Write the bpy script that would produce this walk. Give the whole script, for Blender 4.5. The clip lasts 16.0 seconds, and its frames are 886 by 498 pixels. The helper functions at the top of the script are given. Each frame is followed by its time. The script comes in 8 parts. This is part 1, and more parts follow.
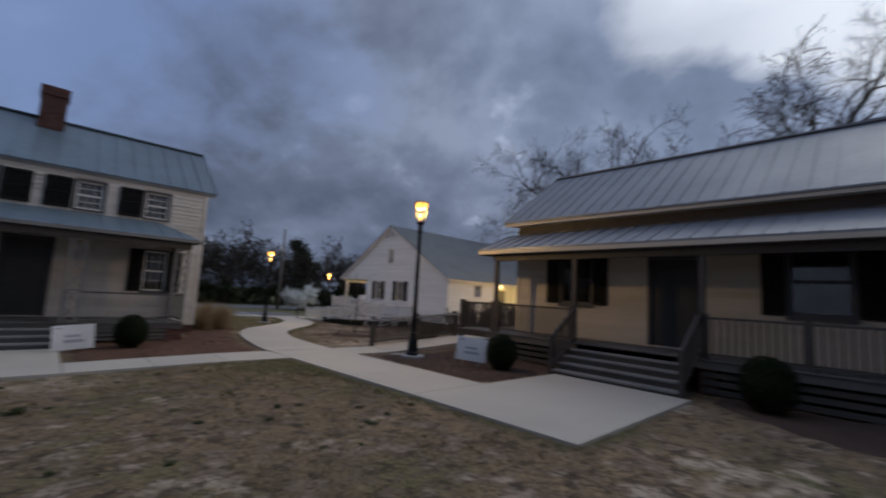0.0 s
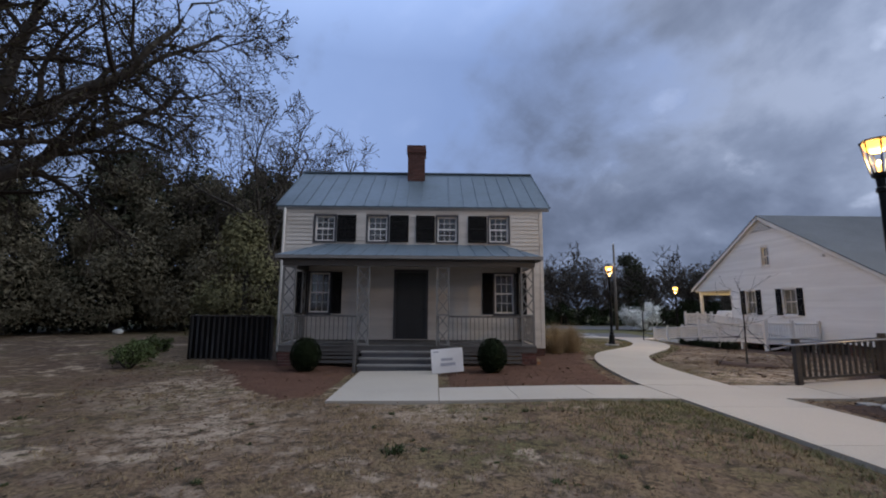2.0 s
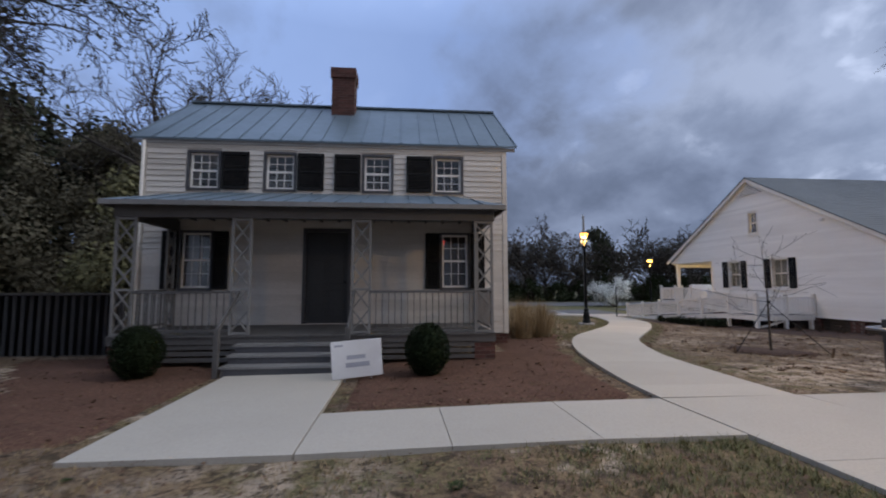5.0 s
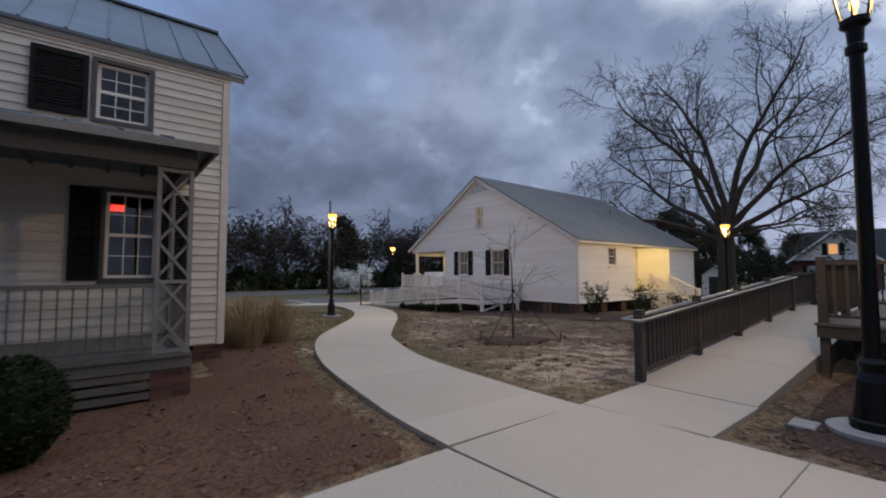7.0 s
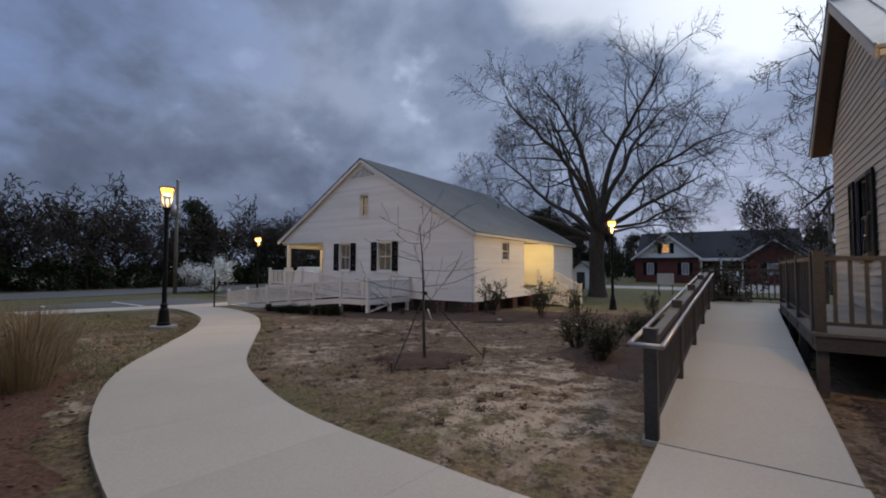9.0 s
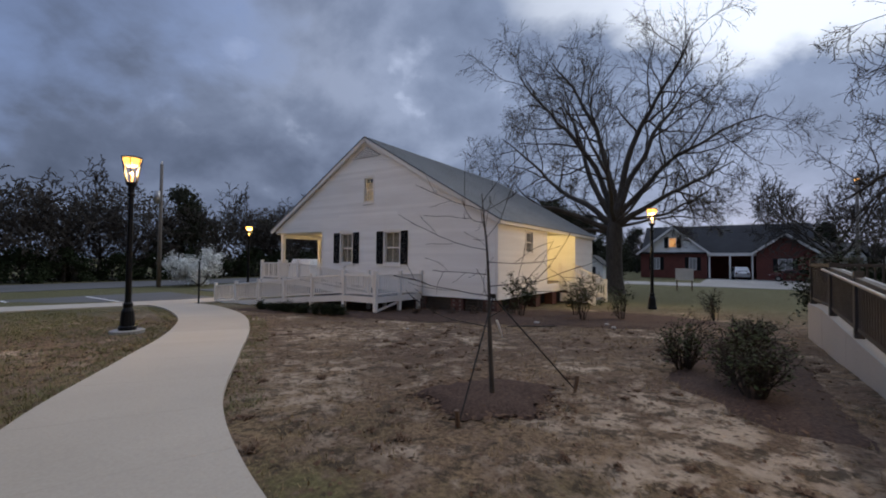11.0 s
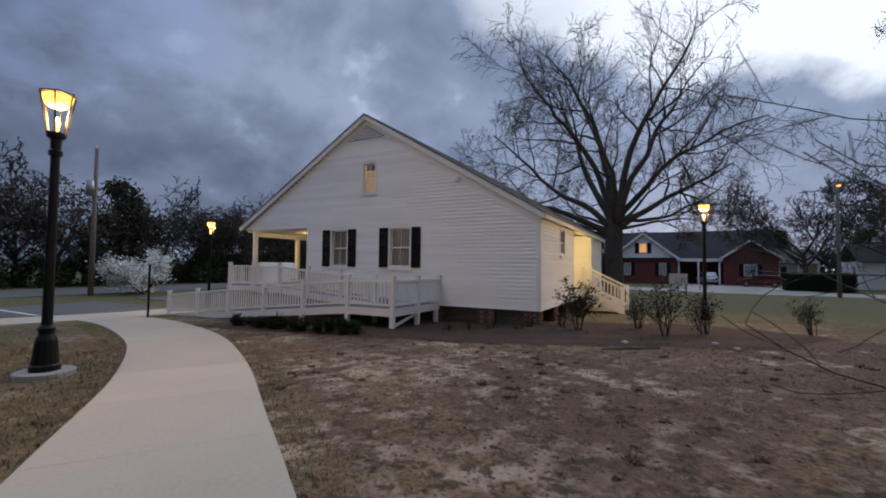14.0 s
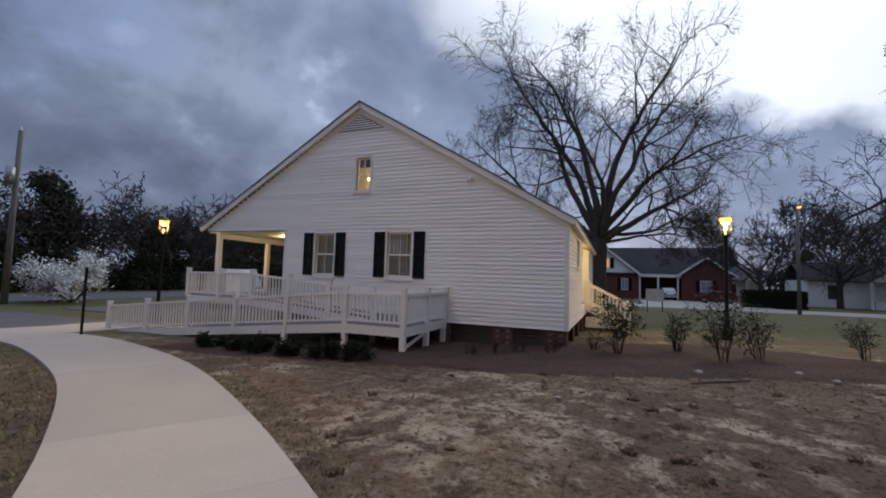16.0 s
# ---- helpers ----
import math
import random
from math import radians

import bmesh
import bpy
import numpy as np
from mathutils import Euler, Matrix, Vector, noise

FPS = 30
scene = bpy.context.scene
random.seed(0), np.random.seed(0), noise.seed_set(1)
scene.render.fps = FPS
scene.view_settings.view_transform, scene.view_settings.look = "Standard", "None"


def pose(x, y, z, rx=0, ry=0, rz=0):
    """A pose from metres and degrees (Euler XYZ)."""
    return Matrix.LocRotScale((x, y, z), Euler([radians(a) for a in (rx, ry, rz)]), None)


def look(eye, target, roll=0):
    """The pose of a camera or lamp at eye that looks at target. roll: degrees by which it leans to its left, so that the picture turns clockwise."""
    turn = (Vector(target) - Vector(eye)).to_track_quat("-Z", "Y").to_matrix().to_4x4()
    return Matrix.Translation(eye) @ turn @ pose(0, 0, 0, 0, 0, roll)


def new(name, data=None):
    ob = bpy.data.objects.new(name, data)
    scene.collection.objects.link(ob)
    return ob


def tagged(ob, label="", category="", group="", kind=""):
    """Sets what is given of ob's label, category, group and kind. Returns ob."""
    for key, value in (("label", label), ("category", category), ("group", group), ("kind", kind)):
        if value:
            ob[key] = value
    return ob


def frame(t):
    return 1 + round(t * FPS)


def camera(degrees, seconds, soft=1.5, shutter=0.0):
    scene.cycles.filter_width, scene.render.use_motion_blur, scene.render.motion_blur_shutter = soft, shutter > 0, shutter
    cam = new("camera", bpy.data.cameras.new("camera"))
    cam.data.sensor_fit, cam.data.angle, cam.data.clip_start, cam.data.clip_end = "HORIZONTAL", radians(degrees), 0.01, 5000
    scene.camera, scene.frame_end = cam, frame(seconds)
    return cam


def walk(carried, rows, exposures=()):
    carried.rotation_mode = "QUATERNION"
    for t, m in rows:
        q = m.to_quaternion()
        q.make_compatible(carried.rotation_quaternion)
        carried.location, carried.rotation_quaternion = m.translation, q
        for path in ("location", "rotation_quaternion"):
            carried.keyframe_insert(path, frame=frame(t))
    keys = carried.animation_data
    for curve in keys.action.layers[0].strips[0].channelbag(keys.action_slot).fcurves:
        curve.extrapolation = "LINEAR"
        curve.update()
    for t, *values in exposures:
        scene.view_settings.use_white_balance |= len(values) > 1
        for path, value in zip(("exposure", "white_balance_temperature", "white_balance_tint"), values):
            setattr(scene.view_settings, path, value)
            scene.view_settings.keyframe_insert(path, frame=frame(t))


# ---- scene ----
cam = camera(92.2, 16.0, soft=1.9, shutter=0.35)
PATH = [
    (0, (0.127, -0.502, 1.75), (1.475, 0.959, 1.974), 3.3),
    (0.5, (0.083, 0.261, 1.765), (0.895, 2.079, 1.955), 1.3),
    (1, (0.147, 0.898, 1.697), (0.465, 2.862, 1.901), 0.1),
    (1.5, (0.307, 1.456, 1.659), (0.43, 3.433, 1.939), 0.1),
    (2, (0.484, 2.098, 1.613), (0.516, 4.08, 1.883), 0.4),
    (2.5, (0.642, 2.703, 1.582), (0.616, 4.686, 1.84), 0.4),
    (3, (0.807, 3.36, 1.566), (0.717, 5.344, 1.805), 0.5),
    (5.5, (1.676, 6.281, 1.473), (2.11, 8.229, 1.61), -0.5),
    (6, (1.884, 6.865, 1.481), (2.781, 8.649, 1.593), -0.3),
    (6.5, (2.129, 7.464, 1.484), (3.323, 9.065, 1.59), -0.0),
    (7, (2.368, 8.042, 1.515), (3.614, 9.603, 1.621), 0.0),
    (7.5, (2.655, 8.644, 1.525), (4.044, 10.08, 1.628), 0.1),
    (8, (3.047, 9.181, 1.524), (4.523, 10.528, 1.623), 0.1),
    (8.5, (3.431, 9.694, 1.525), (5.017, 10.909, 1.623), 0.1),
    (9, (3.849, 10.142, 1.526), (5.486, 11.287, 1.609), 0.2),
    (11.5, (5.44, 12.726, 1.475), (7.094, 13.849, 1.526), 0.6),
    (12, (5.63, 13.297, 1.492), (7.274, 14.436, 1.543), 0.4),
    (12.5, (5.805, 13.986, 1.433), (7.445, 15.13, 1.482), 0.3),
    (13, (5.983, 14.662, 1.387), (7.613, 15.819, 1.44), -0.1),
    (13.5, (6.271, 15.155, 1.363), (7.968, 16.21, 1.425), -0.3),
    (14, (6.495, 15.699, 1.362), (8.258, 16.64, 1.444), 0.7),
    (14.5, (6.71, 16.296, 1.371), (8.499, 17.185, 1.473), 0.7),
    (15, (6.96, 16.832, 1.342), (8.765, 17.684, 1.463), 1.0),
    (15.5, (7.149, 17.396, 1.353), (8.982, 18.183, 1.485), 1.4),
    (16, (7.415, 17.928, 1.332), (9.264, 18.676, 1.47), 1.8),
]
# the camera's own exposure, opening as it turns from the bright east to the dark farmhouse
EXPOSURES = [(0.0, -0.42), (0.5, -0.14), (1.5, 0.10), (3.0, 0.13), (5.5, 0.22), (6.5, 0.0), (7.5, -0.12), (9.0, -0.20), (12.5, -0.15), (16.0, -0.15)]
walk(cam, [(t, look(eye, target, roll)) for t, eye, target, roll in PATH], exposures=EXPOSURES)

# ---------------------------------------------------------------- light
world = bpy.data.worlds.new("dusk_sky")
scene.world = world
world.use_nodes = True
GAP_DIR = Vector((math.cos(radians(-13)) * math.cos(radians(34)), math.sin(radians(-13)) * math.cos(radians(34)), math.sin(radians(34))))


def build_sky():
    nt = world.node_tree
    nt.nodes.clear()
    N, L = nt.nodes.new, nt.links.new

    def math_node(op, a, b=None, clamp=False):
        n = N("ShaderNodeMath")
        n.operation, n.use_clamp = op, clamp
        for i, v in enumerate((a, b)):
            if v is None:
                continue
            if isinstance(v, (int, float)):
                n.inputs[i].default_value = v
            else:
                L(v, n.inputs[i])
        return n.outputs[0]

    def ramp(fac, stops):
        n = N("ShaderNodeValToRGB")
        while len(n.color_ramp.elements) < len(stops):
            n.color_ramp.elements.new(0.5)
        for e, (p, c) in zip(n.color_ramp.elements, stops):
            e.position, e.color = p, (*c, 1) if len(c) == 3 else c
        L(fac, n.inputs[0])
        return n.outputs[0]

    def mix(kind, fac, a, b):
        n = N("ShaderNodeMix")
        n.data_type, n.blend_type = "RGBA", kind
        for sock, v in ((n.inputs[0], fac), (n.inputs[6], a), (n.inputs[7], b)):
            if isinstance(v, (int, float)):
                sock.default_value = v
            elif isinstance(v, tuple):
                sock.default_value = (*v, 1)
            else:
                L(v, sock)
        return n.outputs[2]

    tc = N("ShaderNodeTexCoord").outputs["Generated"]
    sep = N("ShaderNodeSeparateXYZ")
    L(tc, sep.inputs[0])
    den = math_node("ADD", math_node("MAXIMUM", sep.outputs[2], 0.0), 0.62)
    com = N("ShaderNodeCombineXYZ")
    L(math_node("DIVIDE", sep.outputs[0], den), com.inputs[0])
    L(math_node("DIVIDE", sep.outputs[1], den), com.inputs[1])

    def clouds(scale, detail, rough, shift, dist=0.0, squash=(1.0, 1.0, 1.0)):
        m = N("ShaderNodeMapping")
        m.inputs["Location"].default_value = shift
        m.inputs["Rotation"].default_value = (0, 0, radians(62))
        m.inputs["Scale"].default_value = squash
        L(com.outputs[0], m.inputs[0])
        n = N("ShaderNodeTexNoise")
        n.inputs["Scale"].default_value, n.inputs["Detail"].default_value = scale, detail
        n.inputs["Roughness"].default_value, n.inputs["Distortion"].default_value = rough, dist
        L(m.outputs[0], n.inputs[0])
        return n.outputs[0]

    def toward(x, y, z):
        d = N("ShaderNodeVectorMath")
        d.operation = "DOT_PRODUCT"
        L(tc, d.inputs[0])
        d.inputs[1].default_value = (x, y, z)
        return d.outputs["Value"]

    big = clouds(1.3, 2, 0.45, (3.1, 1.7, 0))
    mid = clouds(3.4, 7, 0.54, (7.3, 2.2, 4), 0.15, (1.0, 1.0, 1.0))
    small = clouds(7.5, 5, 0.5, (1.3, 8.2, 2), 0.2, (1.0, 1.0, 1.0))
    cover = math_node("ADD", math_node("ADD", math_node("MULTIPLY", big, 0.36), math_node("MULTIPLY", mid, 0.46)), math_node("MULTIPLY", small, 0.18))
    cloud = ramp(cover, [(0.37, (0.118, 0.150, 0.230)), (0.45, (0.182, 0.226, 0.340)), (0.53, (0.280, 0.340, 0.490)), (0.60, (0.43, 0.505, 0.69))])
    # small thin places where the light comes through
    thin = math_node("MULTIPLY", ramp(small, [(0.60, (0, 0, 0)), (0.72, (1, 1, 1))]), ramp(mid, [(0.44, (0, 0, 0)), (0.56, (1, 1, 1))]))
    cloud = mix("ADD", math_node("MULTIPLY", thin, 0.75), cloud, (0.34, 0.36, 0.42))
    sky = N("ShaderNodeTexSky")
    sky.sky_type, sky.sun_disc = "NISHITA", False
    sky.sun_elevation, sky.sun_rotation = radians(3), radians(92)
    clear = mix("MULTIPLY", 1.0, sky.outputs[0], (0.10, 0.10, 0.10))
    # clearer blue towards the north-west, heavy cloud elsewhere
    west = toward(-0.40, 0.78, 0.48)
    openw = ramp(math_node("ADD", west, math_node("MULTIPLY", math_node("SUBTRACT", cover, 0.5), 1.6)), [(0.66, (0, 0, 0)), (0.92, (1, 1, 1))])
    col = mix("MIX", math_node("MULTIPLY", openw, 0.92), cloud, (0.27, 0.39, 0.71))
    col = mix("ADD", 0.03, col, clear)
    # bright break in the cloud, its lower rim rising to the north
    dot = toward(*GAP_DIR)
    edge = math_node("ADD", dot, math_node("MULTIPLY", math_node("SUBTRACT", mid, 0.5), 0.14))
    gap = ramp(edge, [(0.825, (0, 0, 0)), (0.868, (0.56, 0.56, 0.56)), (0.965, (1, 1, 1))])
    rim = math_node("ADD", math_node("SUBTRACT", sep.outputs[2], math_node("MULTIPLY", sep.outputs[1], 0.30)), math_node("MULTIPLY", math_node("SUBTRACT", mid, 0.5), 0.30))
    gap = math_node("MULTIPLY", gap, ramp(rim, [(0.335, (0, 0, 0)), (0.39, (1, 1, 1))]))
    col = mix("MIX", gap, col, (0.98, 1.03, 1.12))
    halo = ramp(dot, [(0.58, (0, 0, 0)), (0.90, (0.85, 0.85, 0.85)), (1.0, (1, 1, 1))])
    col = mix("ADD", math_node("MULTIPLY", halo, 0.42), col, (0.26, 0.34, 0.50))
    # an overcast sky is brighter overhead
    up = ramp(sep.outputs[2], [(0.0, (1, 1, 1)), (0.52, (1, 1, 1)), (0.85, (2.55, 2.44, 2.24))])
    col = mix("MULTIPLY", 1.0, col, up)
    # the heaviest cloud lies to the north-east
    heavy = ramp(toward(0.50, 0.75, 0.43), [(0.70, (1, 1, 1)), (0.95, (0.80, 0.81, 0.83))])
    col = mix("MULTIPLY", 1.0, col, heavy)
    # unseen south-west sky dimmed to darken the porches and fronts facing it
    pale = ramp(toward(-0.80, -0.55, 0.2), [(0.0, (1, 1, 1)), (0.8, (0.85, 0.84, 0.82))])
    col = mix("MULTIPLY", 1.0, col, pale)
    bg = N("ShaderNodeBackground")
    bg.inputs["Strength"].default_value = SKY
    L(col, bg.inputs[0])
    out = N("ShaderNodeOutputWorld")
    L(bg.outputs[0], out.inputs[0])


SKY = 1.0
build_sky()
sun = new("sun", bpy.data.lights.new("sun", "SUN"))
sun.data.energy, sun.data.angle, sun.data.color = 0.5, radians(40), (1.0, 0.96, 0.92)
sun.matrix_world = look(GAP_DIR * 50, (0, 0, 0))


def warm_lamp(x, y, z, watts, radius=0.06, color=(1.0, 0.62, 0.22)):
    lp = new("lamp_light", bpy.data.lights.new("lamp_light", "POINT"))
    lp.data.energy, lp.data.color, lp.data.shadow_soft_size = watts, color, radius
    lp.location = (x, y, z)
    return lp


# ---------------------------------------------------------------- materials
def material(name, base, rough=0.6, metal=0.0, tint=None, grain=20.0, amount=0.25, stain=0.6, bump=0.15, per=0.0, stretch=(1, 1, 1), spec=0.4, tint_amount=0.5):
    """Two scales of variation in world space: broad stains towards tint, fine grain in value and relief; per: change from piece to piece."""
    m = bpy.data.materials.new(name)
    m.use_nodes = True
    nt = m.node_tree
    N, L = nt.nodes.new, nt.links.new
    b = nt.nodes["Principled BSDF"]
    b.inputs["Roughness"].default_value, b.inputs["Metallic"].default_value = rough, metal
    b.inputs["Specular IOR Level"].default_value = spec
    g = N("ShaderNodeNewGeometry")
    mp = N("ShaderNodeMapping")
    mp.inputs["Scale"].default_value = stretch
    L(g.outputs["Position"], mp.inputs[0])

    def noise_node(scale, detail):
        n = N("ShaderNodeTexNoise")
        n.inputs["Scale"].default_value, n.inputs["Detail"].default_value, n.inputs["Roughness"].default_value = scale, detail, 0.6
        L(mp.outputs[0], n.inputs[0])
        return n.outputs[0]

    broad, fine = noise_node(stain, 4), noise_node(grain, 5)
    tint = tint or tuple(c * 0.55 for c in base)
    rm = N("ShaderNodeMapRange")
    rm.inputs[1].default_value, rm.inputs[2].default_value = 0.42, 0.68
    rm.inputs[4].default_value = tint_amount
    L(broad, rm.inputs[0])
    mx = N("ShaderNodeMix")
    mx.data_type = "RGBA"
    mx.inputs[6].default_value, mx.inputs[7].default_value = (*base, 1), (*tint, 1)
    L(rm.outputs[0], mx.inputs[0])
    val = N("ShaderNodeMapRange")
    val.inputs[1].default_value, val.inputs[2].default_value = 0.3, 0.7
    val.inputs[3].default_value, val.inputs[4].default_value = 1 - amount, 1 + amount
    L(fine, val.inputs[0])
    hsv = N("ShaderNodeHueSaturation")
    L(mx.outputs[2], hsv.inputs["Color"])
    if per:
        oi = N("ShaderNodeObjectInfo")
        pr = N("ShaderNodeMapRange")
        pr.inputs[3].default_value, pr.inputs[4].default_value = 1 - per, 1 + per
        L(oi.outputs["Random"], pr.inputs[0])
        mu = N("ShaderNodeMath")
        mu.operation = "MULTIPLY"
        L(val.outputs[0], mu.inputs[0])
        L(pr.outputs[0], mu.inputs[1])
        L(mu.outputs[0], hsv.inputs["Value"])
    else:
        L(val.outputs[0], hsv.inputs["Value"])
    L(hsv.outputs[0], b.inputs["Base Color"])
    if bump:
        bp = N("ShaderNodeBump")
        bp.inputs["Strength"].default_value, bp.inputs["Distance"].default_value = bump, 0.02
        L(fine, bp.inputs["Height"])
        L(bp.outputs[0], b.inputs["Normal"])
    rr = N("ShaderNodeMapRange")
    rr.inputs[3].default_value, rr.inputs[4].default_value = max(0.02, rough - 0.12), min(1, rough + 0.12)
    L(broad, rr.inputs[0])
    L(rr.outputs[0], b.inputs["Roughness"])
    return m


def glow(name, color, strength):
    m = bpy.data.materials.new(name)
    m.use_nodes = True
    b = m.node_tree.nodes["Principled BSDF"]
    b.inputs["Base Color"].default_value = (*color, 1)
    b.inputs["Emission Color"].default_value = (*color, 1)
    b.inputs["Emission Strength"].default_value = strength
    return m


def glass(name, tint=(0.9, 0.93, 0.95), rough=0.02):
    m = bpy.data.materials.new(name)
    m.use_nodes = True
    b = m.node_tree.nodes["Principled BSDF"]
    b.inputs["Base Color"].default_value = (*tint, 1)
    b.inputs["Roughness"].default_value = rough
    b.inputs["Transmission Weight"].default_value = 1.0
    b.inputs["IOR"].default_value = 1.5
    return m


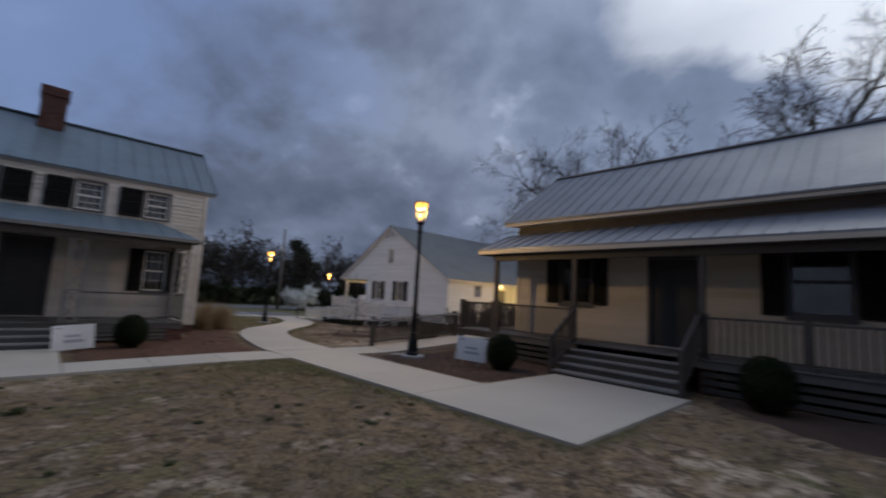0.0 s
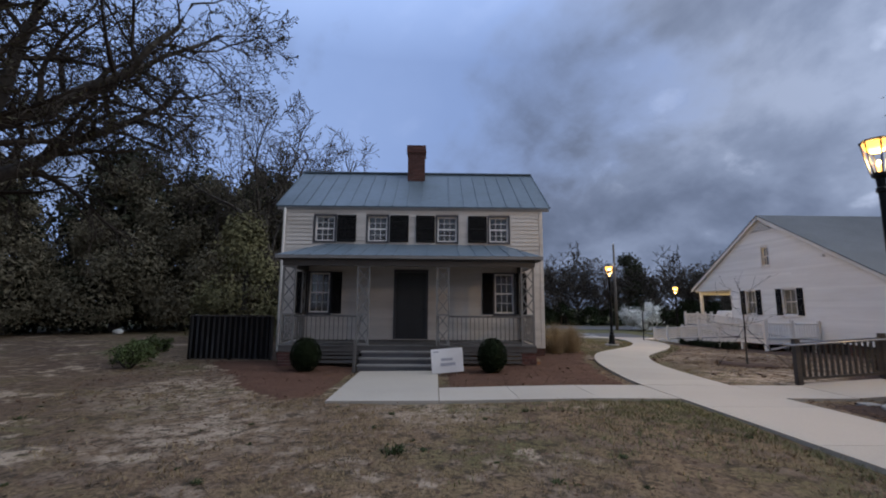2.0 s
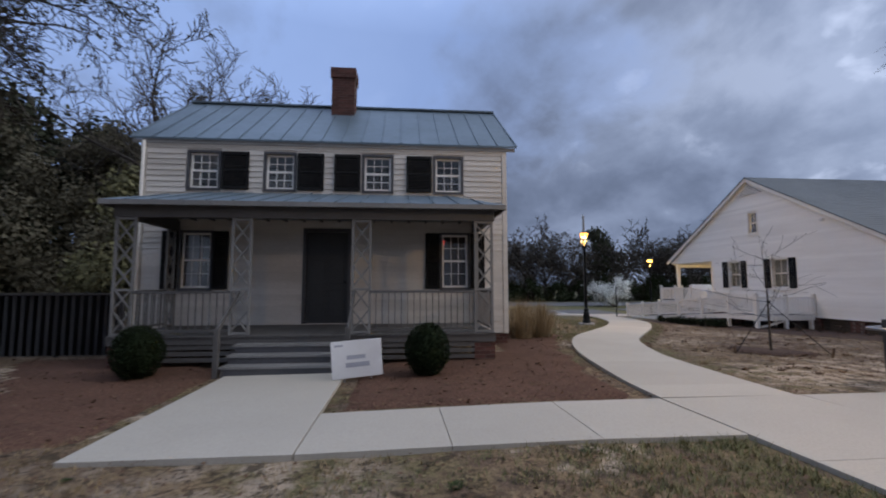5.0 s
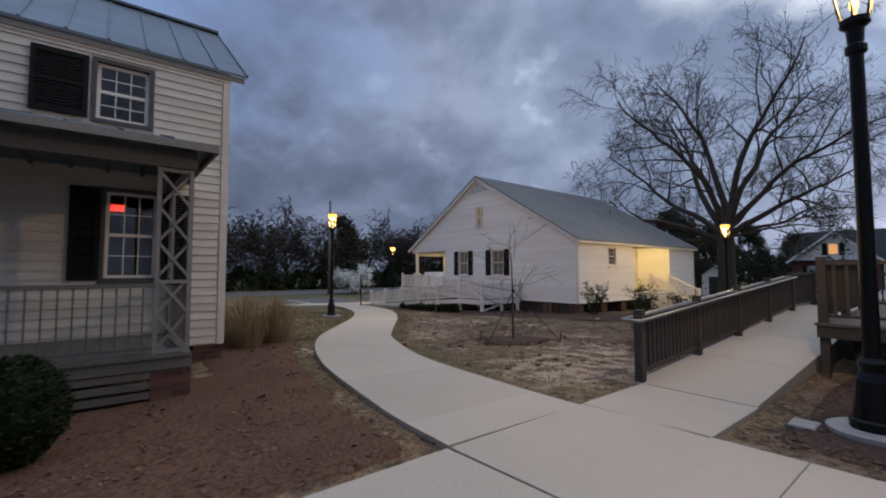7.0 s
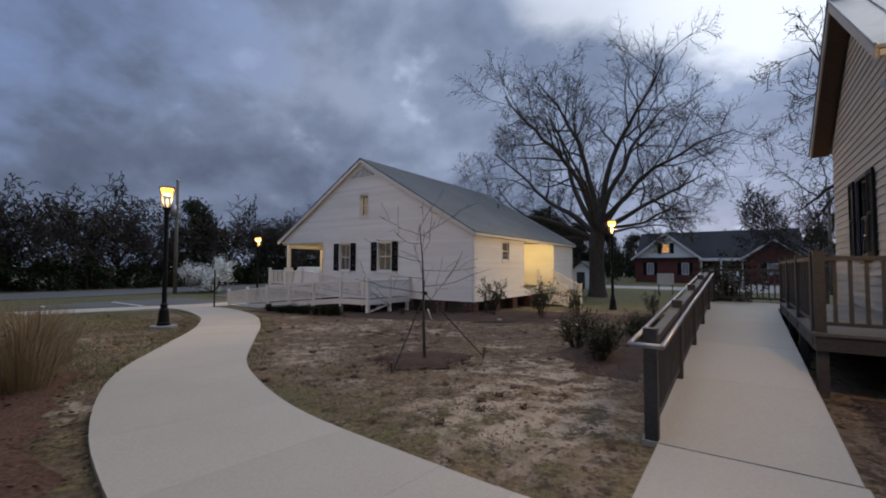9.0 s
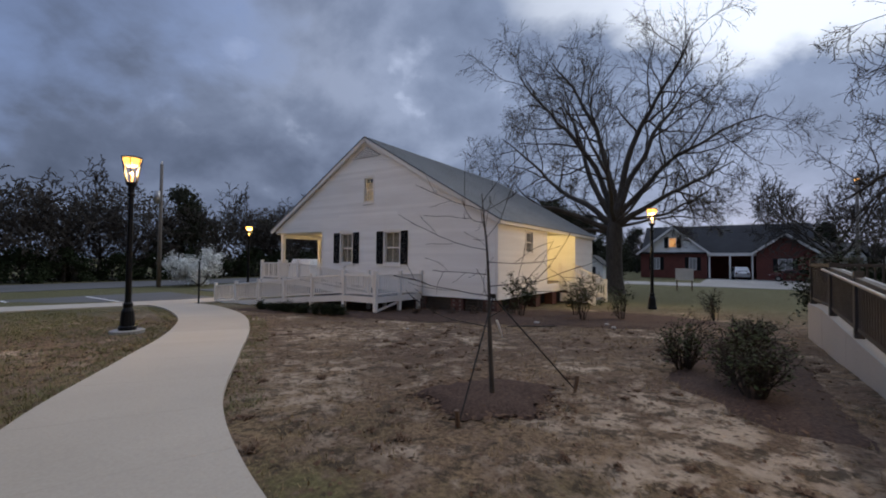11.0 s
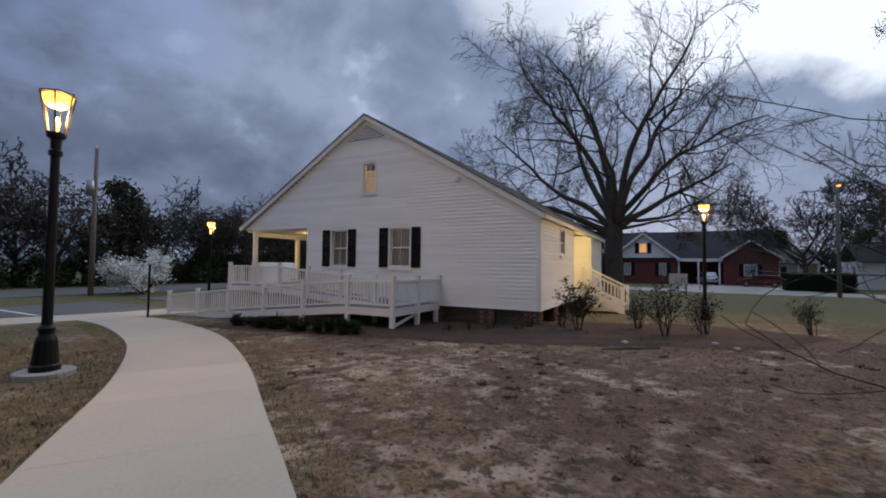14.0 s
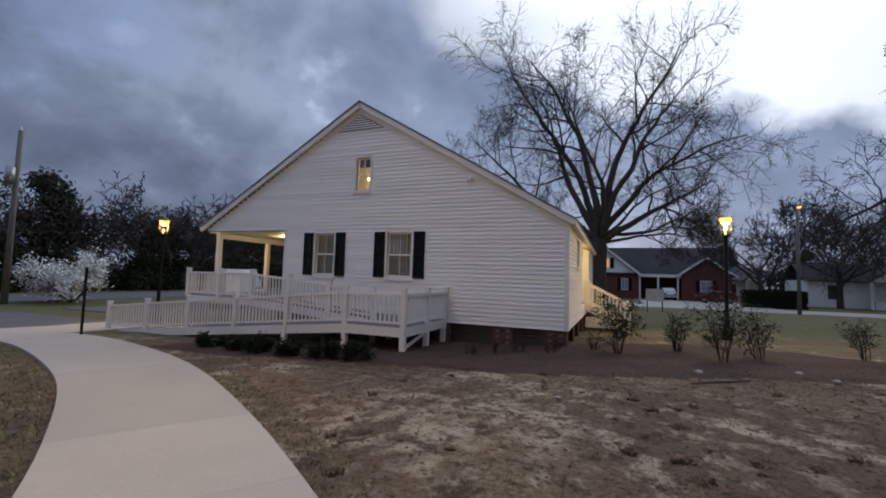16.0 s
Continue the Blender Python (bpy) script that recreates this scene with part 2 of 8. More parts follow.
M = dict(
    white_clap=material("white_clapboard", (0.84, 0.83, 0.81), 0.55, tint=(0.74, 0.72, 0.69), grain=30, amount=0.06, stain=0.9, bump=0.12, per=0.05, stretch=(0.5, 0.5, 4)),
    old_clap=material("weathered_white_clapboard", (0.56, 0.53, 0.495), 0.65, tint=(0.38, 0.34, 0.30), grain=26, amount=0.12, stain=0.8, bump=0.2, per=0.09, stretch=(0.5, 0.5, 3)),
    cream_clap=material("cream_clapboard", (0.47, 0.425, 0.36), 0.65, tint=(0.34, 0.30, 0.24), grain=24, amount=0.1, stain=0.7, bump=0.15, per=0.06, stretch=(0.5, 0.5, 3)),
    white_trim=material("white_trim_paint", (0.78, 0.76, 0.73), 0.5, tint=(0.62, 0.59, 0.55), grain=20, amount=0.05, bump=0.05, per=0.03),
    grey_trim=material("dark_grey_trim_paint", (0.07, 0.07, 0.078), 0.55, grain=30, amount=0.2, bump=0.1),
    porch_grey=material("worn_grey_porch_paint", (0.095, 0.091, 0.090), 0.65, tint=(0.060, 0.057, 0.055), grain=35, amount=0.22, stain=1.2, bump=0.25, per=0.12),
    porch_post=material("grey_lattice_paint", (0.19, 0.187, 0.185), 0.6, tint=(0.12, 0.117, 0.115), grain=35, amount=0.2, stain=1.5, bump=0.2),
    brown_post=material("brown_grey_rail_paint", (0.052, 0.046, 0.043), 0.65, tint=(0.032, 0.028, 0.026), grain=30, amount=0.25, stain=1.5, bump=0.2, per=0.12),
    brown_wood=material("brown_stained_wood", (0.13, 0.085, 0.055), 0.6, grain=30, amount=0.3, bump=0.2, stretch=(1, 1, 0.2), per=0.1),
    black_shut=material("black_shutter_paint", (0.009, 0.009, 0.010), 0.75, grain=40, amount=0.3, bump=0.1, spec=0.2),
    door_dark=material("dark_green_grey_door_paint", (0.032, 0.033, 0.035), 0.5, grain=25, amount=0.2, bump=0.1),
    roof_metal=material("grey_standing_seam_metal", (0.10, 0.135, 0.165), 0.48, 0.2, tint=(0.072, 0.098, 0.12), grain=9, amount=0.12, stain=0.7, bump=0.06, per=0.06, spec=0.5),
    roof_metal_b=material("pale_grey_ribbed_metal", (0.20, 0.21, 0.235), 0.45, 0.25, tint=(0.15, 0.16, 0.18), grain=9, amount=0.1, stain=0.7, bump=0.05, per=0.05, spec=0.5),
    shingle=material("grey_asphalt_shingle", (0.15, 0.165, 0.18), 0.85, tint=(0.11, 0.12, 0.13), grain=60, amount=0.35, stain=0.5, bump=0.4, per=0.12),
    shingle_dark=material("charcoal_asphalt_shingle", (0.030, 0.032, 0.038), 0.9, grain=20, amount=0.3, stain=0.5, bump=0.3),
    concrete=material("pale_concrete", (0.385, 0.352, 0.305), 0.8, tint=(0.335, 0.305, 0.262), grain=40, amount=0.07, stain=0.45, bump=0.03, per=0.05),
    concrete_edge=material("old_concrete", (0.32, 0.305, 0.285), 0.85, tint=(0.2, 0.19, 0.18), grain=25, amount=0.15, bump=0.2),
    brick=material("red_brick", (0.090, 0.038, 0.032), 0.85, tint=(0.062, 0.032, 0.028), grain=45, amount=0.3, stain=3, bump=0.4, per=0.3),
    brick_far=material("dark_red_brick", (0.14, 0.045, 0.035), 0.85, tint=(0.09, 0.035, 0.03), grain=8, amount=0.3, stain=1, bump=0.2),
    mortar=material("grey_mortar", (0.16, 0.14, 0.125), 0.9, grain=60, amount=0.2, bump=0.3),
    black_iron=material("black_painted_iron", (0.010, 0.010, 0.011), 0.4, 0.6, grain=50, amount=0.3, bump=0.08),
    steel=material("galvanised_steel_tube", (0.30, 0.30, 0.31), 0.4, 0.8, grain=40, amount=0.15, bump=0.05),
    bark=material("grey_brown_bark", (0.060, 0.052, 0.045), 0.95, tint=(0.035, 0.03, 0.027), grain=12, amount=0.4, stain=1, bump=0.6, stretch=(1, 1, 0.3)),
    twig=material("dark_twigs", (0.055, 0.046, 0.040), 0.95, grain=6, amount=0.3, spec=0.05, bump=0),
    thicket=material("brown_grey_thicket", (0.058, 0.051, 0.045), 0.95, tint=(0.040, 0.038, 0.032), grain=1.5, amount=0.2, stain=0.12, spec=0.05, bump=0),
    twig_far=material("hazy_brown_twigs", (0.068, 0.060, 0.053), 0.95, grain=2, amount=0.3, stain=0.15, spec=0.05, bump=0),
    bud=material("pale_spring_buds", (0.16, 0.155, 0.085), 0.8, tint=(0.11, 0.10, 0.06), grain=3, amount=0.3, spec=0.05, bump=0),
    leaf_dark=material("dark_evergreen_leaves", (0.042, 0.046, 0.030), 0.8, tint=(0.033, 0.033, 0.025), grain=4, amount=0.4, stain=0.3, spec=0.05, bump=0),
    leaf_west=material("grey_olive_foliage", (0.130, 0.118, 0.085), 0.9, tint=(0.095, 0.088, 0.064), grain=1.2, amount=0.45, stain=0.25, spec=0.05, bump=0),
    leaf_thin=material("sparse_old_leaves", (0.080, 0.078, 0.052), 0.8, tint=(0.055, 0.050, 0.040), grain=3, amount=0.4, stain=0.5, spec=0.05, bump=0),
    leaf_bright=material("fresh_green_leaves", (0.085, 0.115, 0.042), 0.7, tint=(0.060, 0.080, 0.032), grain=4, amount=0.35, stain=2, spec=0.1, bump=0),
    leaf_shrub=material("dark_shrub_leaves", (0.026, 0.036, 0.017), 0.6, tint=(0.016, 0.02, 0.011), grain=6, amount=0.4, stain=3, spec=0.05, bump=0),
    leaf=material("green_leaves", (0.050, 0.062, 0.028), 0.7, tint=(0.036, 0.042, 0.022), grain=5, amount=0.4, stain=2, spec=0.05, bump=0),
    leaf_box=material("clipped_dark_green_leaves", (0.016, 0.024, 0.011), 0.6, tint=(0.010, 0.014, 0.007), grain=8, amount=0.4, stain=4, spec=0.05, bump=0),
    blossom=material("white_blossom", (0.70, 0.72, 0.70), 0.7, tint=(0.5, 0.52, 0.5), grain=6, amount=0.2, stain=2, bump=0),
    straw=material("dry_straw_grass", (0.27, 0.20, 0.115), 0.8, tint=(0.17, 0.125, 0.07), grain=5, amount=0.3, stain=2, bump=0),
    dry_grass=material("winter_lawn_blades", (0.255, 0.188, 0.106), 0.85, tint=(0.16, 0.122, 0.066), grain=6, amount=0.35, stain=0.6, bump=0),
    green_grass=material("green_edge_grass", (0.15, 0.15, 0.062), 0.8, tint=(0.21, 0.17, 0.09), grain=6, amount=0.3, stain=1.2, bump=0),
    litter=material("brown_leaf_litter", (0.11, 0.070, 0.048), 0.9, tint=(0.15, 0.10, 0.07), grain=9, amount=0.4, stain=3, bump=0, spec=0.08),
    mulch=material("red_brown_pine_straw_mulch", (0.108, 0.060, 0.043), 0.95, tint=(0.070, 0.040, 0.030), grain=30, amount=0.5, stain=1.3, bump=0.7, spec=0.08),
    mulch_dark=material("dark_mulch", (0.070, 0.047, 0.038), 0.95, tint=(0.045, 0.030, 0.026), grain=30, amount=0.45, stain=1.5, bump=0.7, spec=0.08),
    asphalt=material("grey_asphalt", (0.10, 0.10, 0.105), 0.9, grain=30, amount=0.15, stain=0.2, bump=0.1),
    sign_white=material("white_sign_board", (0.72, 0.73, 0.76), 0.4, grain=6, amount=0.03, bump=0),
    sign_ink=material("grey_sign_ink", (0.38, 0.40, 0.47), 0.5, grain=6, amount=0.05, bump=0),
    white_plain=material("white_painted_panel", (0.7, 0.7, 0.7), 0.5, grain=4, amount=0.06, bump=0),
    car_red=material("dark_red_car_paint", (0.10, 0.016, 0.016), 0.25, 0.2, grain=3, amount=0.05, bump=0, spec=0.6),
    car_silver=material("silver_car_paint", (0.52, 0.53, 0.55), 0.3, 0.5, grain=3, amount=0.05, bump=0, spec=0.6),
    rubber=material("black_rubber", (0.012, 0.012, 0.012), 0.8, grain=20, amount=0.2, bump=0.1),
    pole_wood=material("weathered_pole_wood", (0.16, 0.145, 0.13), 0.9, grain=20, amount=0.3, bump=0.3, stretch=(1, 1, 0.15)),
    lace=material("white_lace_curtain", (0.30, 0.30, 0.30), 0.9, grain=120, amount=0.35, stain=6, bump=0.1),
    # near-black: the shade of rooms and underfloors is put into this colour
    room_shade=material("interior_shade_colour", (0.045, 0.04, 0.036), 0.9, grain=5, amount=0.1, bump=0),
    cream_ceiling=material("cream_porch_ceiling", (0.72, 0.66, 0.52), 0.6, grain=12, amount=0.06, bump=0.05),
    flame=glow("lamp_flame", (1.0, 0.46, 0.085), 3.2),
    candle=glow("lamp_candle", (1.0, 0.55, 0.16), 3.0),
    bulb=glow("warm_bulb", (1.0, 0.70, 0.30), 14.0),
    red_led=glow("red_sign_light", (1.0, 0.05, 0.03), 2.2),
    pane=glass("window_glass"),
    lantern_glass=glass("lantern_glass", (1.0, 0.93, 0.80)),
)


# ---------------------------------------------------------------- helpers for building
WORLD = {}


def thing(name, loc=(0, 0, 0), label="", category="", group="", kind="", rz=0.0):
    ob = new(name)
    ob.empty_display_size = 0.3
    ob.matrix_basis = pose(*loc, 0, 0, rz)
    WORLD[ob] = ob.matrix_basis.copy()
    return tagged(ob, label, category, group, kind)


def mesh_of(name, bm, mat, smooth=False, bevel=0.0):
    if bevel:
        bmesh.ops.bevel(bm, geom=bm.edges[:], offset=bevel, segments=1, affect="EDGES", clamp_overlap=True)
    me = bpy.data.meshes.new(name)
    bm.normal_update()
    bm.to_mesh(me)
    bm.free()
    me.materials.append(mat)
    if smooth:
        me.polygons.foreach_set("use_smooth", [True] * len(me.polygons))
    return me


def part(name, bm, mat, parent, label="", smooth=False, bevel=0.0):
    """One mesh, modelled in world metres, under a thing or a part."""
    ob = new(name, mesh_of(name, bm, mat, smooth, bevel))
    ob.parent = parent
    ob.matrix_parent_inverse = WORLD[parent].inverted()
    WORLD[ob] = Matrix.Identity(4)
    return tagged(ob, label)


def piece(name, me, parent, m):
    """A repeated piece on shared mesh data, at the world pose m."""
    ob = new(name, me)
    ob.parent = parent
    ob.matrix_parent_inverse = WORLD[parent].inverted()
    ob.matrix_basis = m
    return ob


def setting(name, bm, mat, label, category, smooth=False, bevel=0.0, kind="structure"):
    ob = new(name, mesh_of(name, bm, mat, smooth, bevel))
    WORLD[ob] = Matrix.Identity(4)
    return tagged(ob, label, category, "", kind)


def box(bm, x0, x1, y0, y1, z0, z1, m=None):
    v = [bm.verts.new((x, y, z)) for z in (z0, z1) for y in (y0, y1) for x in (x0, x1)]
    if m is not None:
        for p in v:
            p.co = m @ p.co
    for f in ((0, 2, 3, 1), (4, 5, 7, 6), (0, 1, 5, 4), (2, 6, 7, 3), (0, 4, 6, 2), (1, 3, 7, 5)):
        bm.faces.new([v[i] for i in f])
    return v


def new_box(*a, m=None):
    bm = bmesh.new()
    box(bm, *a, m=m)
    return bm


def beam(bm, a, b, w, h=None, up=(0, 0, 1)):
    """A square bar from a to b."""
    a, b = Vector(a), Vector(b)
    d = (b - a)
    ln = d.length
    d.normalize()
    up = Vector(up)
    if abs(d.dot(up)) > 0.98:
        up = Vector((0, 1, 0))
    s = d.cross(up).normalized()
    u = s.cross(d)
    m = Matrix((( *s, 0), (*d, 0), (*u, 0), (0, 0, 0, 1))).transposed()
    m.translation = a
    h = h or w
    box(bm, -w / 2, w / 2, 0, ln, -h / 2, h / 2, m)


def tube(bm, pts, radii, sides=8, cap=True):
    rings = []
    ref = Vector((0.3, 0.2, 1)).normalized()
    for i, (p, r) in enumerate(zip(pts, radii)):
        p = Vector(p)
        d = (Vector(pts[min(i + 1, len(pts) - 1)]) - Vector(pts[max(i - 1, 0)])).normalized()
        s = d.cross(ref)
        if s.length < 0.05:
            s = d.cross(Vector((1, 0, 0)))
        s.normalize()
        u = s.cross(d)
        rings.append([bm.verts.new(p + (s * math.cos(2 * math.pi * k / sides) + u * math.sin(2 * math.pi * k / sides)) * r) for k in range(sides)])
    for a, b in zip(rings, rings[1:]):
        for k in range(sides):
            bm.faces.new((a[k], a[(k + 1) % sides], b[(k + 1) % sides], b[k]))
    if cap:
        bm.faces.new(rings[0][::-1])
        bm.faces.new(rings[-1])


def lathe(bm, x, y, profile, sides=16):
    tube(bm, [(x, y, z) for z, r in profile], [r for z, r in profile], sides)


def prism(bm, poly, axis, a, b):
    """A polygon in the plane across an axis ('x': (y, z), 'y': (x, z), 'z': (x, y)) drawn out from a to b."""
    def at(p, t):
        return {"x": (t, p[0], p[1]), "y": (p[0], t, p[1]), "z": (p[0], p[1], t)}[axis]
    va = [bm.verts.new(at(p, a)) for p in poly]
    vb = [bm.verts.new(at(p, b)) for p in poly]
    bm.faces.new(va)
    bm.faces.new(vb[::-1])
    n = len(poly)
    for i in range(n):
        bm.faces.new((va[i], vb[i], vb[(i + 1) % n], va[(i + 1) % n]))
    bmesh.ops.recalc_face_normals(bm, faces=bm.faces[:])


def prism_bm(poly, axis, a, b):
    bm = bmesh.new()
    prism(bm, poly, axis, a, b)
    return bm


def smoothstep(a, b, v):
    t = min(1.0, max(0.0, (v - a) / (b - a)))
    return t * t * (3 - 2 * t)


def ground_z(x, y):
    """The lie of the land: level by the old houses, falling gently to the north-east."""
    u = 0.6 * x + 0.55 * y
    fall = min(16.0, max(0.0, u - 12.5))
    return 0.09 - 0.045 * fall - 0.09 * smoothstep(4, -1, x)


def face_pose(facing, plane, a, z):
    """Local x runs along a wall, local -y looks out of it."""
    if facing == "-y":
        return pose(a, plane, z)
    if facing == "-x":
        return pose(plane, a, z, 0, 0, -90)
    if facing == "+y":
        return pose(a, plane, z, 0, 0, 180)
    return pose(plane, a, z, 0, 0, 90)


def cut(a0, a1, holes):
    spans = [(a0, a1)]
    for h0, h1 in holes:
        spans = [s for p, q in spans for s in ((p, min(q, h0)), (max(p, h1), q)) if s[1] - s[0] > 0.01]
    return spans


def wall_boxes(bm, axis, plane, thick, a0, a1, z0, z1, holes):
    """A wall that runs along 'x' or 'y', from plane inwards by thick, with rectangular holes (a0, a1, z0, z1)."""
    zs = sorted({z0, z1, *(z for h in holes for z in h[2:4] if z0 < z < z1)})
    for p, q in zip(zs, zs[1:]):
        for s, e in cut(a0, a1, [(h[0], h[1]) for h in holes if h[2] < q - 1e-4 and h[3] > p + 1e-4]):
            lo, hi = sorted((plane, plane + thick))
            box(bm, *((s, e, lo, hi) if axis == "x" else (lo, hi, s, e)), p, q)


def clapboards(parent, facing, plane, a0, a1, z0, z1, row, mat, holes, limit=None, lap=0.030):
    """Lapped boards row by row, each a piece; limit(z) gives the span at a height."""
    bm = bmesh.new()
    sec = [(0, 0), (-lap, 0), (-0.008, row + 0.012), (0, row + 0.012)]
    va = [bm.verts.new((0, y, z)) for y, z in sec]
    vb = [bm.verts.new((1, y, z)) for y, z in sec]
    bm.faces.new(va)
    bm.faces.new(vb[::-1])
    for i in range(4):
        bm.faces.new((va[i], vb[i], vb[(i + 1) % 4], va[(i + 1) % 4]))
    bmesh.ops.recalc_face_normals(bm, faces=bm.faces[:])
    me = mesh_of("clapboard", bm, mat)
    rng = random.Random(int(plane * 100) + 5)
    z = z0
    while z < z1 - 0.02:
        s0, s1 = limit(z + row * 0.6) if limit else (a0, a1)
        spans = cut(s0, s1, [(h[0], h[1]) for h in holes if h[2] < z + row - 0.03 and h[3] > z + 0.03])
        for p, q in spans:
            ends = [p]
            while q - ends[-1] > 5.5:
                ends.append(ends[-1] + rng.uniform(2.6, 4.2))
            ends.append(q)
            for c, d in zip(ends, ends[1:]):
                start = c if facing in ("-y", "+x") else d
                m = face_pose(facing, plane, start, z + rng.uniform(-0.003, 0.003)) @ Matrix.Diagonal((d - c - 0.003, 1, 1, 1))
                piece("clapboard", me, parent, m)
        z += row


def window(parent, facing, plane, a0, a1, z0, z1, trim, cols, rows, casing=0.07, shutters=(), frame_mat=None, curtain=False, sill=True):
    """A sash window in its opening: casing, two sashes, muntins, panes, sill; shutters: list of (from, to) along the wall."""
    rev = facing in ("-x", "+y")
    w, h = a1 - a0, z1 - z0
    m = face_pose(facing, plane, a1 if rev else a0, z0)
    bm = bmesh.new()
    c = casing
    for b in ((-c, 0, 0, h), (w, w + c, 0, h), (-c, w + c, h, h + c), (-c, w + c, -c, 0)):
        box(bm, b[0], b[1], -0.035, 0.10, b[2], b[3], m)
    win = part("window", bm, trim, parent)
    fm = frame_mat or trim
    bm = bmesh.new()
    f = 0.045
    for za, zb, yy in ((0, h / 2 + 0.02, 0.02), (h / 2 - 0.02, h, 0.045)):
        for b in ((0, f, za, zb), (w - f, w, za, zb), (f, w - f, za, za + f), (f, w - f, zb - f, zb)):
            box(bm, b[0], b[1], yy, yy + 0.035, b[2], b[3], m)
        for i in range(1, cols):
            x = f + (w - 2 * f) * i / cols
            box(bm, x - 0.007, x + 0.007, yy + 0.004, yy + 0.03, za + f, zb - f, m)
        for j in range(1, rows):
            z = za + f + (zb - za - 2 * f) * j / rows
            box(bm, f, w - f, yy + 0.006, yy + 0.028, z - 0.007, z + 0.007, m)
    part("window_frame", bm, fm, win)
    for za, zb, yy in ((0, h / 2, 0.035), (h / 2, h, 0.06)):
        pm = part("pane", new_box(f * 0.8, w - f * 0.8, yy, yy + 0.005, za + f * 0.8, zb - f * 0.8, m=m), M["pane"], win)
        pm.visible_shadow = False
    if sill:
        part("window_sill", new_box(-c - 0.03, w + c + 0.03, -0.075, -0.036, -c - 0.05, -c + 0.0, m=m), trim, win)
    if curtain:
        bm = bmesh.new()
        n = 28
        top = [bm.verts.new(m @ Vector((w * i / n, 0.13 + 0.018 * math.sin(i * 1.7), h))) for i in range(n + 1)]
        bot = [bm.verts.new(m @ Vector((w * i / n, 0.13 + 0.026 * math.sin(i * 1.7 + 0.3), 0.0))) for i in range(n + 1)]
        for i in range(n):
            bm.faces.new((top[i], top[i + 1], bot[i + 1], bot[i]))
        part("lace_curtain", bm, M["lace"], win, "white lace curtain", True)
    for s0, s1 in shutters:
        shutter(parent, facing, plane, s0, s1, z0 - 0.03, z1 + 0.03)
    return win


def shutter(parent, facing, plane, a0, a1, z0, z1):
    rev = facing in ("-x", "+y")
    m = face_pose(facing, plane, a1 if rev else a0, z0)
    w, h = a1 - a0, z1 - z0
    bm = bmesh.new()
    st = 0.055
    for b in ((0, st, 0, h), (w - st, w, 0, h), (st, w - st, 0, st * 1.4), (st, w - st, h - st * 1.4, h), (st, w - st, h * 0.48, h * 0.48 + st)):
        box(bm, b[0], b[1], -0.072, -0.037, b[2], b[3], m)
    sh = part("shutter", bm, M["black_shut"], parent, "black louvred shutter")
    bm = bmesh.new()
    n = max(6, int(h / 0.05))
    for i in range(n):
        z = st * 1.4 + (h - st * 2.8) * (i + 0.5) / n
        box(bm, st, w - st, -0.004, 0.004, -0.024, 0.024, m @ pose(0, -0.052, z, -38))
    part("louvres", bm, M["black_shut"], sh)


def bricks(parent, x0, x1, y0, y1, z0, z1, course=0.075, length=0.21):
    """A brick pier or stack: a mortar core and its bricks, faces proud of the joints."""
    d = 0.006
    part("mortar", new_box(x0 + d, x1 - d, y0 + d, y1 - d, z0, z1 - 0.002), M["mortar"], parent)
    bm = bmesh.new()
    box(bm, 0, 1, 0, 1, 0, 1)
    me = mesh_of("brick", bm, M["brick"])
    k = 0
    z = z0
    rng = random.Random(int((x0 + y0) * 50))
    while z < z1 - 0.02:
        top = min(z + course - 0.010, z1)
        for axis, a0, a1 in (("x", x0, x1), ("y", y0, y1)):
            n = max(1, round((a1 - a0) / length))
            e = [a0] + [a0 + (a1 - a0) * (i + (0.5 if k % 2 else 0)) / n for i in range(0 if k % 2 else 1, n)] + [a1]
            for p, q in zip(e, e[1:]):
                for side in (0, 1):
                    j = rng.uniform(-0.002, 0.002)
                    if axis == "x":
                        yy = y0 + j if side == 0 else y1 - 0.09 + j
                        m = pose(p + 0.004, yy, z) @ Matrix.Diagonal((q - p - 0.008, 0.09, top - z, 1))
                    else:
                        if q - p < 0.16 or p < a0 + 0.05 or q > a1 - 0.05:
                            continue
                        xx = x0 + j if side == 0 else x1 - 0.09 + j
                        m = pose(xx, p + 0.004, z) @ Matrix.Diagonal((0.09, q - p - 0.008, top - z, 1))
                    piece("brick", me, parent, m)
        z += course
        k += 1


def gable_roof(parent, axis, r, ridge_z, e0, e1, z0, z1, a0, a1, mat, seams=0.0, thick=0.06, rib=0.03, name="roof"):
    """Two slopes from a ridge line (across-position r) down to eaves e0, e1 at heights z0, z1, from a0 to a1 along the axis."""
    bm = bmesh.new()
    poly = [(e0, z0), (r, ridge_z), (e1, z1), (e1, z1 - thick), (r, ridge_z - thick * 1.2), (e0, z0 - thick)]
    prism(bm, poly, axis, a0, a1)
    roof = part(name, bm, mat, parent)
    if seams:
        for e, ze in ((e0, z0), (e1, z1)):
            n = round((a1 - a0) / seams)
            for i in range(n + 1):
                a = a0 + (a1 - a0) * i / n
                bm = bmesh.new()
                p, q = ((a, e, ze), (a, r, ridge_z)) if axis == "x" else ((e, a, ze), (r, a, ridge_z))
                beam(bm, p, q, 0.028, rib * 2)
                part("seam", bm, mat, roof)
        bm = bmesh.new()
        p, q = ((a0, r, ridge_z), (a1, r, ridge_z)) if axis == "x" else ((r, a0, ridge_z), (r, a1, ridge_z))
        beam(bm, p, q, 0.24, 0.05)
        part("ridge_cap", bm, mat, roof)
    return roof


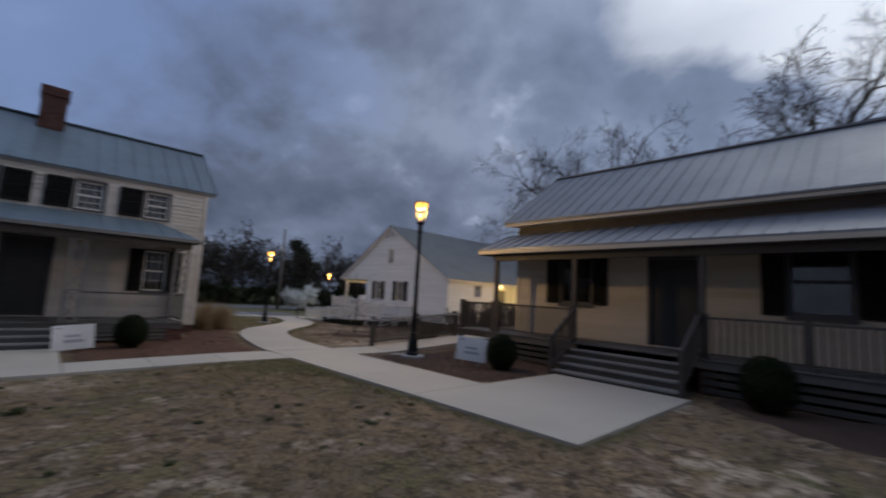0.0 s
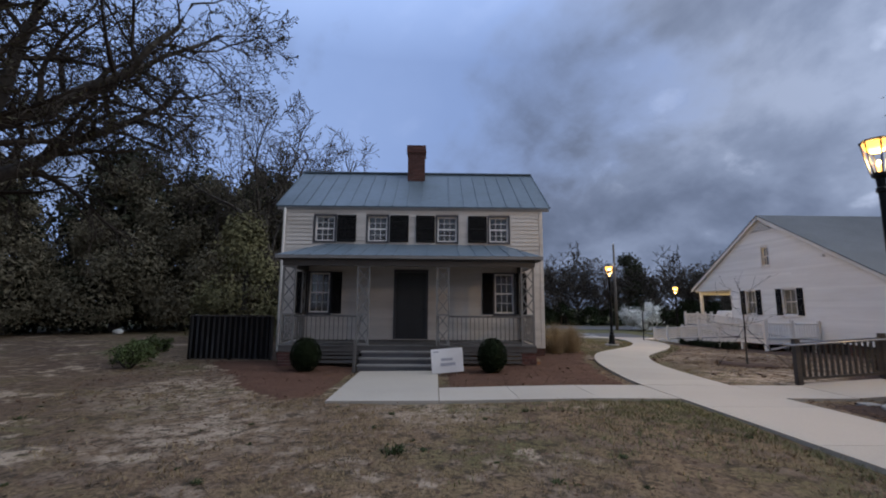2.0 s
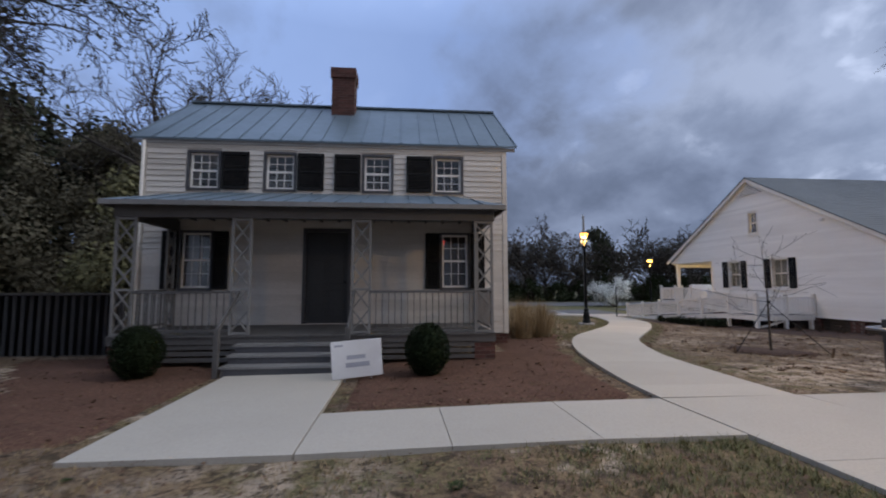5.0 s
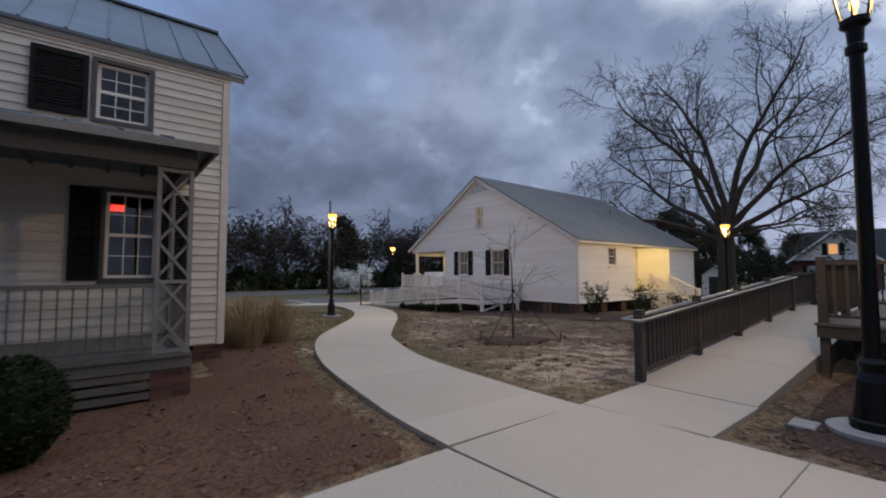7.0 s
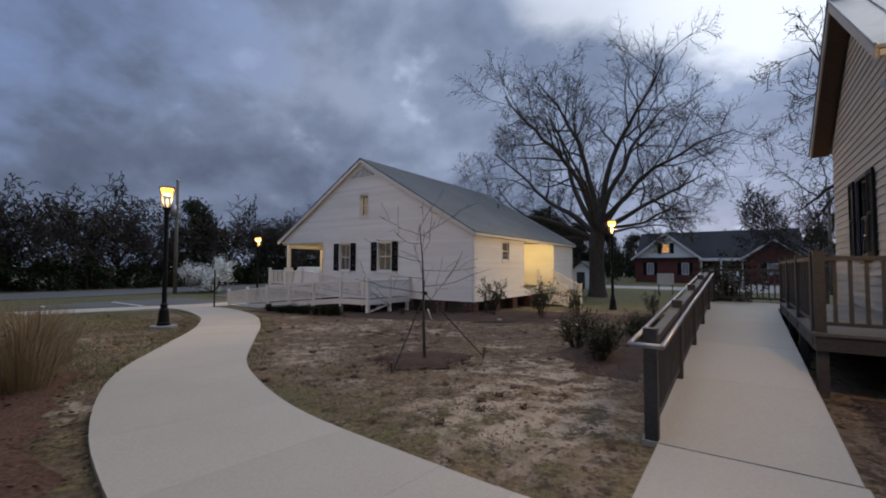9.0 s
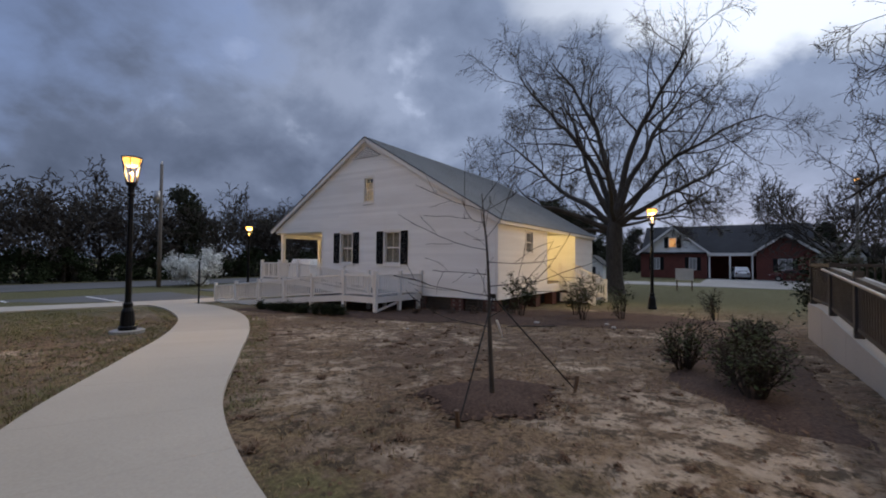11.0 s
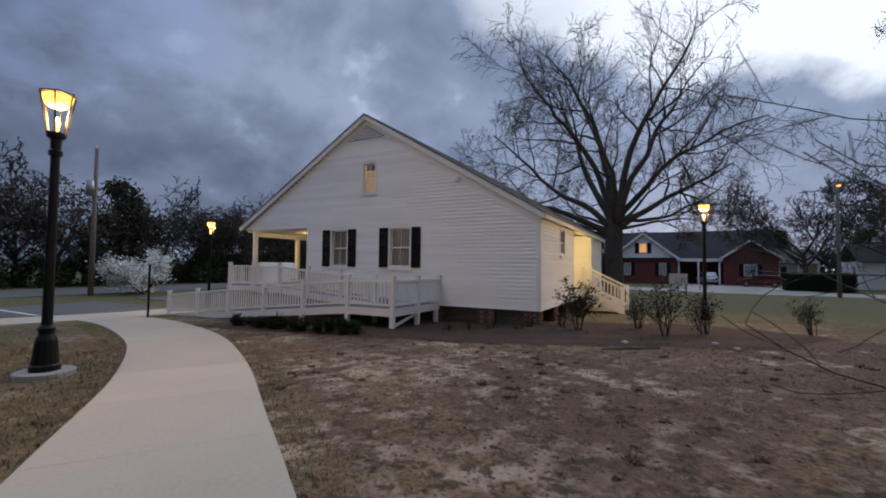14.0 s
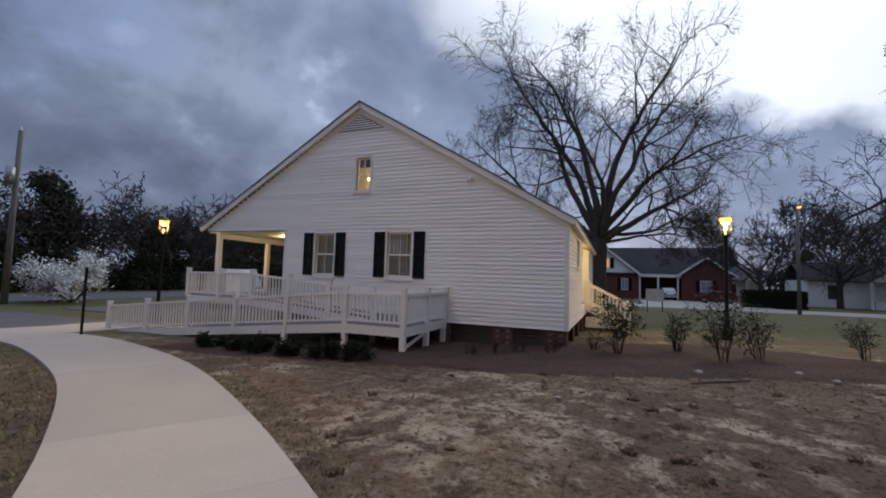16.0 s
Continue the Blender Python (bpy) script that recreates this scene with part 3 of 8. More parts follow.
# ---------------------------------------------------------------- ground, walks, beds
def ground_material():
    m = bpy.data.materials.new("winter_lawn_and_sand")
    m.use_nodes = True
    nt = m.node_tree
    N, L = nt.nodes.new, nt.links.new
    b = nt.nodes["Principled BSDF"]
    b.inputs["Roughness"].default_value, b.inputs["Specular IOR Level"].default_value = 0.95, 0.2
    pos = N("ShaderNodeNewGeometry").outputs["Position"]

    def noise_node(scale, detail, rough=0.6, shift=(0, 0, 0)):
        mp = N("ShaderNodeMapping")
        mp.inputs["Location"].default_value = shift
        L(pos, mp.inputs[0])
        n = N("ShaderNodeTexNoise")
        n.inputs["Scale"].default_value, n.inputs["Detail"].default_value, n.inputs["Roughness"].default_value = scale, detail, rough
        L(mp.outputs[0], n.inputs[0])
        return n.outputs[0]

    def rng(v, a, c):
        n = N("ShaderNodeMapRange")
        n.inputs[1].default_value, n.inputs[2].default_value = a, c
        L(v, n.inputs[0])
        return n.outputs[0]

    def mul(a, c):
        n = N("ShaderNodeMath")
        n.operation = "MULTIPLY"
        L(a, n.inputs[0])
        if isinstance(c, float):
            n.inputs[1].default_value = c
        else:
            L(c, n.inputs[1])
        return n.outputs[0]

    def mix(f, a, c):
        n = N("ShaderNodeMix")
        n.data_type = "RGBA"
        L(f, n.inputs[0])
        for s, v in ((n.inputs[6], a), (n.inputs[7], c)):
            if isinstance(v, tuple):
                s.default_value = (*v, 1)
            else:
                L(v, s)
        return n.outputs[2]

    fine, mid, big, huge = noise_node(22, 6, 0.7), noise_node(2.6, 6, 0.65, (4, 1, 0)), noise_node(0.35, 4, 0.55, (9, 2, 0)), noise_node(0.12, 2, 0.5, (1, 7, 0))
    straw = mix(rng(fine, 0.35, 0.65), (0.100, 0.068, 0.041), (0.29, 0.206, 0.122))
    green = mix(rng(fine, 0.35, 0.65), (0.055, 0.056, 0.024), (0.14, 0.135, 0.058))
    earth = mix(rng(fine, 0.3, 0.7), (0.064, 0.042, 0.030), (0.160, 0.110, 0.078))
    sand = mix(rng(fine, 0.3, 0.7), (0.32, 0.25, 0.185), (0.46, 0.375, 0.285))
    sep = N("ShaderNodeSeparateXYZ")
    L(pos, sep.inputs[0])
    far_y = rng(sep.outputs[0], 19.0, 27.0)
    far_x = rng(sep.outputs[1], 25.0, 34.0)
    lot = mul(rng(sep.outputs[0], 7.0, 9.5), rng(sep.outputs[1], 9.0, 11.0))
    west_bare = rng(sep.outputs[0], 1.0, -5.0)
    far = N("ShaderNodeMath")
    far.operation, far.use_clamp = "ADD", True
    L(far_y, far.inputs[0])
    L(far_x, far.inputs[1])
    worn = noise_node(0.62, 7, 0.62, (3, 8, 0))
    c = mix(mul(rng(big, 0.47, 0.64), 0.8), straw, green)
    c = mix(mul(rng(mid, 0.45, 0.58), 0.9), c, earth)
    c = mix(mul(west_bare, rng(big, 0.62, 0.40)), c, earth)
    c = mix(mul(lot, rng(big, 0.30, 0.55)), c, earth)
    c = mix(mul(mul(rng(mid, 0.53, 0.63), rng(huge, 0.40, 0.60)), 0.7), c, sand)
    c = mix(mul(mul(rng(worn, 0.575, 0.62), rng(mid, 0.42, 0.52)), 0.9), c, sand)
    def bare_spot(x, y, r0):
        d = N("ShaderNodeVectorMath")
        d.operation = "DISTANCE"
        L(pos, d.inputs[0])
        d.inputs[1].default_value = (x, y, 0)
        return mul(rng(d.outputs["Value"], r0, r0 * 0.35), rng(mid, 0.43, 0.54))
    for x, y, r0 in ((11.7, 19.7, 1.9), (9.0, 16.7, 1.0), (8.2, 16.0, 0.8), (7.9, 11.8, 1.5), (-4.1, 10.8, 2.2), (0.5, 9.2, 1.2), (9.4, 12.6, 1.6), (-2.6, 8.2, 1.6)):
        c = mix(mul(bare_spot(x, y, r0), 0.75), c, sand)
    tuft = noise_node(4.2, 6, 0.75, (2, 5, 0))
    c = mix(mul(rng(tuft, 0.53, 0.59), 0.85), c, (0.045, 0.034, 0.022))
    speck = noise_node(13, 4, 0.7, (6, 1, 0))
    c = mix(mul(rng(speck, 0.57, 0.64), 0.8), c, (0.035, 0.025, 0.018))
    c = mix(mul(far.outputs[0], 0.85), c, green)
    L(c, b.inputs["Base Color"])
    bp = N("ShaderNodeBump")
    bp.inputs["Strength"].default_value, bp.inputs["Distance"].default_value = 0.6, 0.04
    L(fine, bp.inputs["Height"])
    L(bp.outputs[0], b.inputs["Normal"])
    return m


def sheet(xs, ys, height):
    bm = bmesh.new()
    v = [[bm.verts.new((x, y, height(x, y))) for x in xs] for y in ys]
    for j in range(len(ys) - 1):
        for i in range(len(xs) - 1):
            bm.faces.new((v[j][i], v[j][i + 1], v[j + 1][i + 1], v[j + 1][i]))
    return bm


def lumps(x, y):
    return 0.022 * noise.noise((x * 0.9, y * 0.9, 0)) + 0.012 * noise.noise((x * 3.1, y * 3.1, 2))


def spread(lo, hi, near0, near1, step):
    near = list(np.arange(near0, near1 + 0.01, step))
    out, d = [], 2.0
    a = near1
    while a < hi:
        a += d
        d *= 1.4
        out.append(min(a, hi))
    left, d, a = [], 2.0, near0
    while a > lo:
        a -= d
        d *= 1.4
        left.append(max(a, lo))
    return left[::-1] + near + out


setting("ground", sheet(spread(-900, 900, -12, 34, 0.4), spread(-900, 900, -4, 36, 0.4), lambda x, y: ground_z(x, y) - 0.02 + lumps(x, y)), ground_material(), "dry winter lawn with bare sandy patches", "lawn", True)


def slab_quad(parent, corners, top, thick=0.10, mat="concrete", lift=0.03):
    """One concrete slab; corners in plan, its top following the ground (or the given height function)."""
    bm = bmesh.new()
    hi = [bm.verts.new((x, y, (top(x, y) if top else ground_z(x, y) + lift))) for x, y in corners]
    lo = [bm.verts.new((p.co.x, p.co.y, p.co.z - thick)) for p in hi]
    n = len(hi)
    bm.faces.new(hi)
    bm.faces.new(lo[::-1])
    for i in range(n):
        bm.faces.new((hi[i], lo[i], lo[(i + 1) % n], hi[(i + 1) % n]))
    bmesh.ops.recalc_face_normals(bm, faces=bm.faces[:])
    return part("slab", bm, M[mat], parent, bevel=0.0025)


def joined_edge(p, q, gap=0.006):
    return p + (q - p) * gap


def run_of_slabs(parent, a, b, c, d, n, top=None):
    """A straight walk with corners a, b (start) and d, c (end), cut into n slabs."""
    a, b, c, d = (Vector(p) for p in (a, b, c, d))
    for i in range(n):
        s, e = i / n, (i + 1) / n
        g = 0.0012 / max(0.5, ((d - a).length / n))
        pts = (a.lerp(d, s + g), b.lerp(c, s + g), b.lerp(c, e - g), a.lerp(d, e - g))
        slab_quad(parent, [(p.x, p.y) for p in pts], top)


walk_a = thing("walkway_1", (2.6, 10.2, 0.05), "pale concrete walk in front of the farmhouse", "path", "", "structure")
run_of_slabs(walk_a, (0.56, 9.56), (0.56, 10.72), (4.55, 10.72), (4.62, 9.46), 3)
pad_a = thing("pavement_1", (-0.4, 11.3, 0.03), "pale concrete pad before the porch steps", "path", "", "structure")
run_of_slabs(pad_a, (0.55, 9.56), (-1.37, 9.62), (-1.37, 12.97), (0.55, 12.97), 1)
walk_b = thing("walkway_2", (5.7, 6.5, 0.1), "pale concrete walk joining the two porches", "path", "", "structure")
run_of_slabs(walk_b, (6.62, 5.15), (4.83, 5.15), (4.58, 10.72), (6.38, 10.72), 3)
run_of_slabs(walk_b, (4.83, 5.14), (4.93, 2.17), (9.12, 2.25), (9.12, 5.14), 1)

CURVE = [(5.40, 8.5), (5.46, 10.73), (5.52, 12.0), (5.85, 14.3), (6.75, 16.6), (8.35, 19.05), (10.25, 21.9), (12.05, 25.3), (13.45, 29.4), (13.9, 32.2), (14.0, 35)]


def catmull(ps, steps):
    out = []
    for i in range(1, len(ps) - 2):
        p0, p1, p2, p3 = (Vector(p) for p in ps[i - 1:i + 3])
        for k in range(steps):
            t = k / steps
            out.append(0.5 * ((2 * p1) + (p2 - p0) * t + (2 * p0 - 5 * p1 + 4 * p2 - p3) * t * t + (3 * p1 - p0 - 3 * p2 + p3) * t ** 3))
    out.append(Vector(ps[-2]))
    return out


def walk_half(y):
    return 0.87 - 0.08 * smoothstep(11, 14, y) + 0.12 * smoothstep(20, 28, y)


WALK_PTS = catmull(CURVE, 8)


def curved_walk():
    w = thing("walkway_3", (7, 17, 0), "pale curving concrete walk towards the white house", "path", "", "structure")
    pts = WALK_PTS
    sides = []
    for i, p in enumerate(pts):
        d = (pts[min(i + 1, len(pts) - 1)] - pts[max(i - 1, 0)]).normalized()
        n = Vector((d.y, -d.x))
        half = walk_half(p.y)
        sides.append((p - n * half, p + n * half))
    k = 0
    for start in range(0, len(sides) - 1, 4):
        seg = sides[start:start + 5]
        if len(seg) < 2:
            break
        g0 = (seg[1][0] - seg[0][0]) * 0.007, (seg[1][1] - seg[0][1]) * 0.007
        left = [seg[0][0] + g0[0]] + [s[0] for s in seg[1:]]
        right = [seg[0][1] + g0[1]] + [s[1] for s in seg[1:]]
        bm = bmesh.new()
        rows = []
        for l, r in zip(left, right):
            rows.append([bm.verts.new((l.x, l.y, ground_z(l.x, l.y) + 0.03 - dz)) for dz in (0, 0.1)] + [bm.verts.new((r.x, r.y, ground_z(r.x, r.y) + 0.03 - dz)) for dz in (0, 0.1)])
        for a, b in zip(rows, rows[1:]):
            for i, j in ((0, 2), (2, 3), (3, 1), (1, 0)):
                bm.faces.new((a[i], b[i], b[j], a[j]))
        for e in (rows[0], rows[-1]):
            bm.faces.new((e[0], e[2], e[3], e[1]))
        bmesh.ops.recalc_face_normals(bm, faces=bm.faces[:])
        part("slab", bm, M["concrete"], w)


curved_walk()
walk_d = thing("walkway_5", (12, 34, -0.5), "pale concrete landing by the parking bays", "path", "", "structure")
run_of_slabs(walk_d, (8.0, 32.2), (8.0, 35.0), (17.5, 35.0), (17.5, 32.2), 5)


def ramp_top(x, y):
    return ground_z(min(x, 7.7), y) + 0.03 + max(0.0, x - 7.7) * 0.068 * (1 if x < 15.5 else 0) + (0.53 if x >= 15.5 else 0)


ramp_b = thing("walkway_4", (11, 10.1, 0.2), "pale concrete ramp rising beside the cream house", "path", "", "structure")
run_of_slabs(ramp_b, (6.40, 10.72), (6.40, 9.50), (7.68, 9.50), (7.68, 10.72), 1)
for i in range(4):
    x0, x1 = 7.70 + 1.95 * i, 7.70 + 1.95 * (i + 1)
    slab_quad(ramp_b, [(x0 + 0.003, 9.52), (x1 - 0.003, 9.52), (x1 - 0.003, 10.84), (x0 + 0.003, 10.84)], ramp_top, 0.75)
slab_quad(ramp_b, [(15.51, 8.3), (17.2, 8.3), (17.2, 10.84), (15.51, 10.84)], lambda x, y: ramp_top(15.6, y), 0.75)


def bed(name, poly, mat, label, lift=0.012, step=0.22):
    """A mulch bed: a sheet over a polygon, uneven, its rim tucked into the soil."""
    xs = [p[0] for p in poly]
    ys = [p[1] for p in poly]

    def inside(x, y):
        c = False
        for (x1, y1), (x2, y2) in zip(poly, poly[1:] + poly[:1]):
            if (y1 > y) != (y2 > y) and x < (x2 - x1) * (y - y1) / (y2 - y1) + x1:
                c = not c
        return c

    bm = bmesh.new()
    grid = {}
    nx, ny = int((max(xs) - min(xs)) / step) + 2, int((max(ys) - min(ys)) / step) + 2
    for j in range(ny):
        for i in range(nx):
            x, y = min(xs) + (i - 0.5) * step, min(ys) + (j - 0.5) * step
            xj, yj = x + 0.12 * noise.noise((x * 2, y * 2, 5)), y + 0.12 * noise.noise((x * 2, y * 2, 9))
            if inside(xj, yj):
                grid[i, j] = bm.verts.new((x, y, ground_z(x, y) + lift + lumps(x, y) + 0.018 * noise.noise((x * 7, y * 7, 1))))
    for i, j in list(grid):
        if any((i + a, j + b) not in grid for a in (-1, 0, 1) for b in (-1, 0, 1)):
            grid[i, j].co.z -= 0.05
    for i, j in list(grid):
        q = [grid.get(k) for k in ((i, j), (i + 1, j), (i + 1, j + 1), (i, j + 1))]
        if all(q):
            bm.faces.new(q)
    return setting(name, bm, M[mat], label, "flower bed", True)


bed("bed_1", [(0.6, 10.75), (4.5, 10.75), (4.6, 12.2), (4.85, 13.9), (5.5, 16.1), (6.2, 17.6), (5.0, 19.5), (3.6, 17.0), (3.4, 15.0), (0.6, 14.0)], "mulch", "red-brown pine straw bed beside the farmhouse porch")
bed("bed_2", [(-1.4, 9.9), (-1.4, 14.0), (-4.2, 15.5), (-6.5, 15.0), (-4.6, 12.6), (-3.4, 10.6), (-2.4, 9.7)], "mulch", "red-brown pine straw bed left of the steps")
bed("bed_3", [(6.66, 9.45), (10.6, 9.45), (10.4, 5.2), (6.68, 5.2)], "mulch_dark", "dark mulch bed before the cream house porch")
bed("bed_4", [(9.2, 2.3), (10.6, 2.3), (10.6, -3.5), (7.4, -3.5), (7.9, 0.5)], "mulch_dark", "dark mulch bed along the cream house")
bed("bed_5", [(13.6, 28.2), (14.3, 21.4), (14.9, 18.2), (16.6, 13.6), (19.8, 12.0), (21.6, 14.5), (21.3, 17.3), (20.4, 18.9), (19.0, 19.4), (18.4, 22.4), (16.2, 22.8), (15.6, 27.9)], "mulch_dark", "dark mulch bed round the white house")
bed("bed_6", [(9.3 + 0.80 * math.cos(a * 0.5236) * (1 + 0.22 * math.sin(2.3 * a)), 14.3 + 0.80 * math.sin(a * 0.5236) * (1 + 0.18 * math.cos(1.7 * a))) for a in range(12)], "mulch_dark", "dark mulch ring round the sapling", 0.04, 0.09)
bed("bed_7", [(9.4, 11.1), (16.0, 11.1), (17.2, 12.3), (14.5, 13.2), (11.5, 13.2), (9.8, 12.4)], "mulch_dark", "dark mulch bed under the ramp shrubs")

# roads and parking
FAR_Z = -0.63
setting("road_1", new_box(-300, 300, 47.5, 56, FAR_Z - 0.2, FAR_Z + 0.012), M["asphalt"], "grey asphalt road along the wood", "road")
setting("parking_1", new_box(-2, 17.5, 35.2, 41, FAR_Z - 0.2, FAR_Z + 0.016), M["asphalt"], "grey asphalt parking bays with white lines", "road")
for i in range(5):
    setting("road_marking", new_box(0.5 + 3.2 * i, 0.62 + 3.2 * i, 35.6, 40.5, FAR_Z, FAR_Z + 0.021), M["white_plain"], "white painted parking line", "road marking")
setting("parking_2", new_box(19.5, 34, 34.6, 42, FAR_Z - 0.2, FAR_Z + 0.016), M["asphalt"], "grey asphalt drive beyond the white house", "road")
setting("road_2", new_box(50, 57, -200, 46, FAR_Z - 0.2, FAR_Z + 0.012), M["concrete_edge"], "pale concrete street before the brick house", "road")
setting("driveway_1", new_box(57, 75, 3.5, 15.0, FAR_Z - 0.2, FAR_Z + 0.014), M["concrete_edge"], "pale concrete driveway of the brick house", "road")


# ---------------------------------------------------------------- the two-storey farmhouse
def picket_rail(parent, p, q, base_z0, base_z1, top, step, mat, w=0.02, rail=0.05, bottom=0.08, end_z=None):
    """Top rail, bottom rail and square pickets between two plan points; heights above the floor, which may slope."""
    p, q = Vector(p), Vector(q)
    bm = bmesh.new()
    beam(bm, (p.x, p.y, base_z0 + top - rail / 2), (q.x, q.y, base_z1 + top - rail / 2), rail * 1.4, rail)
    part("top_rail", bm, mat, parent)
    bm = bmesh.new()
    beam(bm, (p.x, p.y, base_z0 + bottom), (q.x, q.y, base_z1 + bottom), rail * 0.8, rail * 0.8)
    part("bottom_rail", bm, mat, parent)
    ln = (q - p).length
    n = max(2, int(ln / step))
    bm = bmesh.new()
    box(bm, -w / 2, w / 2, -w / 2, w / 2, bottom, top - rail)
    me = mesh_of("picket", bm, mat)
    for i in range(1, n):
        t = i / n
        c = p.lerp(q, t)
        piece("picket", me, parent, pose(c.x, c.y, base_z0 + (base_z1 - base_z0) * t, 0, 0, math.degrees(math.atan2(q.y - p.y, q.x - p.x))))


def lattice_post(parent, x0, x1, y, z0, z1, axis="x", fixed=0.0):
    """Two slim uprights joined by crossed slats."""
    bm = bmesh.new()
    def P(a, z, off=0.0):
        return (a, y + off, z) if axis == "x" else (fixed + off, a, z)
    for a in (x0, x1):
        beam(bm, P(a, z0), P(a, z1), 0.045)
    for zz in (z0 + 0.03, z0 + 0.82, z1 - 0.03):
        beam(bm, P(x0, zz), P(x1, zz), 0.04)
    ob = part("lattice_post", bm, M["porch_post"], parent, "grey wooden lattice porch post")
    bm = bmesh.new()
    n = 5
    hs = [z0 + 0.05 + (z1 - z0 - 0.1) * i / n for i in range(n + 1)]
    for a, b in zip(hs, hs[1:]):
        beam(bm, P(x0, a, 0.012), P(x1, b, 0.012), 0.022, 0.03)
        beam(bm, P(x1, a, -0.012), P(x0, b, -0.012), 0.022, 0.03)
    part("cross_slats", bm, M["porch_post"], ob)


def farmhouse():
    h = thing("farmhouse", (-0.3, 18.5, 0), "weathered white two-storey clapboard farmhouse with grey porch and metal roof", "house")
    X0, X1, Y0, Y1 = -4.50, 3.95, 15.86, 21.1
    up = [(-3.46, -2.83), (-1.75, -1.12), (0.52, 1.15), (2.22, 2.84)]
    low = [(-3.56, -2.92), (2.38, 3.00)]
    door = (-0.79, 0.17, 0.60, 2.71)
    holes = [(a, b, 3.72, 4.55) for a, b in up] + [(a, b, 1.42, 2.68) for a, b in low] + [door]
    bm = bmesh.new()
    wall_boxes(bm, "x", Y0, 0.14, X0, X1, 0.34, 4.86, holes)
    wall_boxes(bm, "x", Y1 - 0.14, 0.14, X0, X1, 0.34, 4.86, [])
    wall_boxes(bm, "y", X0, 0.14, Y0 + 0.14, Y1 - 0.14, 0.34, 4.86, [])
    wall_boxes(bm, "y", X1 - 0.14, 0.14, Y0 + 0.14, Y1 - 0.14, 0.34, 4.86, [])
    for xa in (X0, X1 - 0.14):
        prism(bm, [(Y0, 4.86), (Y1, 4.86), (18.5, 6.7)], "x", xa, xa + 0.14)
    wall = part("wall", bm, M["old_clap"], h)
    wide = [(a - 0.07, b + 0.07, c - 0.07, d + 0.07) for a, b, c, d in holes]
    clapboards(wall, "-y", Y0, X0 + 0.1, X1 - 0.1, 0.36, 4.80, 0.13, M["old_clap"], wide)
    clapboards(wall, "+x", X1, Y0, Y1, 0.36, 4.80, 0.13, M["old_clap"], [])
    clapboards(wall, "-x", X0, Y0, Y1, 0.36, 4.80, 0.13, M["old_clap"], [])
    for x in (X0 - 0.02, X1 - 0.09):
        part("corner_board", new_box(x, x + 0.11, Y0 - 0.034, Y0 + 0.08, 0.34, 4.84), M["old_clap"], wall)
    part("frieze_board", new_box(X0, X1, Y0 - 0.04, Y0 - 0.002, 4.70, 4.86), M["old_clap"], wall)
    part("floor", new_box(X0 + 0.14, X1 - 0.14, Y0 + 0.14, Y1 - 0.14, 0.40, 0.58), M["room_shade"], h)
    part("upper_floor", new_box(X0 + 0.15, X1 - 0.15, Y0 + 0.15, Y1 - 0.15, 3.0, 3.2), M["room_shade"], h)
    part("inner_wall", new_box(X0 + 0.15, X1 - 0.15, 18.4, 18.5, 0.58, 4.86), M["room_shade"], h)
    for i, (a, b) in enumerate(up):
        sh = (b + 0.09, b + 0.70) if i < 2 else (a - 0.70, a - 0.09)
        window(h, "-y", Y0, a, b, 3.72, 4.55, M["grey_trim"], 3, 2, 0.055, [sh], M["white_trim"], sill=False)
    for a, b in low:
        window(h, "-y", Y0, a, b, 1.42, 2.68, M["grey_trim"], 3, 2, 0.05, [(a - 0.40, a - 0.06), (b + 0.06, b + 0.40)], M["white_trim"])
    # front door
    d0, d1, dz0, dz1 = door
    bm = bmesh.new()
    for b in ((d0 - 0.07, d0, dz0, dz1), (d1, d1 + 0.07, dz0, dz1), (d0 - 0.07, d1 + 0.07, dz1, dz1 + 0.09)):
        box(bm, b[0], b[1], Y0 - 0.04, Y0 + 0.1, b[2], b[3])
    fr = part("door_frame", bm, M["grey_trim"], h)
    dr = part("door", new_box(d0, d1, Y0 + 0.03, Y0 + 0.07, dz0, dz1), M["door_dark"], h, "dark closed panelled front door")
    for za, zb in ((0.15, 0.75), (0.9, 1.45), (1.58, 1.98)):
        for c in (0, 1):
            xa = d0 + 0.1 + c * 0.43
            part("door_panel", new_box(xa, xa + 0.33, Y0 + 0.016, Y0 + 0.03, dz0 + za, dz0 + zb), M["door_dark"], dr, bevel=0.006)
    bm = bmesh.new()
    bmesh.ops.create_uvsphere(bm, u_segments=10, v_segments=6, radius=0.03, matrix=Matrix.Translation((d1 - 0.07, Y0 - 0.03, 1.55)))
    part("door_handle", bm, M["black_iron"], dr, smooth=True)
    # roof
    gable_roof(h, "x", 18.5, 6.84, 15.80 - 0.02, 21.3, 4.88, 4.84, -4.74, 4.22, M["roof_metal"], 0.46, 0.05, 0.022)
    part("fascia", new_box(-4.70, 4.18, 15.80, 15.815, 4.74, 4.83), M["porch_post"], h)
    part("soffit", new_box(-4.70, 4.18, 15.832, 15.90, 4.80, 4.825), M["old_clap"], h)
    # chimney
    ch = part("chimney", new_box(-0.60, 0.0, 17.82, 18.4, 5.9, 7.5), M["mortar"], h, "red brick chimney with a corbelled cap")
    bricks(ch, -0.63, 0.02, 17.80, 18.42, 6.0, 7.46)
    bricks(ch, -0.67, 0.06, 17.76, 18.46, 7.46, 7.75)
    # porch
    PX0, PX1, PY = -3.72, 3.22, 13.80
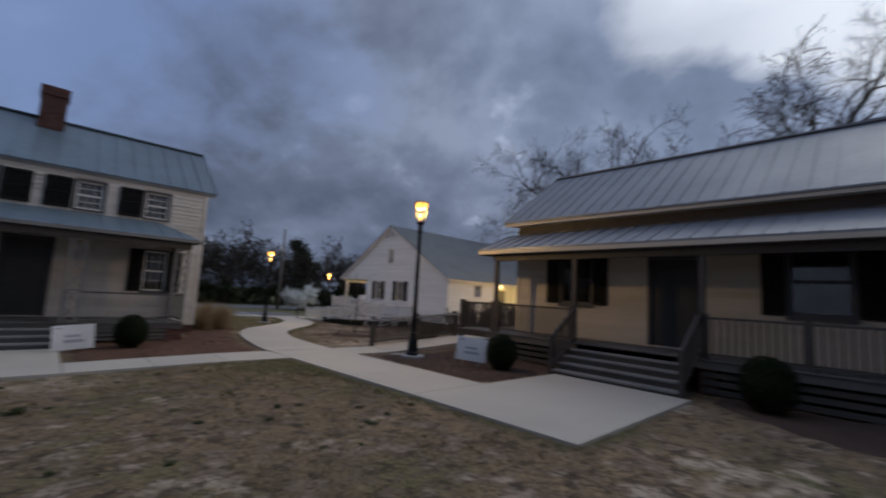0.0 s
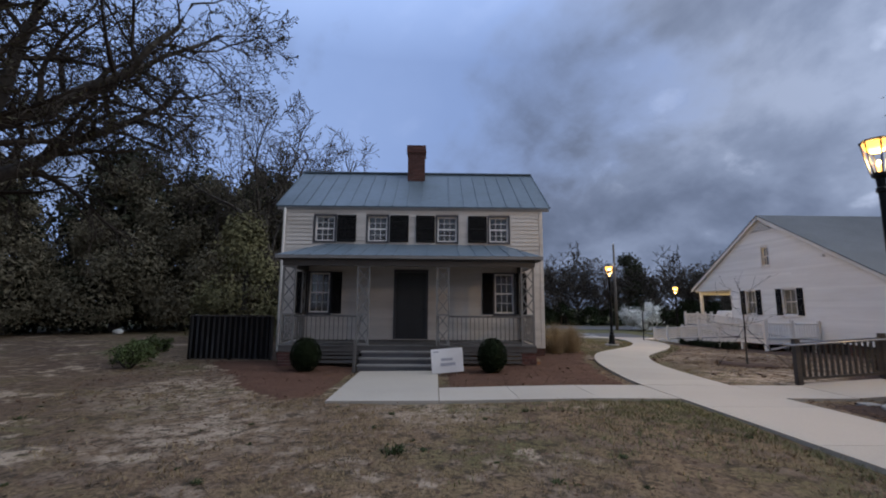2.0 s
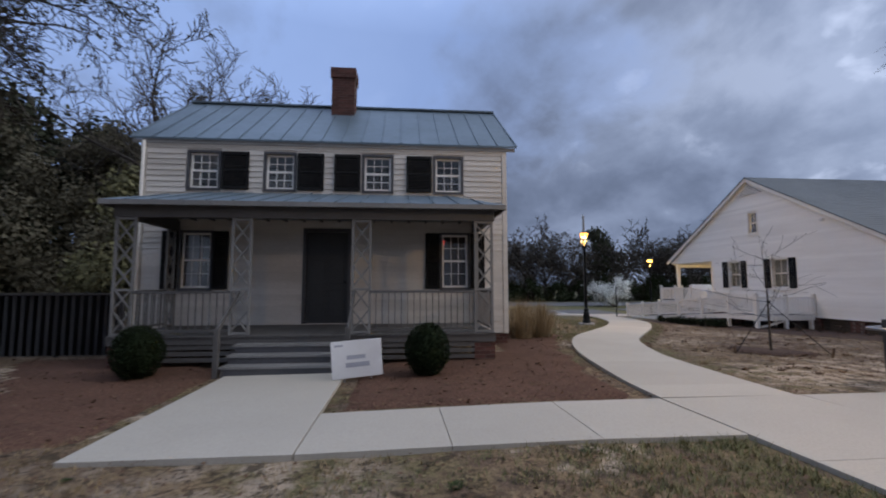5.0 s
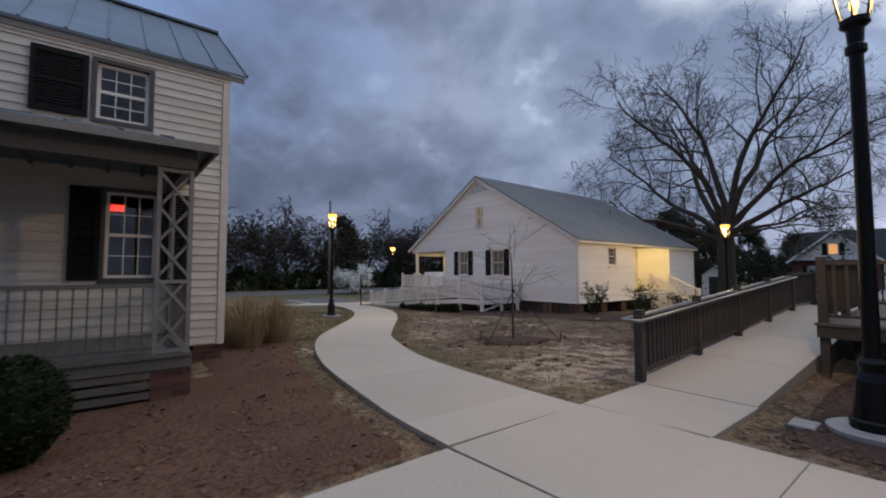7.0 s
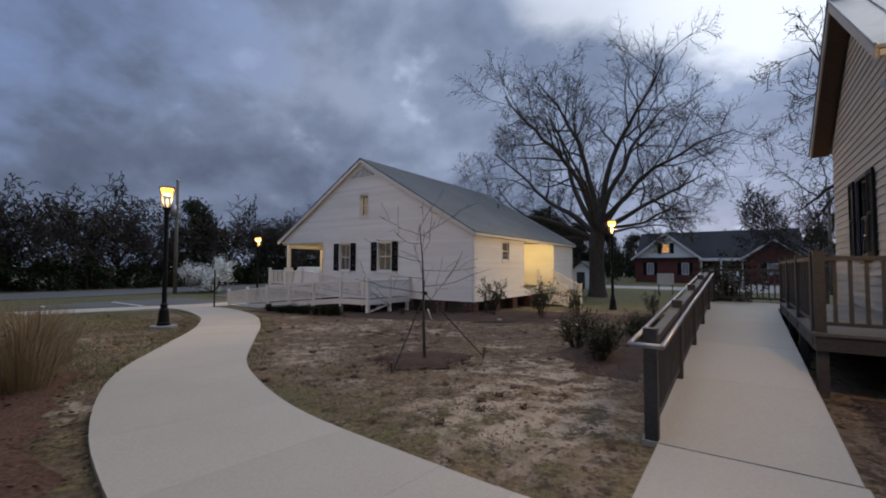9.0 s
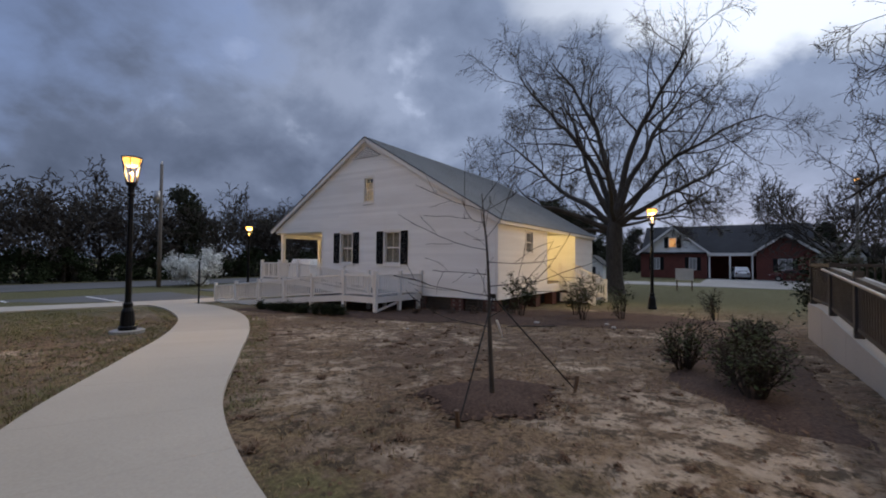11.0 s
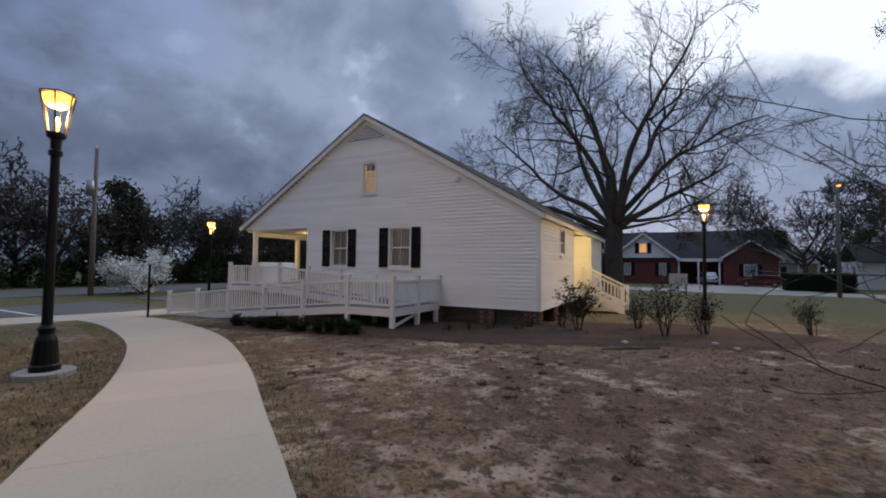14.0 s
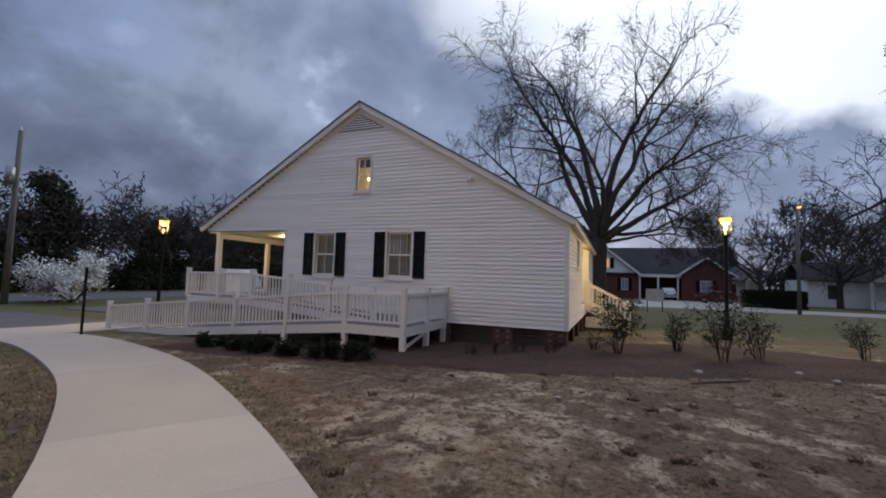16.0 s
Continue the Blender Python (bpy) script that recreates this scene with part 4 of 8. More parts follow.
    deck = part("porch_floor", new_box(PX0, PX1, PY, Y0 - 0.03, 0.42, 0.545), M["porch_grey"], h, "worn grey painted porch floor")
    bm = bmesh.new()
    box(bm, 0, 0.098, PY - 0.03, Y0 - 0.03, 0.546, 0.582)
    me = mesh_of("floor_board", bm, M["porch_grey"])
    n = int((PX1 - PX0) / 0.102)
    for i in range(n):
        piece("floor_board", me, deck, pose(PX0 + 0.102 * i, 0, 0))
    for k in range(3):
        z = 0.11 + 0.11 * k
        part("skirt_slat", new_box(PX0 + 0.4, -1.55, PY + 0.02, PY + 0.045, z, z + 0.075), M["porch_grey"], deck)
        part("skirt_slat", new_box(0.62, PX1 - 0.4, PY + 0.02, PY + 0.045, z, z + 0.075), M["porch_grey"], deck)
    for xa in (PX0, PX1 - 0.40):
        pier = part("pier", new_box(xa + 0.03, xa + 0.37, PY + 0.06, PY + 0.4, -0.1, 0.40), M["mortar"], h, "red brick porch pier")
        bricks(pier, xa, xa + 0.40, PY + 0.03, PY + 0.43, -0.05, 0.42)
    for xa in (X0, X1 - 0.42):
        pier = part("pier", new_box(xa + 0.03, xa + 0.37, Y0 + 0.06, Y0 + 0.4, -0.1, 0.33), M["mortar"], h, "red brick corner pier")
        bricks(pier, xa, xa + 0.42, Y0 + 0.01, Y0 + 0.43, -0.05, 0.34)
    # dark sheet added for the shade below the floor
    part("underfloor_back", new_box(X0 + 0.5, X1 - 0.5, Y0 + 0.5, Y0 + 0.6, -0.1, 0.40), M["room_shade"], h)
    # steps
    steps = part("porch_steps", new_box(-1.45, -1.40, 12.97, PY, 0.0, 0.10), M["porch_grey"], h, "worn grey wooden porch steps")
    for i in range(4):
        y0 = 12.98 + 0.275 * i
        top = 0.03 + 0.138 * (i + 1)
        if i < 3:
            part("tread", new_box(-1.47, 0.53, y0 - 0.02, y0 + 0.285, top - 0.035, top), M["porch_post"], steps)
        part("riser", new_box(-1.44, 0.50, y0, y0 + 0.02, top - 0.138, top - 0.036), M["grey_trim"], steps)
    for x in (-1.52, 0.56):
        bm = bmesh.new()
        beam(bm, (x, 12.98, 0.0), (x, 12.98, 0.78), 0.075)
        beam(bm, (x, 12.98, 0.74), (x, PY + 0.05, 1.36), 0.04, 0.06)
        part("handrail", bm, M["porch_grey"], steps)
    # posts and rails
    for a, b in ((-3.68, -3.36), (-1.66, -1.34), (0.52, 0.84), (2.85, 3.17)):
        lattice_post(h, a, b, PY + 0.05, 0.58, 2.72)
    for x in (PX0 + 0.05, PX1 - 0.05):
        lattice_post(h, Y0 - 0.36, Y0 - 0.06, 0, 0.58, 2.72, "y", x)
    for p, q in (((-3.36, PY + 0.05), (-1.66, PY + 0.05)), ((0.84, PY + 0.05), (2.85, PY + 0.05)), ((PX0 + 0.05, PY + 0.1), (PX0 + 0.05, Y0 - 0.36)), ((PX1 - 0.05, PY + 0.1), (PX1 - 0.05, Y0 - 0.36))):
        rl = part("railing", new_box(p[0] - 0.02, p[0] + 0.02, p[1] - 0.02, p[1] + 0.02, 0.58, 1.36), M["porch_grey"], h, "grey picket porch railing")
        picket_rail(rl, p, q, 0.58, 0.58, 0.80, 0.115, M["porch_grey"], 0.016, 0.045)
    # porch roof: hipped at its ends
    E, top, bot = 13.55, 3.62, 2.99
    bm = bmesh.new()
    ex0, ex1 = PX0 - 0.13, PX1 + 0.17
    v = [bm.verts.new(p) for p in ((ex0, E, bot), (ex1, E, bot), (ex1, Y0 - 0.025, bot), (ex0, Y0 - 0.025, bot), (ex0 + 0.75, Y0 - 0.025, top), (ex1 - 0.75, Y0 - 0.025, top))]
    for f in ((0, 1, 5, 4), (1, 2, 5), (0, 4, 3), (0, 3, 2, 1), (2, 3, 4, 5)):
        bm.faces.new([v[i] for i in f])
    bmesh.ops.recalc_face_normals(bm, faces=bm.faces[:])
    pr = part("porch_roof", bm, M["roof_metal"], h, "grey metal porch roof")
    n = 16
    for i in range(1, n):
        x = ex0 + (ex1 - ex0) * i / n
        t = min(1.0, (x - ex0) / 0.75, (ex1 - x) / 0.75)
        bm = bmesh.new()
        beam(bm, (x, E, bot), (x, E + (Y0 - 0.03 - E) * t, bot + (top - bot) * t), 0.026, 0.04)
        part("seam", bm, M["roof_metal"], pr)
    bm = bmesh.new()
    box(bm, ex0 + 0.01, ex1 - 0.01, E - 0.012, E + 0.02, bot - 0.09, bot - 0.004)
    box(bm, ex0 - 0.012, ex0 + 0.02, E + 0.021, Y0 - 0.03, bot - 0.09, bot - 0.004)
    box(bm, ex1 - 0.02, ex1 + 0.012, E + 0.021, Y0 - 0.03, bot - 0.09, bot - 0.004)
    part("porch_fascia", bm, M["porch_post"], pr)
    bm = bmesh.new()
    box(bm, PX0, PX1, PY, PY + 0.12, 2.72, 2.93)
    box(bm, PX0, PX0 + 0.12, PY + 0.121, Y0 - 0.03, 2.72, 2.93)
    box(bm, PX1 - 0.12, PX1, PY + 0.121, Y0 - 0.03, 2.72, 2.93)
    part("porch_beam", bm, M["porch_grey"], h)
    for i in range(18):
        x = ex0 + 0.2 + (ex1 - ex0 - 0.4) * i / 17
        part("rafter", new_box(x - 0.02, x + 0.02, E + 0.05, Y0 - 0.05, 2.94, 2.985), M["porch_grey"], pr)
    bm = bmesh.new()
    tube(bm, [(-4.44, 15.76, 4.78), (-4.44, 15.76, 0.2)], [0.035, 0.035], 8)
    part("downpipe", bm, M["white_trim"], h)


farmhouse()


# ---------------------------------------------------------------- the cream porch house
def deck_rail(parent, p, q, z0, z1, height=0.86, step=0.13, posts=True, mat="brown_post"):
    ln = (Vector(q) - Vector(p)).length
    n = max(1, round(ln / 1.75))
    rl = part("railing", new_box(p[0] - 0.05, p[0] + 0.05, p[1] - 0.05, p[1] + 0.05, z0 - 0.15, z0 + height + 0.06), M[mat], parent, "dark painted picket railing")
    for i in range(1, n + 1):
        t = i / n
        x, y, z = p[0] + (q[0] - p[0]) * t, p[1] + (q[1] - p[1]) * t, z0 + (z1 - z0) * t
        part("post", new_box(x - 0.05, x + 0.05, y - 0.05, y + 0.05, z - 0.15, z + height + 0.06), M[mat], rl)
    picket_rail(rl, p, q, z0, z1, height, step, M[mat], 0.035, 0.05, 0.1)


def porch_house():
    h = thing("cottage", (14, 2.5, 0), "cream clapboard cottage with a full front porch and ribbed metal roof", "house")
    X0, X1, Y0, Y1 = 11.75, 17.4, -6.0, 8.30
    door = (2.82, 3.98, 0.84, 3.02)
    wins = [(5.65, 6.62), (0.15, 1.12), (-3.6, -2.7)]
    holes = [(a, b, 1.80, 3.20) for a, b in wins] + [door]
    side = (14.0, 14.9, 1.75, 3.15)
    bm = bmesh.new()
    wall_boxes(bm, "y", X0, 0.14, Y0, Y1, 0.55, 4.3, holes)
    wall_boxes(bm, "y", X1 - 0.14, 0.14, Y0, Y1, 0.55, 4.3, [])
    wall_boxes(bm, "x", Y1 - 0.14, 0.14, X0 + 0.14, X1 - 0.14, 0.55, 4.3, [side])
    wall_boxes(bm, "x", Y0, 0.14, X0 + 0.14, X1 - 0.14, 0.55, 4.3, [])
    for ya in (Y0, Y1 - 0.14):
        prism(bm, [(X0, 4.3), (X1, 4.3), (14.6, 6.35)], "y", ya, ya + 0.14)
    wall = part("wall", bm, M["cream_clap"], h)
    wide = [(a - 0.07, b + 0.07, c - 0.07, d + 0.07) for a, b, c, d in holes]
    clapboards(wall, "-x", X0, Y0 + 0.1, Y1 - 0.1, 0.56, 4.25, 0.14, M["cream_clap"], wide)
    clapboards(wall, "+y", Y1, X0 + 0.1, X1 - 0.1, 0.56, 6.2, 0.14, M["cream_clap"], [(side[0] - 0.07, side[1] + 0.07, side[2] - 0.07, side[3] + 0.07)],
               lambda z: (X0 + 0.1, X1 - 0.1) if z < 4.3 else (X0 + (z - 4.3) * 1.38, X1 - (z - 4.3) * 1.36))
    for y in (Y0 - 0.02, Y1 - 0.09):
        part("corner_board", new_box(X0 - 0.03, X0 + 0.08, y, y + 0.11, 0.55, 4.3), M["cream_clap"], wall)
    part("floor", new_box(X0 + 0.14, X1 - 0.14, Y0 + 0.14, Y1 - 0.14, 0.60, 0.80), M["room_shade"], h)
    part("inner_wall", new_box(13.4, 13.5, Y0 + 0.2, Y1 - 0.2, 0.8, 4.3), M["room_shade"], h)
    for a, b in wins:
        window(h, "-x", X0, a, b, 1.80, 3.20, M["grey_trim"], 3, 2, 0.06, [(a - 0.50, a - 0.07), (b + 0.07, b + 0.50)])
    window(h, "+y", Y1, *side, M["grey_trim"], 3, 2, 0.06, [(side[0] - 0.50, side[0] - 0.07), (side[1] + 0.07, side[1] + 0.50)])
    d0, d1, dz0, dz1 = door
    bm = bmesh.new()
    for b in ((d0 - 0.08, d0, dz0, dz1), (d1, d1 + 0.08, dz0, dz1), (d0 - 0.08, d1 + 0.08, dz1, dz1 + 0.1)):
        box(bm, X0 - 0.04, X0 + 0.1, b[0], b[1], b[2], b[3])
    part("door_frame", bm, M["grey_trim"], h)
    dr = part("door", new_box(X0 + 0.03, X0 + 0.07, d0, d1, dz0, dz1), M["door_dark"], h, "dark closed panelled door")
    for za, zb in ((0.15, 0.8), (0.95, 1.98)):
        for c in (0, 1):
            part("door_panel", new_box(X0 + 0.016, X0 + 0.03, d0 + 0.1 + c * 0.53, d0 + 0.53 + c * 0.53, dz0 + za, dz0 + zb), M["door_dark"], dr, bevel=0.006)
    gable_roof(h, "y", 14.6, 6.66, 11.38, 17.85, 4.38, 4.38, Y0 - 0.35, Y1 + 0.38, M["roof_metal_b"], 0.42, 0.05, 0.025)
    for e in (11.42, 17.80):
        bm = bmesh.new()
        beam(bm, (e, Y1 + 0.36, 4.30), (14.6, Y1 + 0.36, 6.54), 0.03, 0.18)
        part("rake_board", bm, M["cream_clap"], h)
        bm = bmesh.new()
        beam(bm, (e, Y1 + 0.18, 4.28), (14.6, Y1 + 0.18, 6.50), 0.33, 0.02)
        part("rake_soffit", bm, M["brown_wood"], h, "brown boarded rake soffit")
    part("fascia", new_box(11.40, 11.43, Y0 - 0.33, Y1 + 0.34, 4.235, 4.32), M["cream_clap"], h)
    # added dark strip: eave shade on the wall, done in colour
    part("frieze_board", new_box(X0 - 0.045, X0 - 0.038, Y0, Y1, 3.99, 4.235), M["brown_post"], h, "dark strip painted as the shade under the eave")
    part("soffit", new_box(11.44, X0 - 0.05, Y0 - 0.33, Y1 + 0.16, 4.24, 4.27), M["cream_clap"], h)
    # porch roof
    bm = bmesh.new()
    prism(bm, [(10.06, 3.30), (X0 - 0.03, 3.98), (X0 - 0.03, 3.92), (10.06, 3.25)], "y", Y0, 8.58)
    pr = part("porch_roof", bm, M["roof_metal_b"], h, "pale ribbed metal porch roof")
    n = 34
    for i in range(n + 1):
        y = Y0 + (8.56 - Y0) * i / n
        bm = bmesh.new()
        beam(bm, (10.06, y, 3.30), (X0 - 0.03, y, 3.98), 0.028, 0.05)
        part("seam", bm, M["roof_metal_b"], pr)
    part("porch_fascia", new_box(10.05, 10.08, Y0, 8.58, 3.15, 3.248), M["cream_clap"], pr)
    part("porch_ceiling", new_box(10.09, X0 - 0.03, Y0, 8.55, 3.13, 3.15), M["porch_grey"], pr)
    part("porch_beam", new_box(10.24, 10.36, Y0, 8.1, 2.95, 3.128), M["brown_post"], h)
    # deck, steps, posts, rails
    deck = part("porch_floor", new_box(10.20, X0 - 0.03, Y0, 8.29, 0.60, 0.765), M["porch_grey"], h, "worn grey boarded porch floor")
    part("deck", new_box(10.20, 15.48, 8.31, 9.48, 0.60, 0.765), M["brown_post"], h, "worn boarded side deck")
    bm = bmesh.new()
    box(bm, 10.17, X0 - 0.03, 0, 0.118, 0.766, 0.80)
    me = mesh_of("floor_board", bm, M["porch_grey"])
    for i in range(118):
        piece("floor_board", me, deck, pose(0, Y0 + 0.1215 * i, 0))
    bm = bmesh.new()
    box(bm, 0, 0.118, 8.33, 9.50, 0.766, 0.80)
    me = mesh_of("floor_board", bm, M["porch_grey"])
    for i in range(43):
        piece("floor_board", me, deck, pose(10.18 + 0.1215 * i, 0, 0))
    for y in (-4, -1, 2.3, 5.5, 8.0):
        part("pier", new_box(10.3, 10.6, y - 0.15, y + 0.15, -0.1, 0.599), M["brick"], h)
    for x in (10.25, 12.0, 13.7, 15.3):
        part("pier", new_box(x, x + 0.1, 9.36, 9.46, -0.2, 0.599), M["brown_post"], h)
    for k in range(3):
        part("skirt_slat", new_box(10.26, 10.28, 5.3, 8.3, 0.12 + 0.16 * k, 0.22 + 0.16 * k), M["brown_post"], deck)
        part("skirt_slat", new_box(10.26, 10.28, -6, 2.4, 0.12 + 0.16 * k, 0.22 + 0.16 * k), M["brown_post"], deck)
    # dark sheets added behind the skirts as underfloor shade
    part("underfloor_back", new_box(X0 + 0.3, X0 + 0.4, Y0, Y1 - 0.3, -0.1, 0.55), M["room_shade"], h)
    part("underfloor_side", new_box(X0 + 0.5, X1, Y1 - 0.4, Y1 - 0.3, -0.1, 0.55), M["room_shade"], h)
    steps = part("porch_steps", new_box(9.14, 10.2, 2.50, 2.55, 0.02, 0.12), M["porch_grey"], h, "worn grey wooden steps with pale nosings")
    for i in range(5):
        x0 = 9.14 + 0.265 * i
        top = 0.06 + 0.148 * (i + 1)
        if i < 4:
            part("tread", new_box(x0 - 0.025, x0 + 0.27, 2.48, 5.24, top - 0.035, top), M["porch_post"], steps)
        part("riser", new_box(x0, x0 + 0.02, 2.52, 5.20, top - 0.148, top - 0.036), M["brown_post"], steps)
    for y in (2.44, 5.30):
        newel = part("newel", new_box(9.155, 9.245, y - 0.045, y + 0.045, 0.05, 0.98), M["brown_post"], h, "dark painted stair newel")
        for nm, za, zb, w, d in (("handrail", 0.95, 1.64, 0.07, 0.09), ("lower_rail", 0.25, 0.92, 0.05, 0.06)):
            bm = bmesh.new()
            beam(bm, (9.2, y, za), (10.25, y, zb), w, d)
            part(nm, bm, M["brown_post"], newel)
        for i in range(1, 8):
            k = i / 8
            bm = bmesh.new()
            beam(bm, (9.2 + 1.05 * k, y, 0.25 + 0.67 * k), (9.2 + 1.05 * k, y, 0.95 + 0.69 * k), 0.035)
            part("picket", bm, M["brown_post"], newel)
    for y in (8.0, 5.36, 2.38, -0.8, -4.0):
        part("porch_post", new_box(10.25, 10.36, y - 0.055, y + 0.055, 0.80, 2.949), M["brown_post"], h, "dark square porch post")
    deck_rail(h, (10.30, 9.42), (10.30, 8.1), 0.80, 0.80)
    deck_rail(h, (10.30, 7.9), (10.30, 5.42), 0.80, 0.80)
    deck_rail(h, (10.30, 2.32), (10.30, -5.9), 0.80, 0.80)
    deck_rail(h, (10.40, 9.44), (15.3, 9.44), 0.80, 0.80)


porch_house()


def ramp_fence():
    f = thing("ramp_railing", (11, 10.8, 0.3), "dark painted picket railing along the concrete ramp", "railing")
    X = [7.76 + 1.79 * i for i in range(5)]
    for i, x in enumerate(X):
        z = ramp_top(x, 10.7)
        part("post", new_box(x - 0.05, x + 0.05, 10.72, 10.82, z - 0.1, z + 0.90), M["brown_post"], f)
    for a, b in zip(X, X[1:]):
        picket_rail(f, (a, 10.77), (b, 10.77), ramp_top(a, 10.7), ramp_top(b, 10.7), 0.82, 0.115, M["brown_post"], 0.04, 0.06, 0.12)
    bm = bmesh.new()
    for y in (10.66, 10.90):
        tube(bm, [(X[0] - 0.18, y, ramp_top(X[0], 10.7) + 0.78), (X[-1], y, ramp_top(X[-1], 10.7) + 0.78)], [0.021, 0.021], 8)
    tube(bm, [(X[0] - 0.18, 10.66, ramp_top(X[0], 10.7) + 0.78), (X[0] - 0.18, 10.90, ramp_top(X[0], 10.7) + 0.78)], [0.021, 0.021], 8)
    part("handrail", bm, M["steel"], f, "grey steel tube handrail", True)
    zt = ramp_top(15.4, 10.7)
    part("post", new_box(16.95, 17.05, 10.72, 10.82, zt - 0.1, zt + 0.92), M["brown_post"], f)
    part("post", new_box(16.95, 17.05, 8.5, 8.6, zt - 0.1, zt + 0.92), M["brown_post"], f)
    picket_rail(f, (X[-1], 10.77), (17.0, 10.77), zt, zt, 0.85, 0.115, M["brown_post"], 0.04, 0.06, 0.12)
    picket_rail(f, (17.0, 10.77), (17.0, 8.55), zt, zt, 0.85, 0.115, M["brown_post"], 0.03, 0.06, 0.12)


ramp_fence()


# ---------------------------------------------------------------- the white gabled house
def white_house():
    h = thing("white_house", (24.7, 25.4, -0.3), "white clapboard house with a steep gable, corner porch and grey shingles", "house")
    X0, X1, Y0, Y1, YP = 18.76, 31.0, 19.04, 28.27, 31.45
    RY, RZ, EZ = 25.46, 6.85, 2.96
    slope = (RZ - EZ) / (RY - 18.85)

    def top(y):
        return RZ - 0.14 - slope * abs(y - RY)
    wins = [(26.28, 27.0), (23.52, 24.33)]
    holes = [(a, b, 1.34, 2.66) for a, b in wins] + [(25.05, 25.55, 4.02, 5.06)]
    rec = (23.6, 27.7)
    bm = bmesh.new()
    z1 = top(Y0)
    wall_boxes(bm, "y", X0, 0.14, Y0, Y1, 0.09, 2.80, holes)
    wall_boxes(bm, "y", X0, 0.14, 21.4, 29.5, 2.80, 4.30, holes)
    wall_boxes(bm, "y", X0, 0.14, 24.0, 26.9, 4.30, 5.5, holes)
    for poly in ([(Y0, 2.80), (21.4, 2.80), (21.4, top(21.4))], [(21.4, 4.30), (24.0, 4.30), (24.0, top(24.0))], [(29.5, 4.30), (29.5, 4.30 - 0.01), (26.9, 4.30), (26.9, top(26.9))], [(29.5, 2.80), (31.5, 2.80), (29.5, 4.29)], [(24.0, 5.5), (26.9, 5.5), (26.9, top(26.9)), (RY, top(RY)), (24.0, top(24.0))]):
        prism(bm, poly, "x", X0, X0 + 0.14)
    wall_boxes(bm, "x", Y0, 0.14, X0 + 0.14, X1, 0.09, 2.95, [(rec[0], rec[1], 0.45, 2.82), (21.25, 21.9, 1.84, 2.66)])
    wall_boxes(bm, "x", Y1 - 0.14, 0.14, X0 + 0.14, X1, 0.09, 2.95, [])
    wall_boxes(bm, "y", X1 - 0.14, 0.14, Y0 + 0.14, Y1 - 0.14, 0.09, 2.95, [])
    prism(bm, [(Y0, 2.95), (31.5, 2.95), (RY, top(RY))], "x", X1 - 0.14, X1)
    # recessed back porch
    wall_boxes(bm, "x", 20.9, 0.12, rec[0] - 0.2, rec[1] + 0.2, 0.45, 2.9, [(25.9, 26.8, 0.47, 2.50)])
    wall_boxes(bm, "y", rec[0] - 0.12, 0.12, Y0 + 0.14, 20.9, 0.45, 2.9, [])
    wall_boxes(bm, "y", rec[1], 0.12, Y0 + 0.14, 20.9, 0.45, 2.9, [])
    wall = part("wall", bm, M["white_clap"], h)
    wide = [(a - 0.08, b + 0.08, c - 0.08, d + 0.08) for a, b, c, d in holes]

    def span(z):
        if z < 2.80:
            return (Y0 + 0.08, Y1)
        d = (RZ - 0.16 - z) / slope
        return (max(Y0 + 0.02, RY - d), RY + d)
    clapboards(wall, "-x", X0, 0, 0, 0.10, 6.1, 0.118, M["white_clap"], wide, span, 0.036)
    clapboards(wall, "-y", Y0, X0 + 0.1, X1 - 0.1, 0.10, 2.86, 0.118, M["white_clap"], [(rec[0], rec[1], 0.45, 2.82), (21.17, 21.98, 1.76, 2.74)])
    clapboards(wall, "-y", 20.9, rec[0], rec[1], 0.47, 2.82, 0.118, M["white_clap"], [(25.8, 26.9, 0.45, 2.58)])
    for a in (Y0 - 0.03, Y1 - 0.08):
        part("corner_board", new_box(X0 - 0.032, X0 + 0.08, a, a + 0.11, 0.09, 2.86), M["white_trim"], wall)
    part("corner_board", new_box(X1 - 0.08, X1 + 0.03, Y0 - 0.03, Y0 + 0.08, 0.09, 2.86), M["white_trim"], wall)
    # louvred gable vent
    vent = part("gable_vent", prism_bm([(RY - 0.86, 5.98), (RY + 0.86, 5.98), (RY, 6.47)], "x", X0 - 0.038, X0 - 0.034), M["grey_trim"], h, "white louvred gable vent")
    for i in range(6):
        z = 6.02 + 0.075 * i
        half = (6.45 - z) / slope
        if half > 0.05:
            part("vent_slat", new_box(-0.005, 0.005, RY - half, RY + half, -0.033, 0.033, m=pose(X0 - 0.058, 0, z, 0, 32, 0)), M["white_trim"], vent)
    for a, b in wins:
        window(h, "-x", X0, a, b, 1.34, 2.66, M["white_trim"], 2, 1, 0.075, [(a - 0.44, a - 0.085), (b + 0.085, b + 0.44)], None, True)
    window(h, "-x", X0, 25.05, 25.55, 4.02, 5.06, M["white_trim"], 2, 1, 0.07)
    window(h, "-y", Y0, 21.25, 21.9, 1.84, 2.66, M["white_trim"], 2, 2, 0.07)
    part("inner_wall", new_box(19.9, 20.0, Y0 + 0.2, Y1 - 0.2, 0.5, 3.2), M["room_shade"], h)
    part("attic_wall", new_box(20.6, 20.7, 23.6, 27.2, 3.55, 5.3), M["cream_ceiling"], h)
    part("attic_floor", new_box(X0 + 0.15, 20.59, 23.6, 27.2, 3.5, 3.54), M["room_shade"], h)
    part("floor", new_box(X0 + 0.14, X1 - 0.14, Y0 + 0.14, Y1 - 0.14, 0.25, 0.44), M["room_shade"], h)
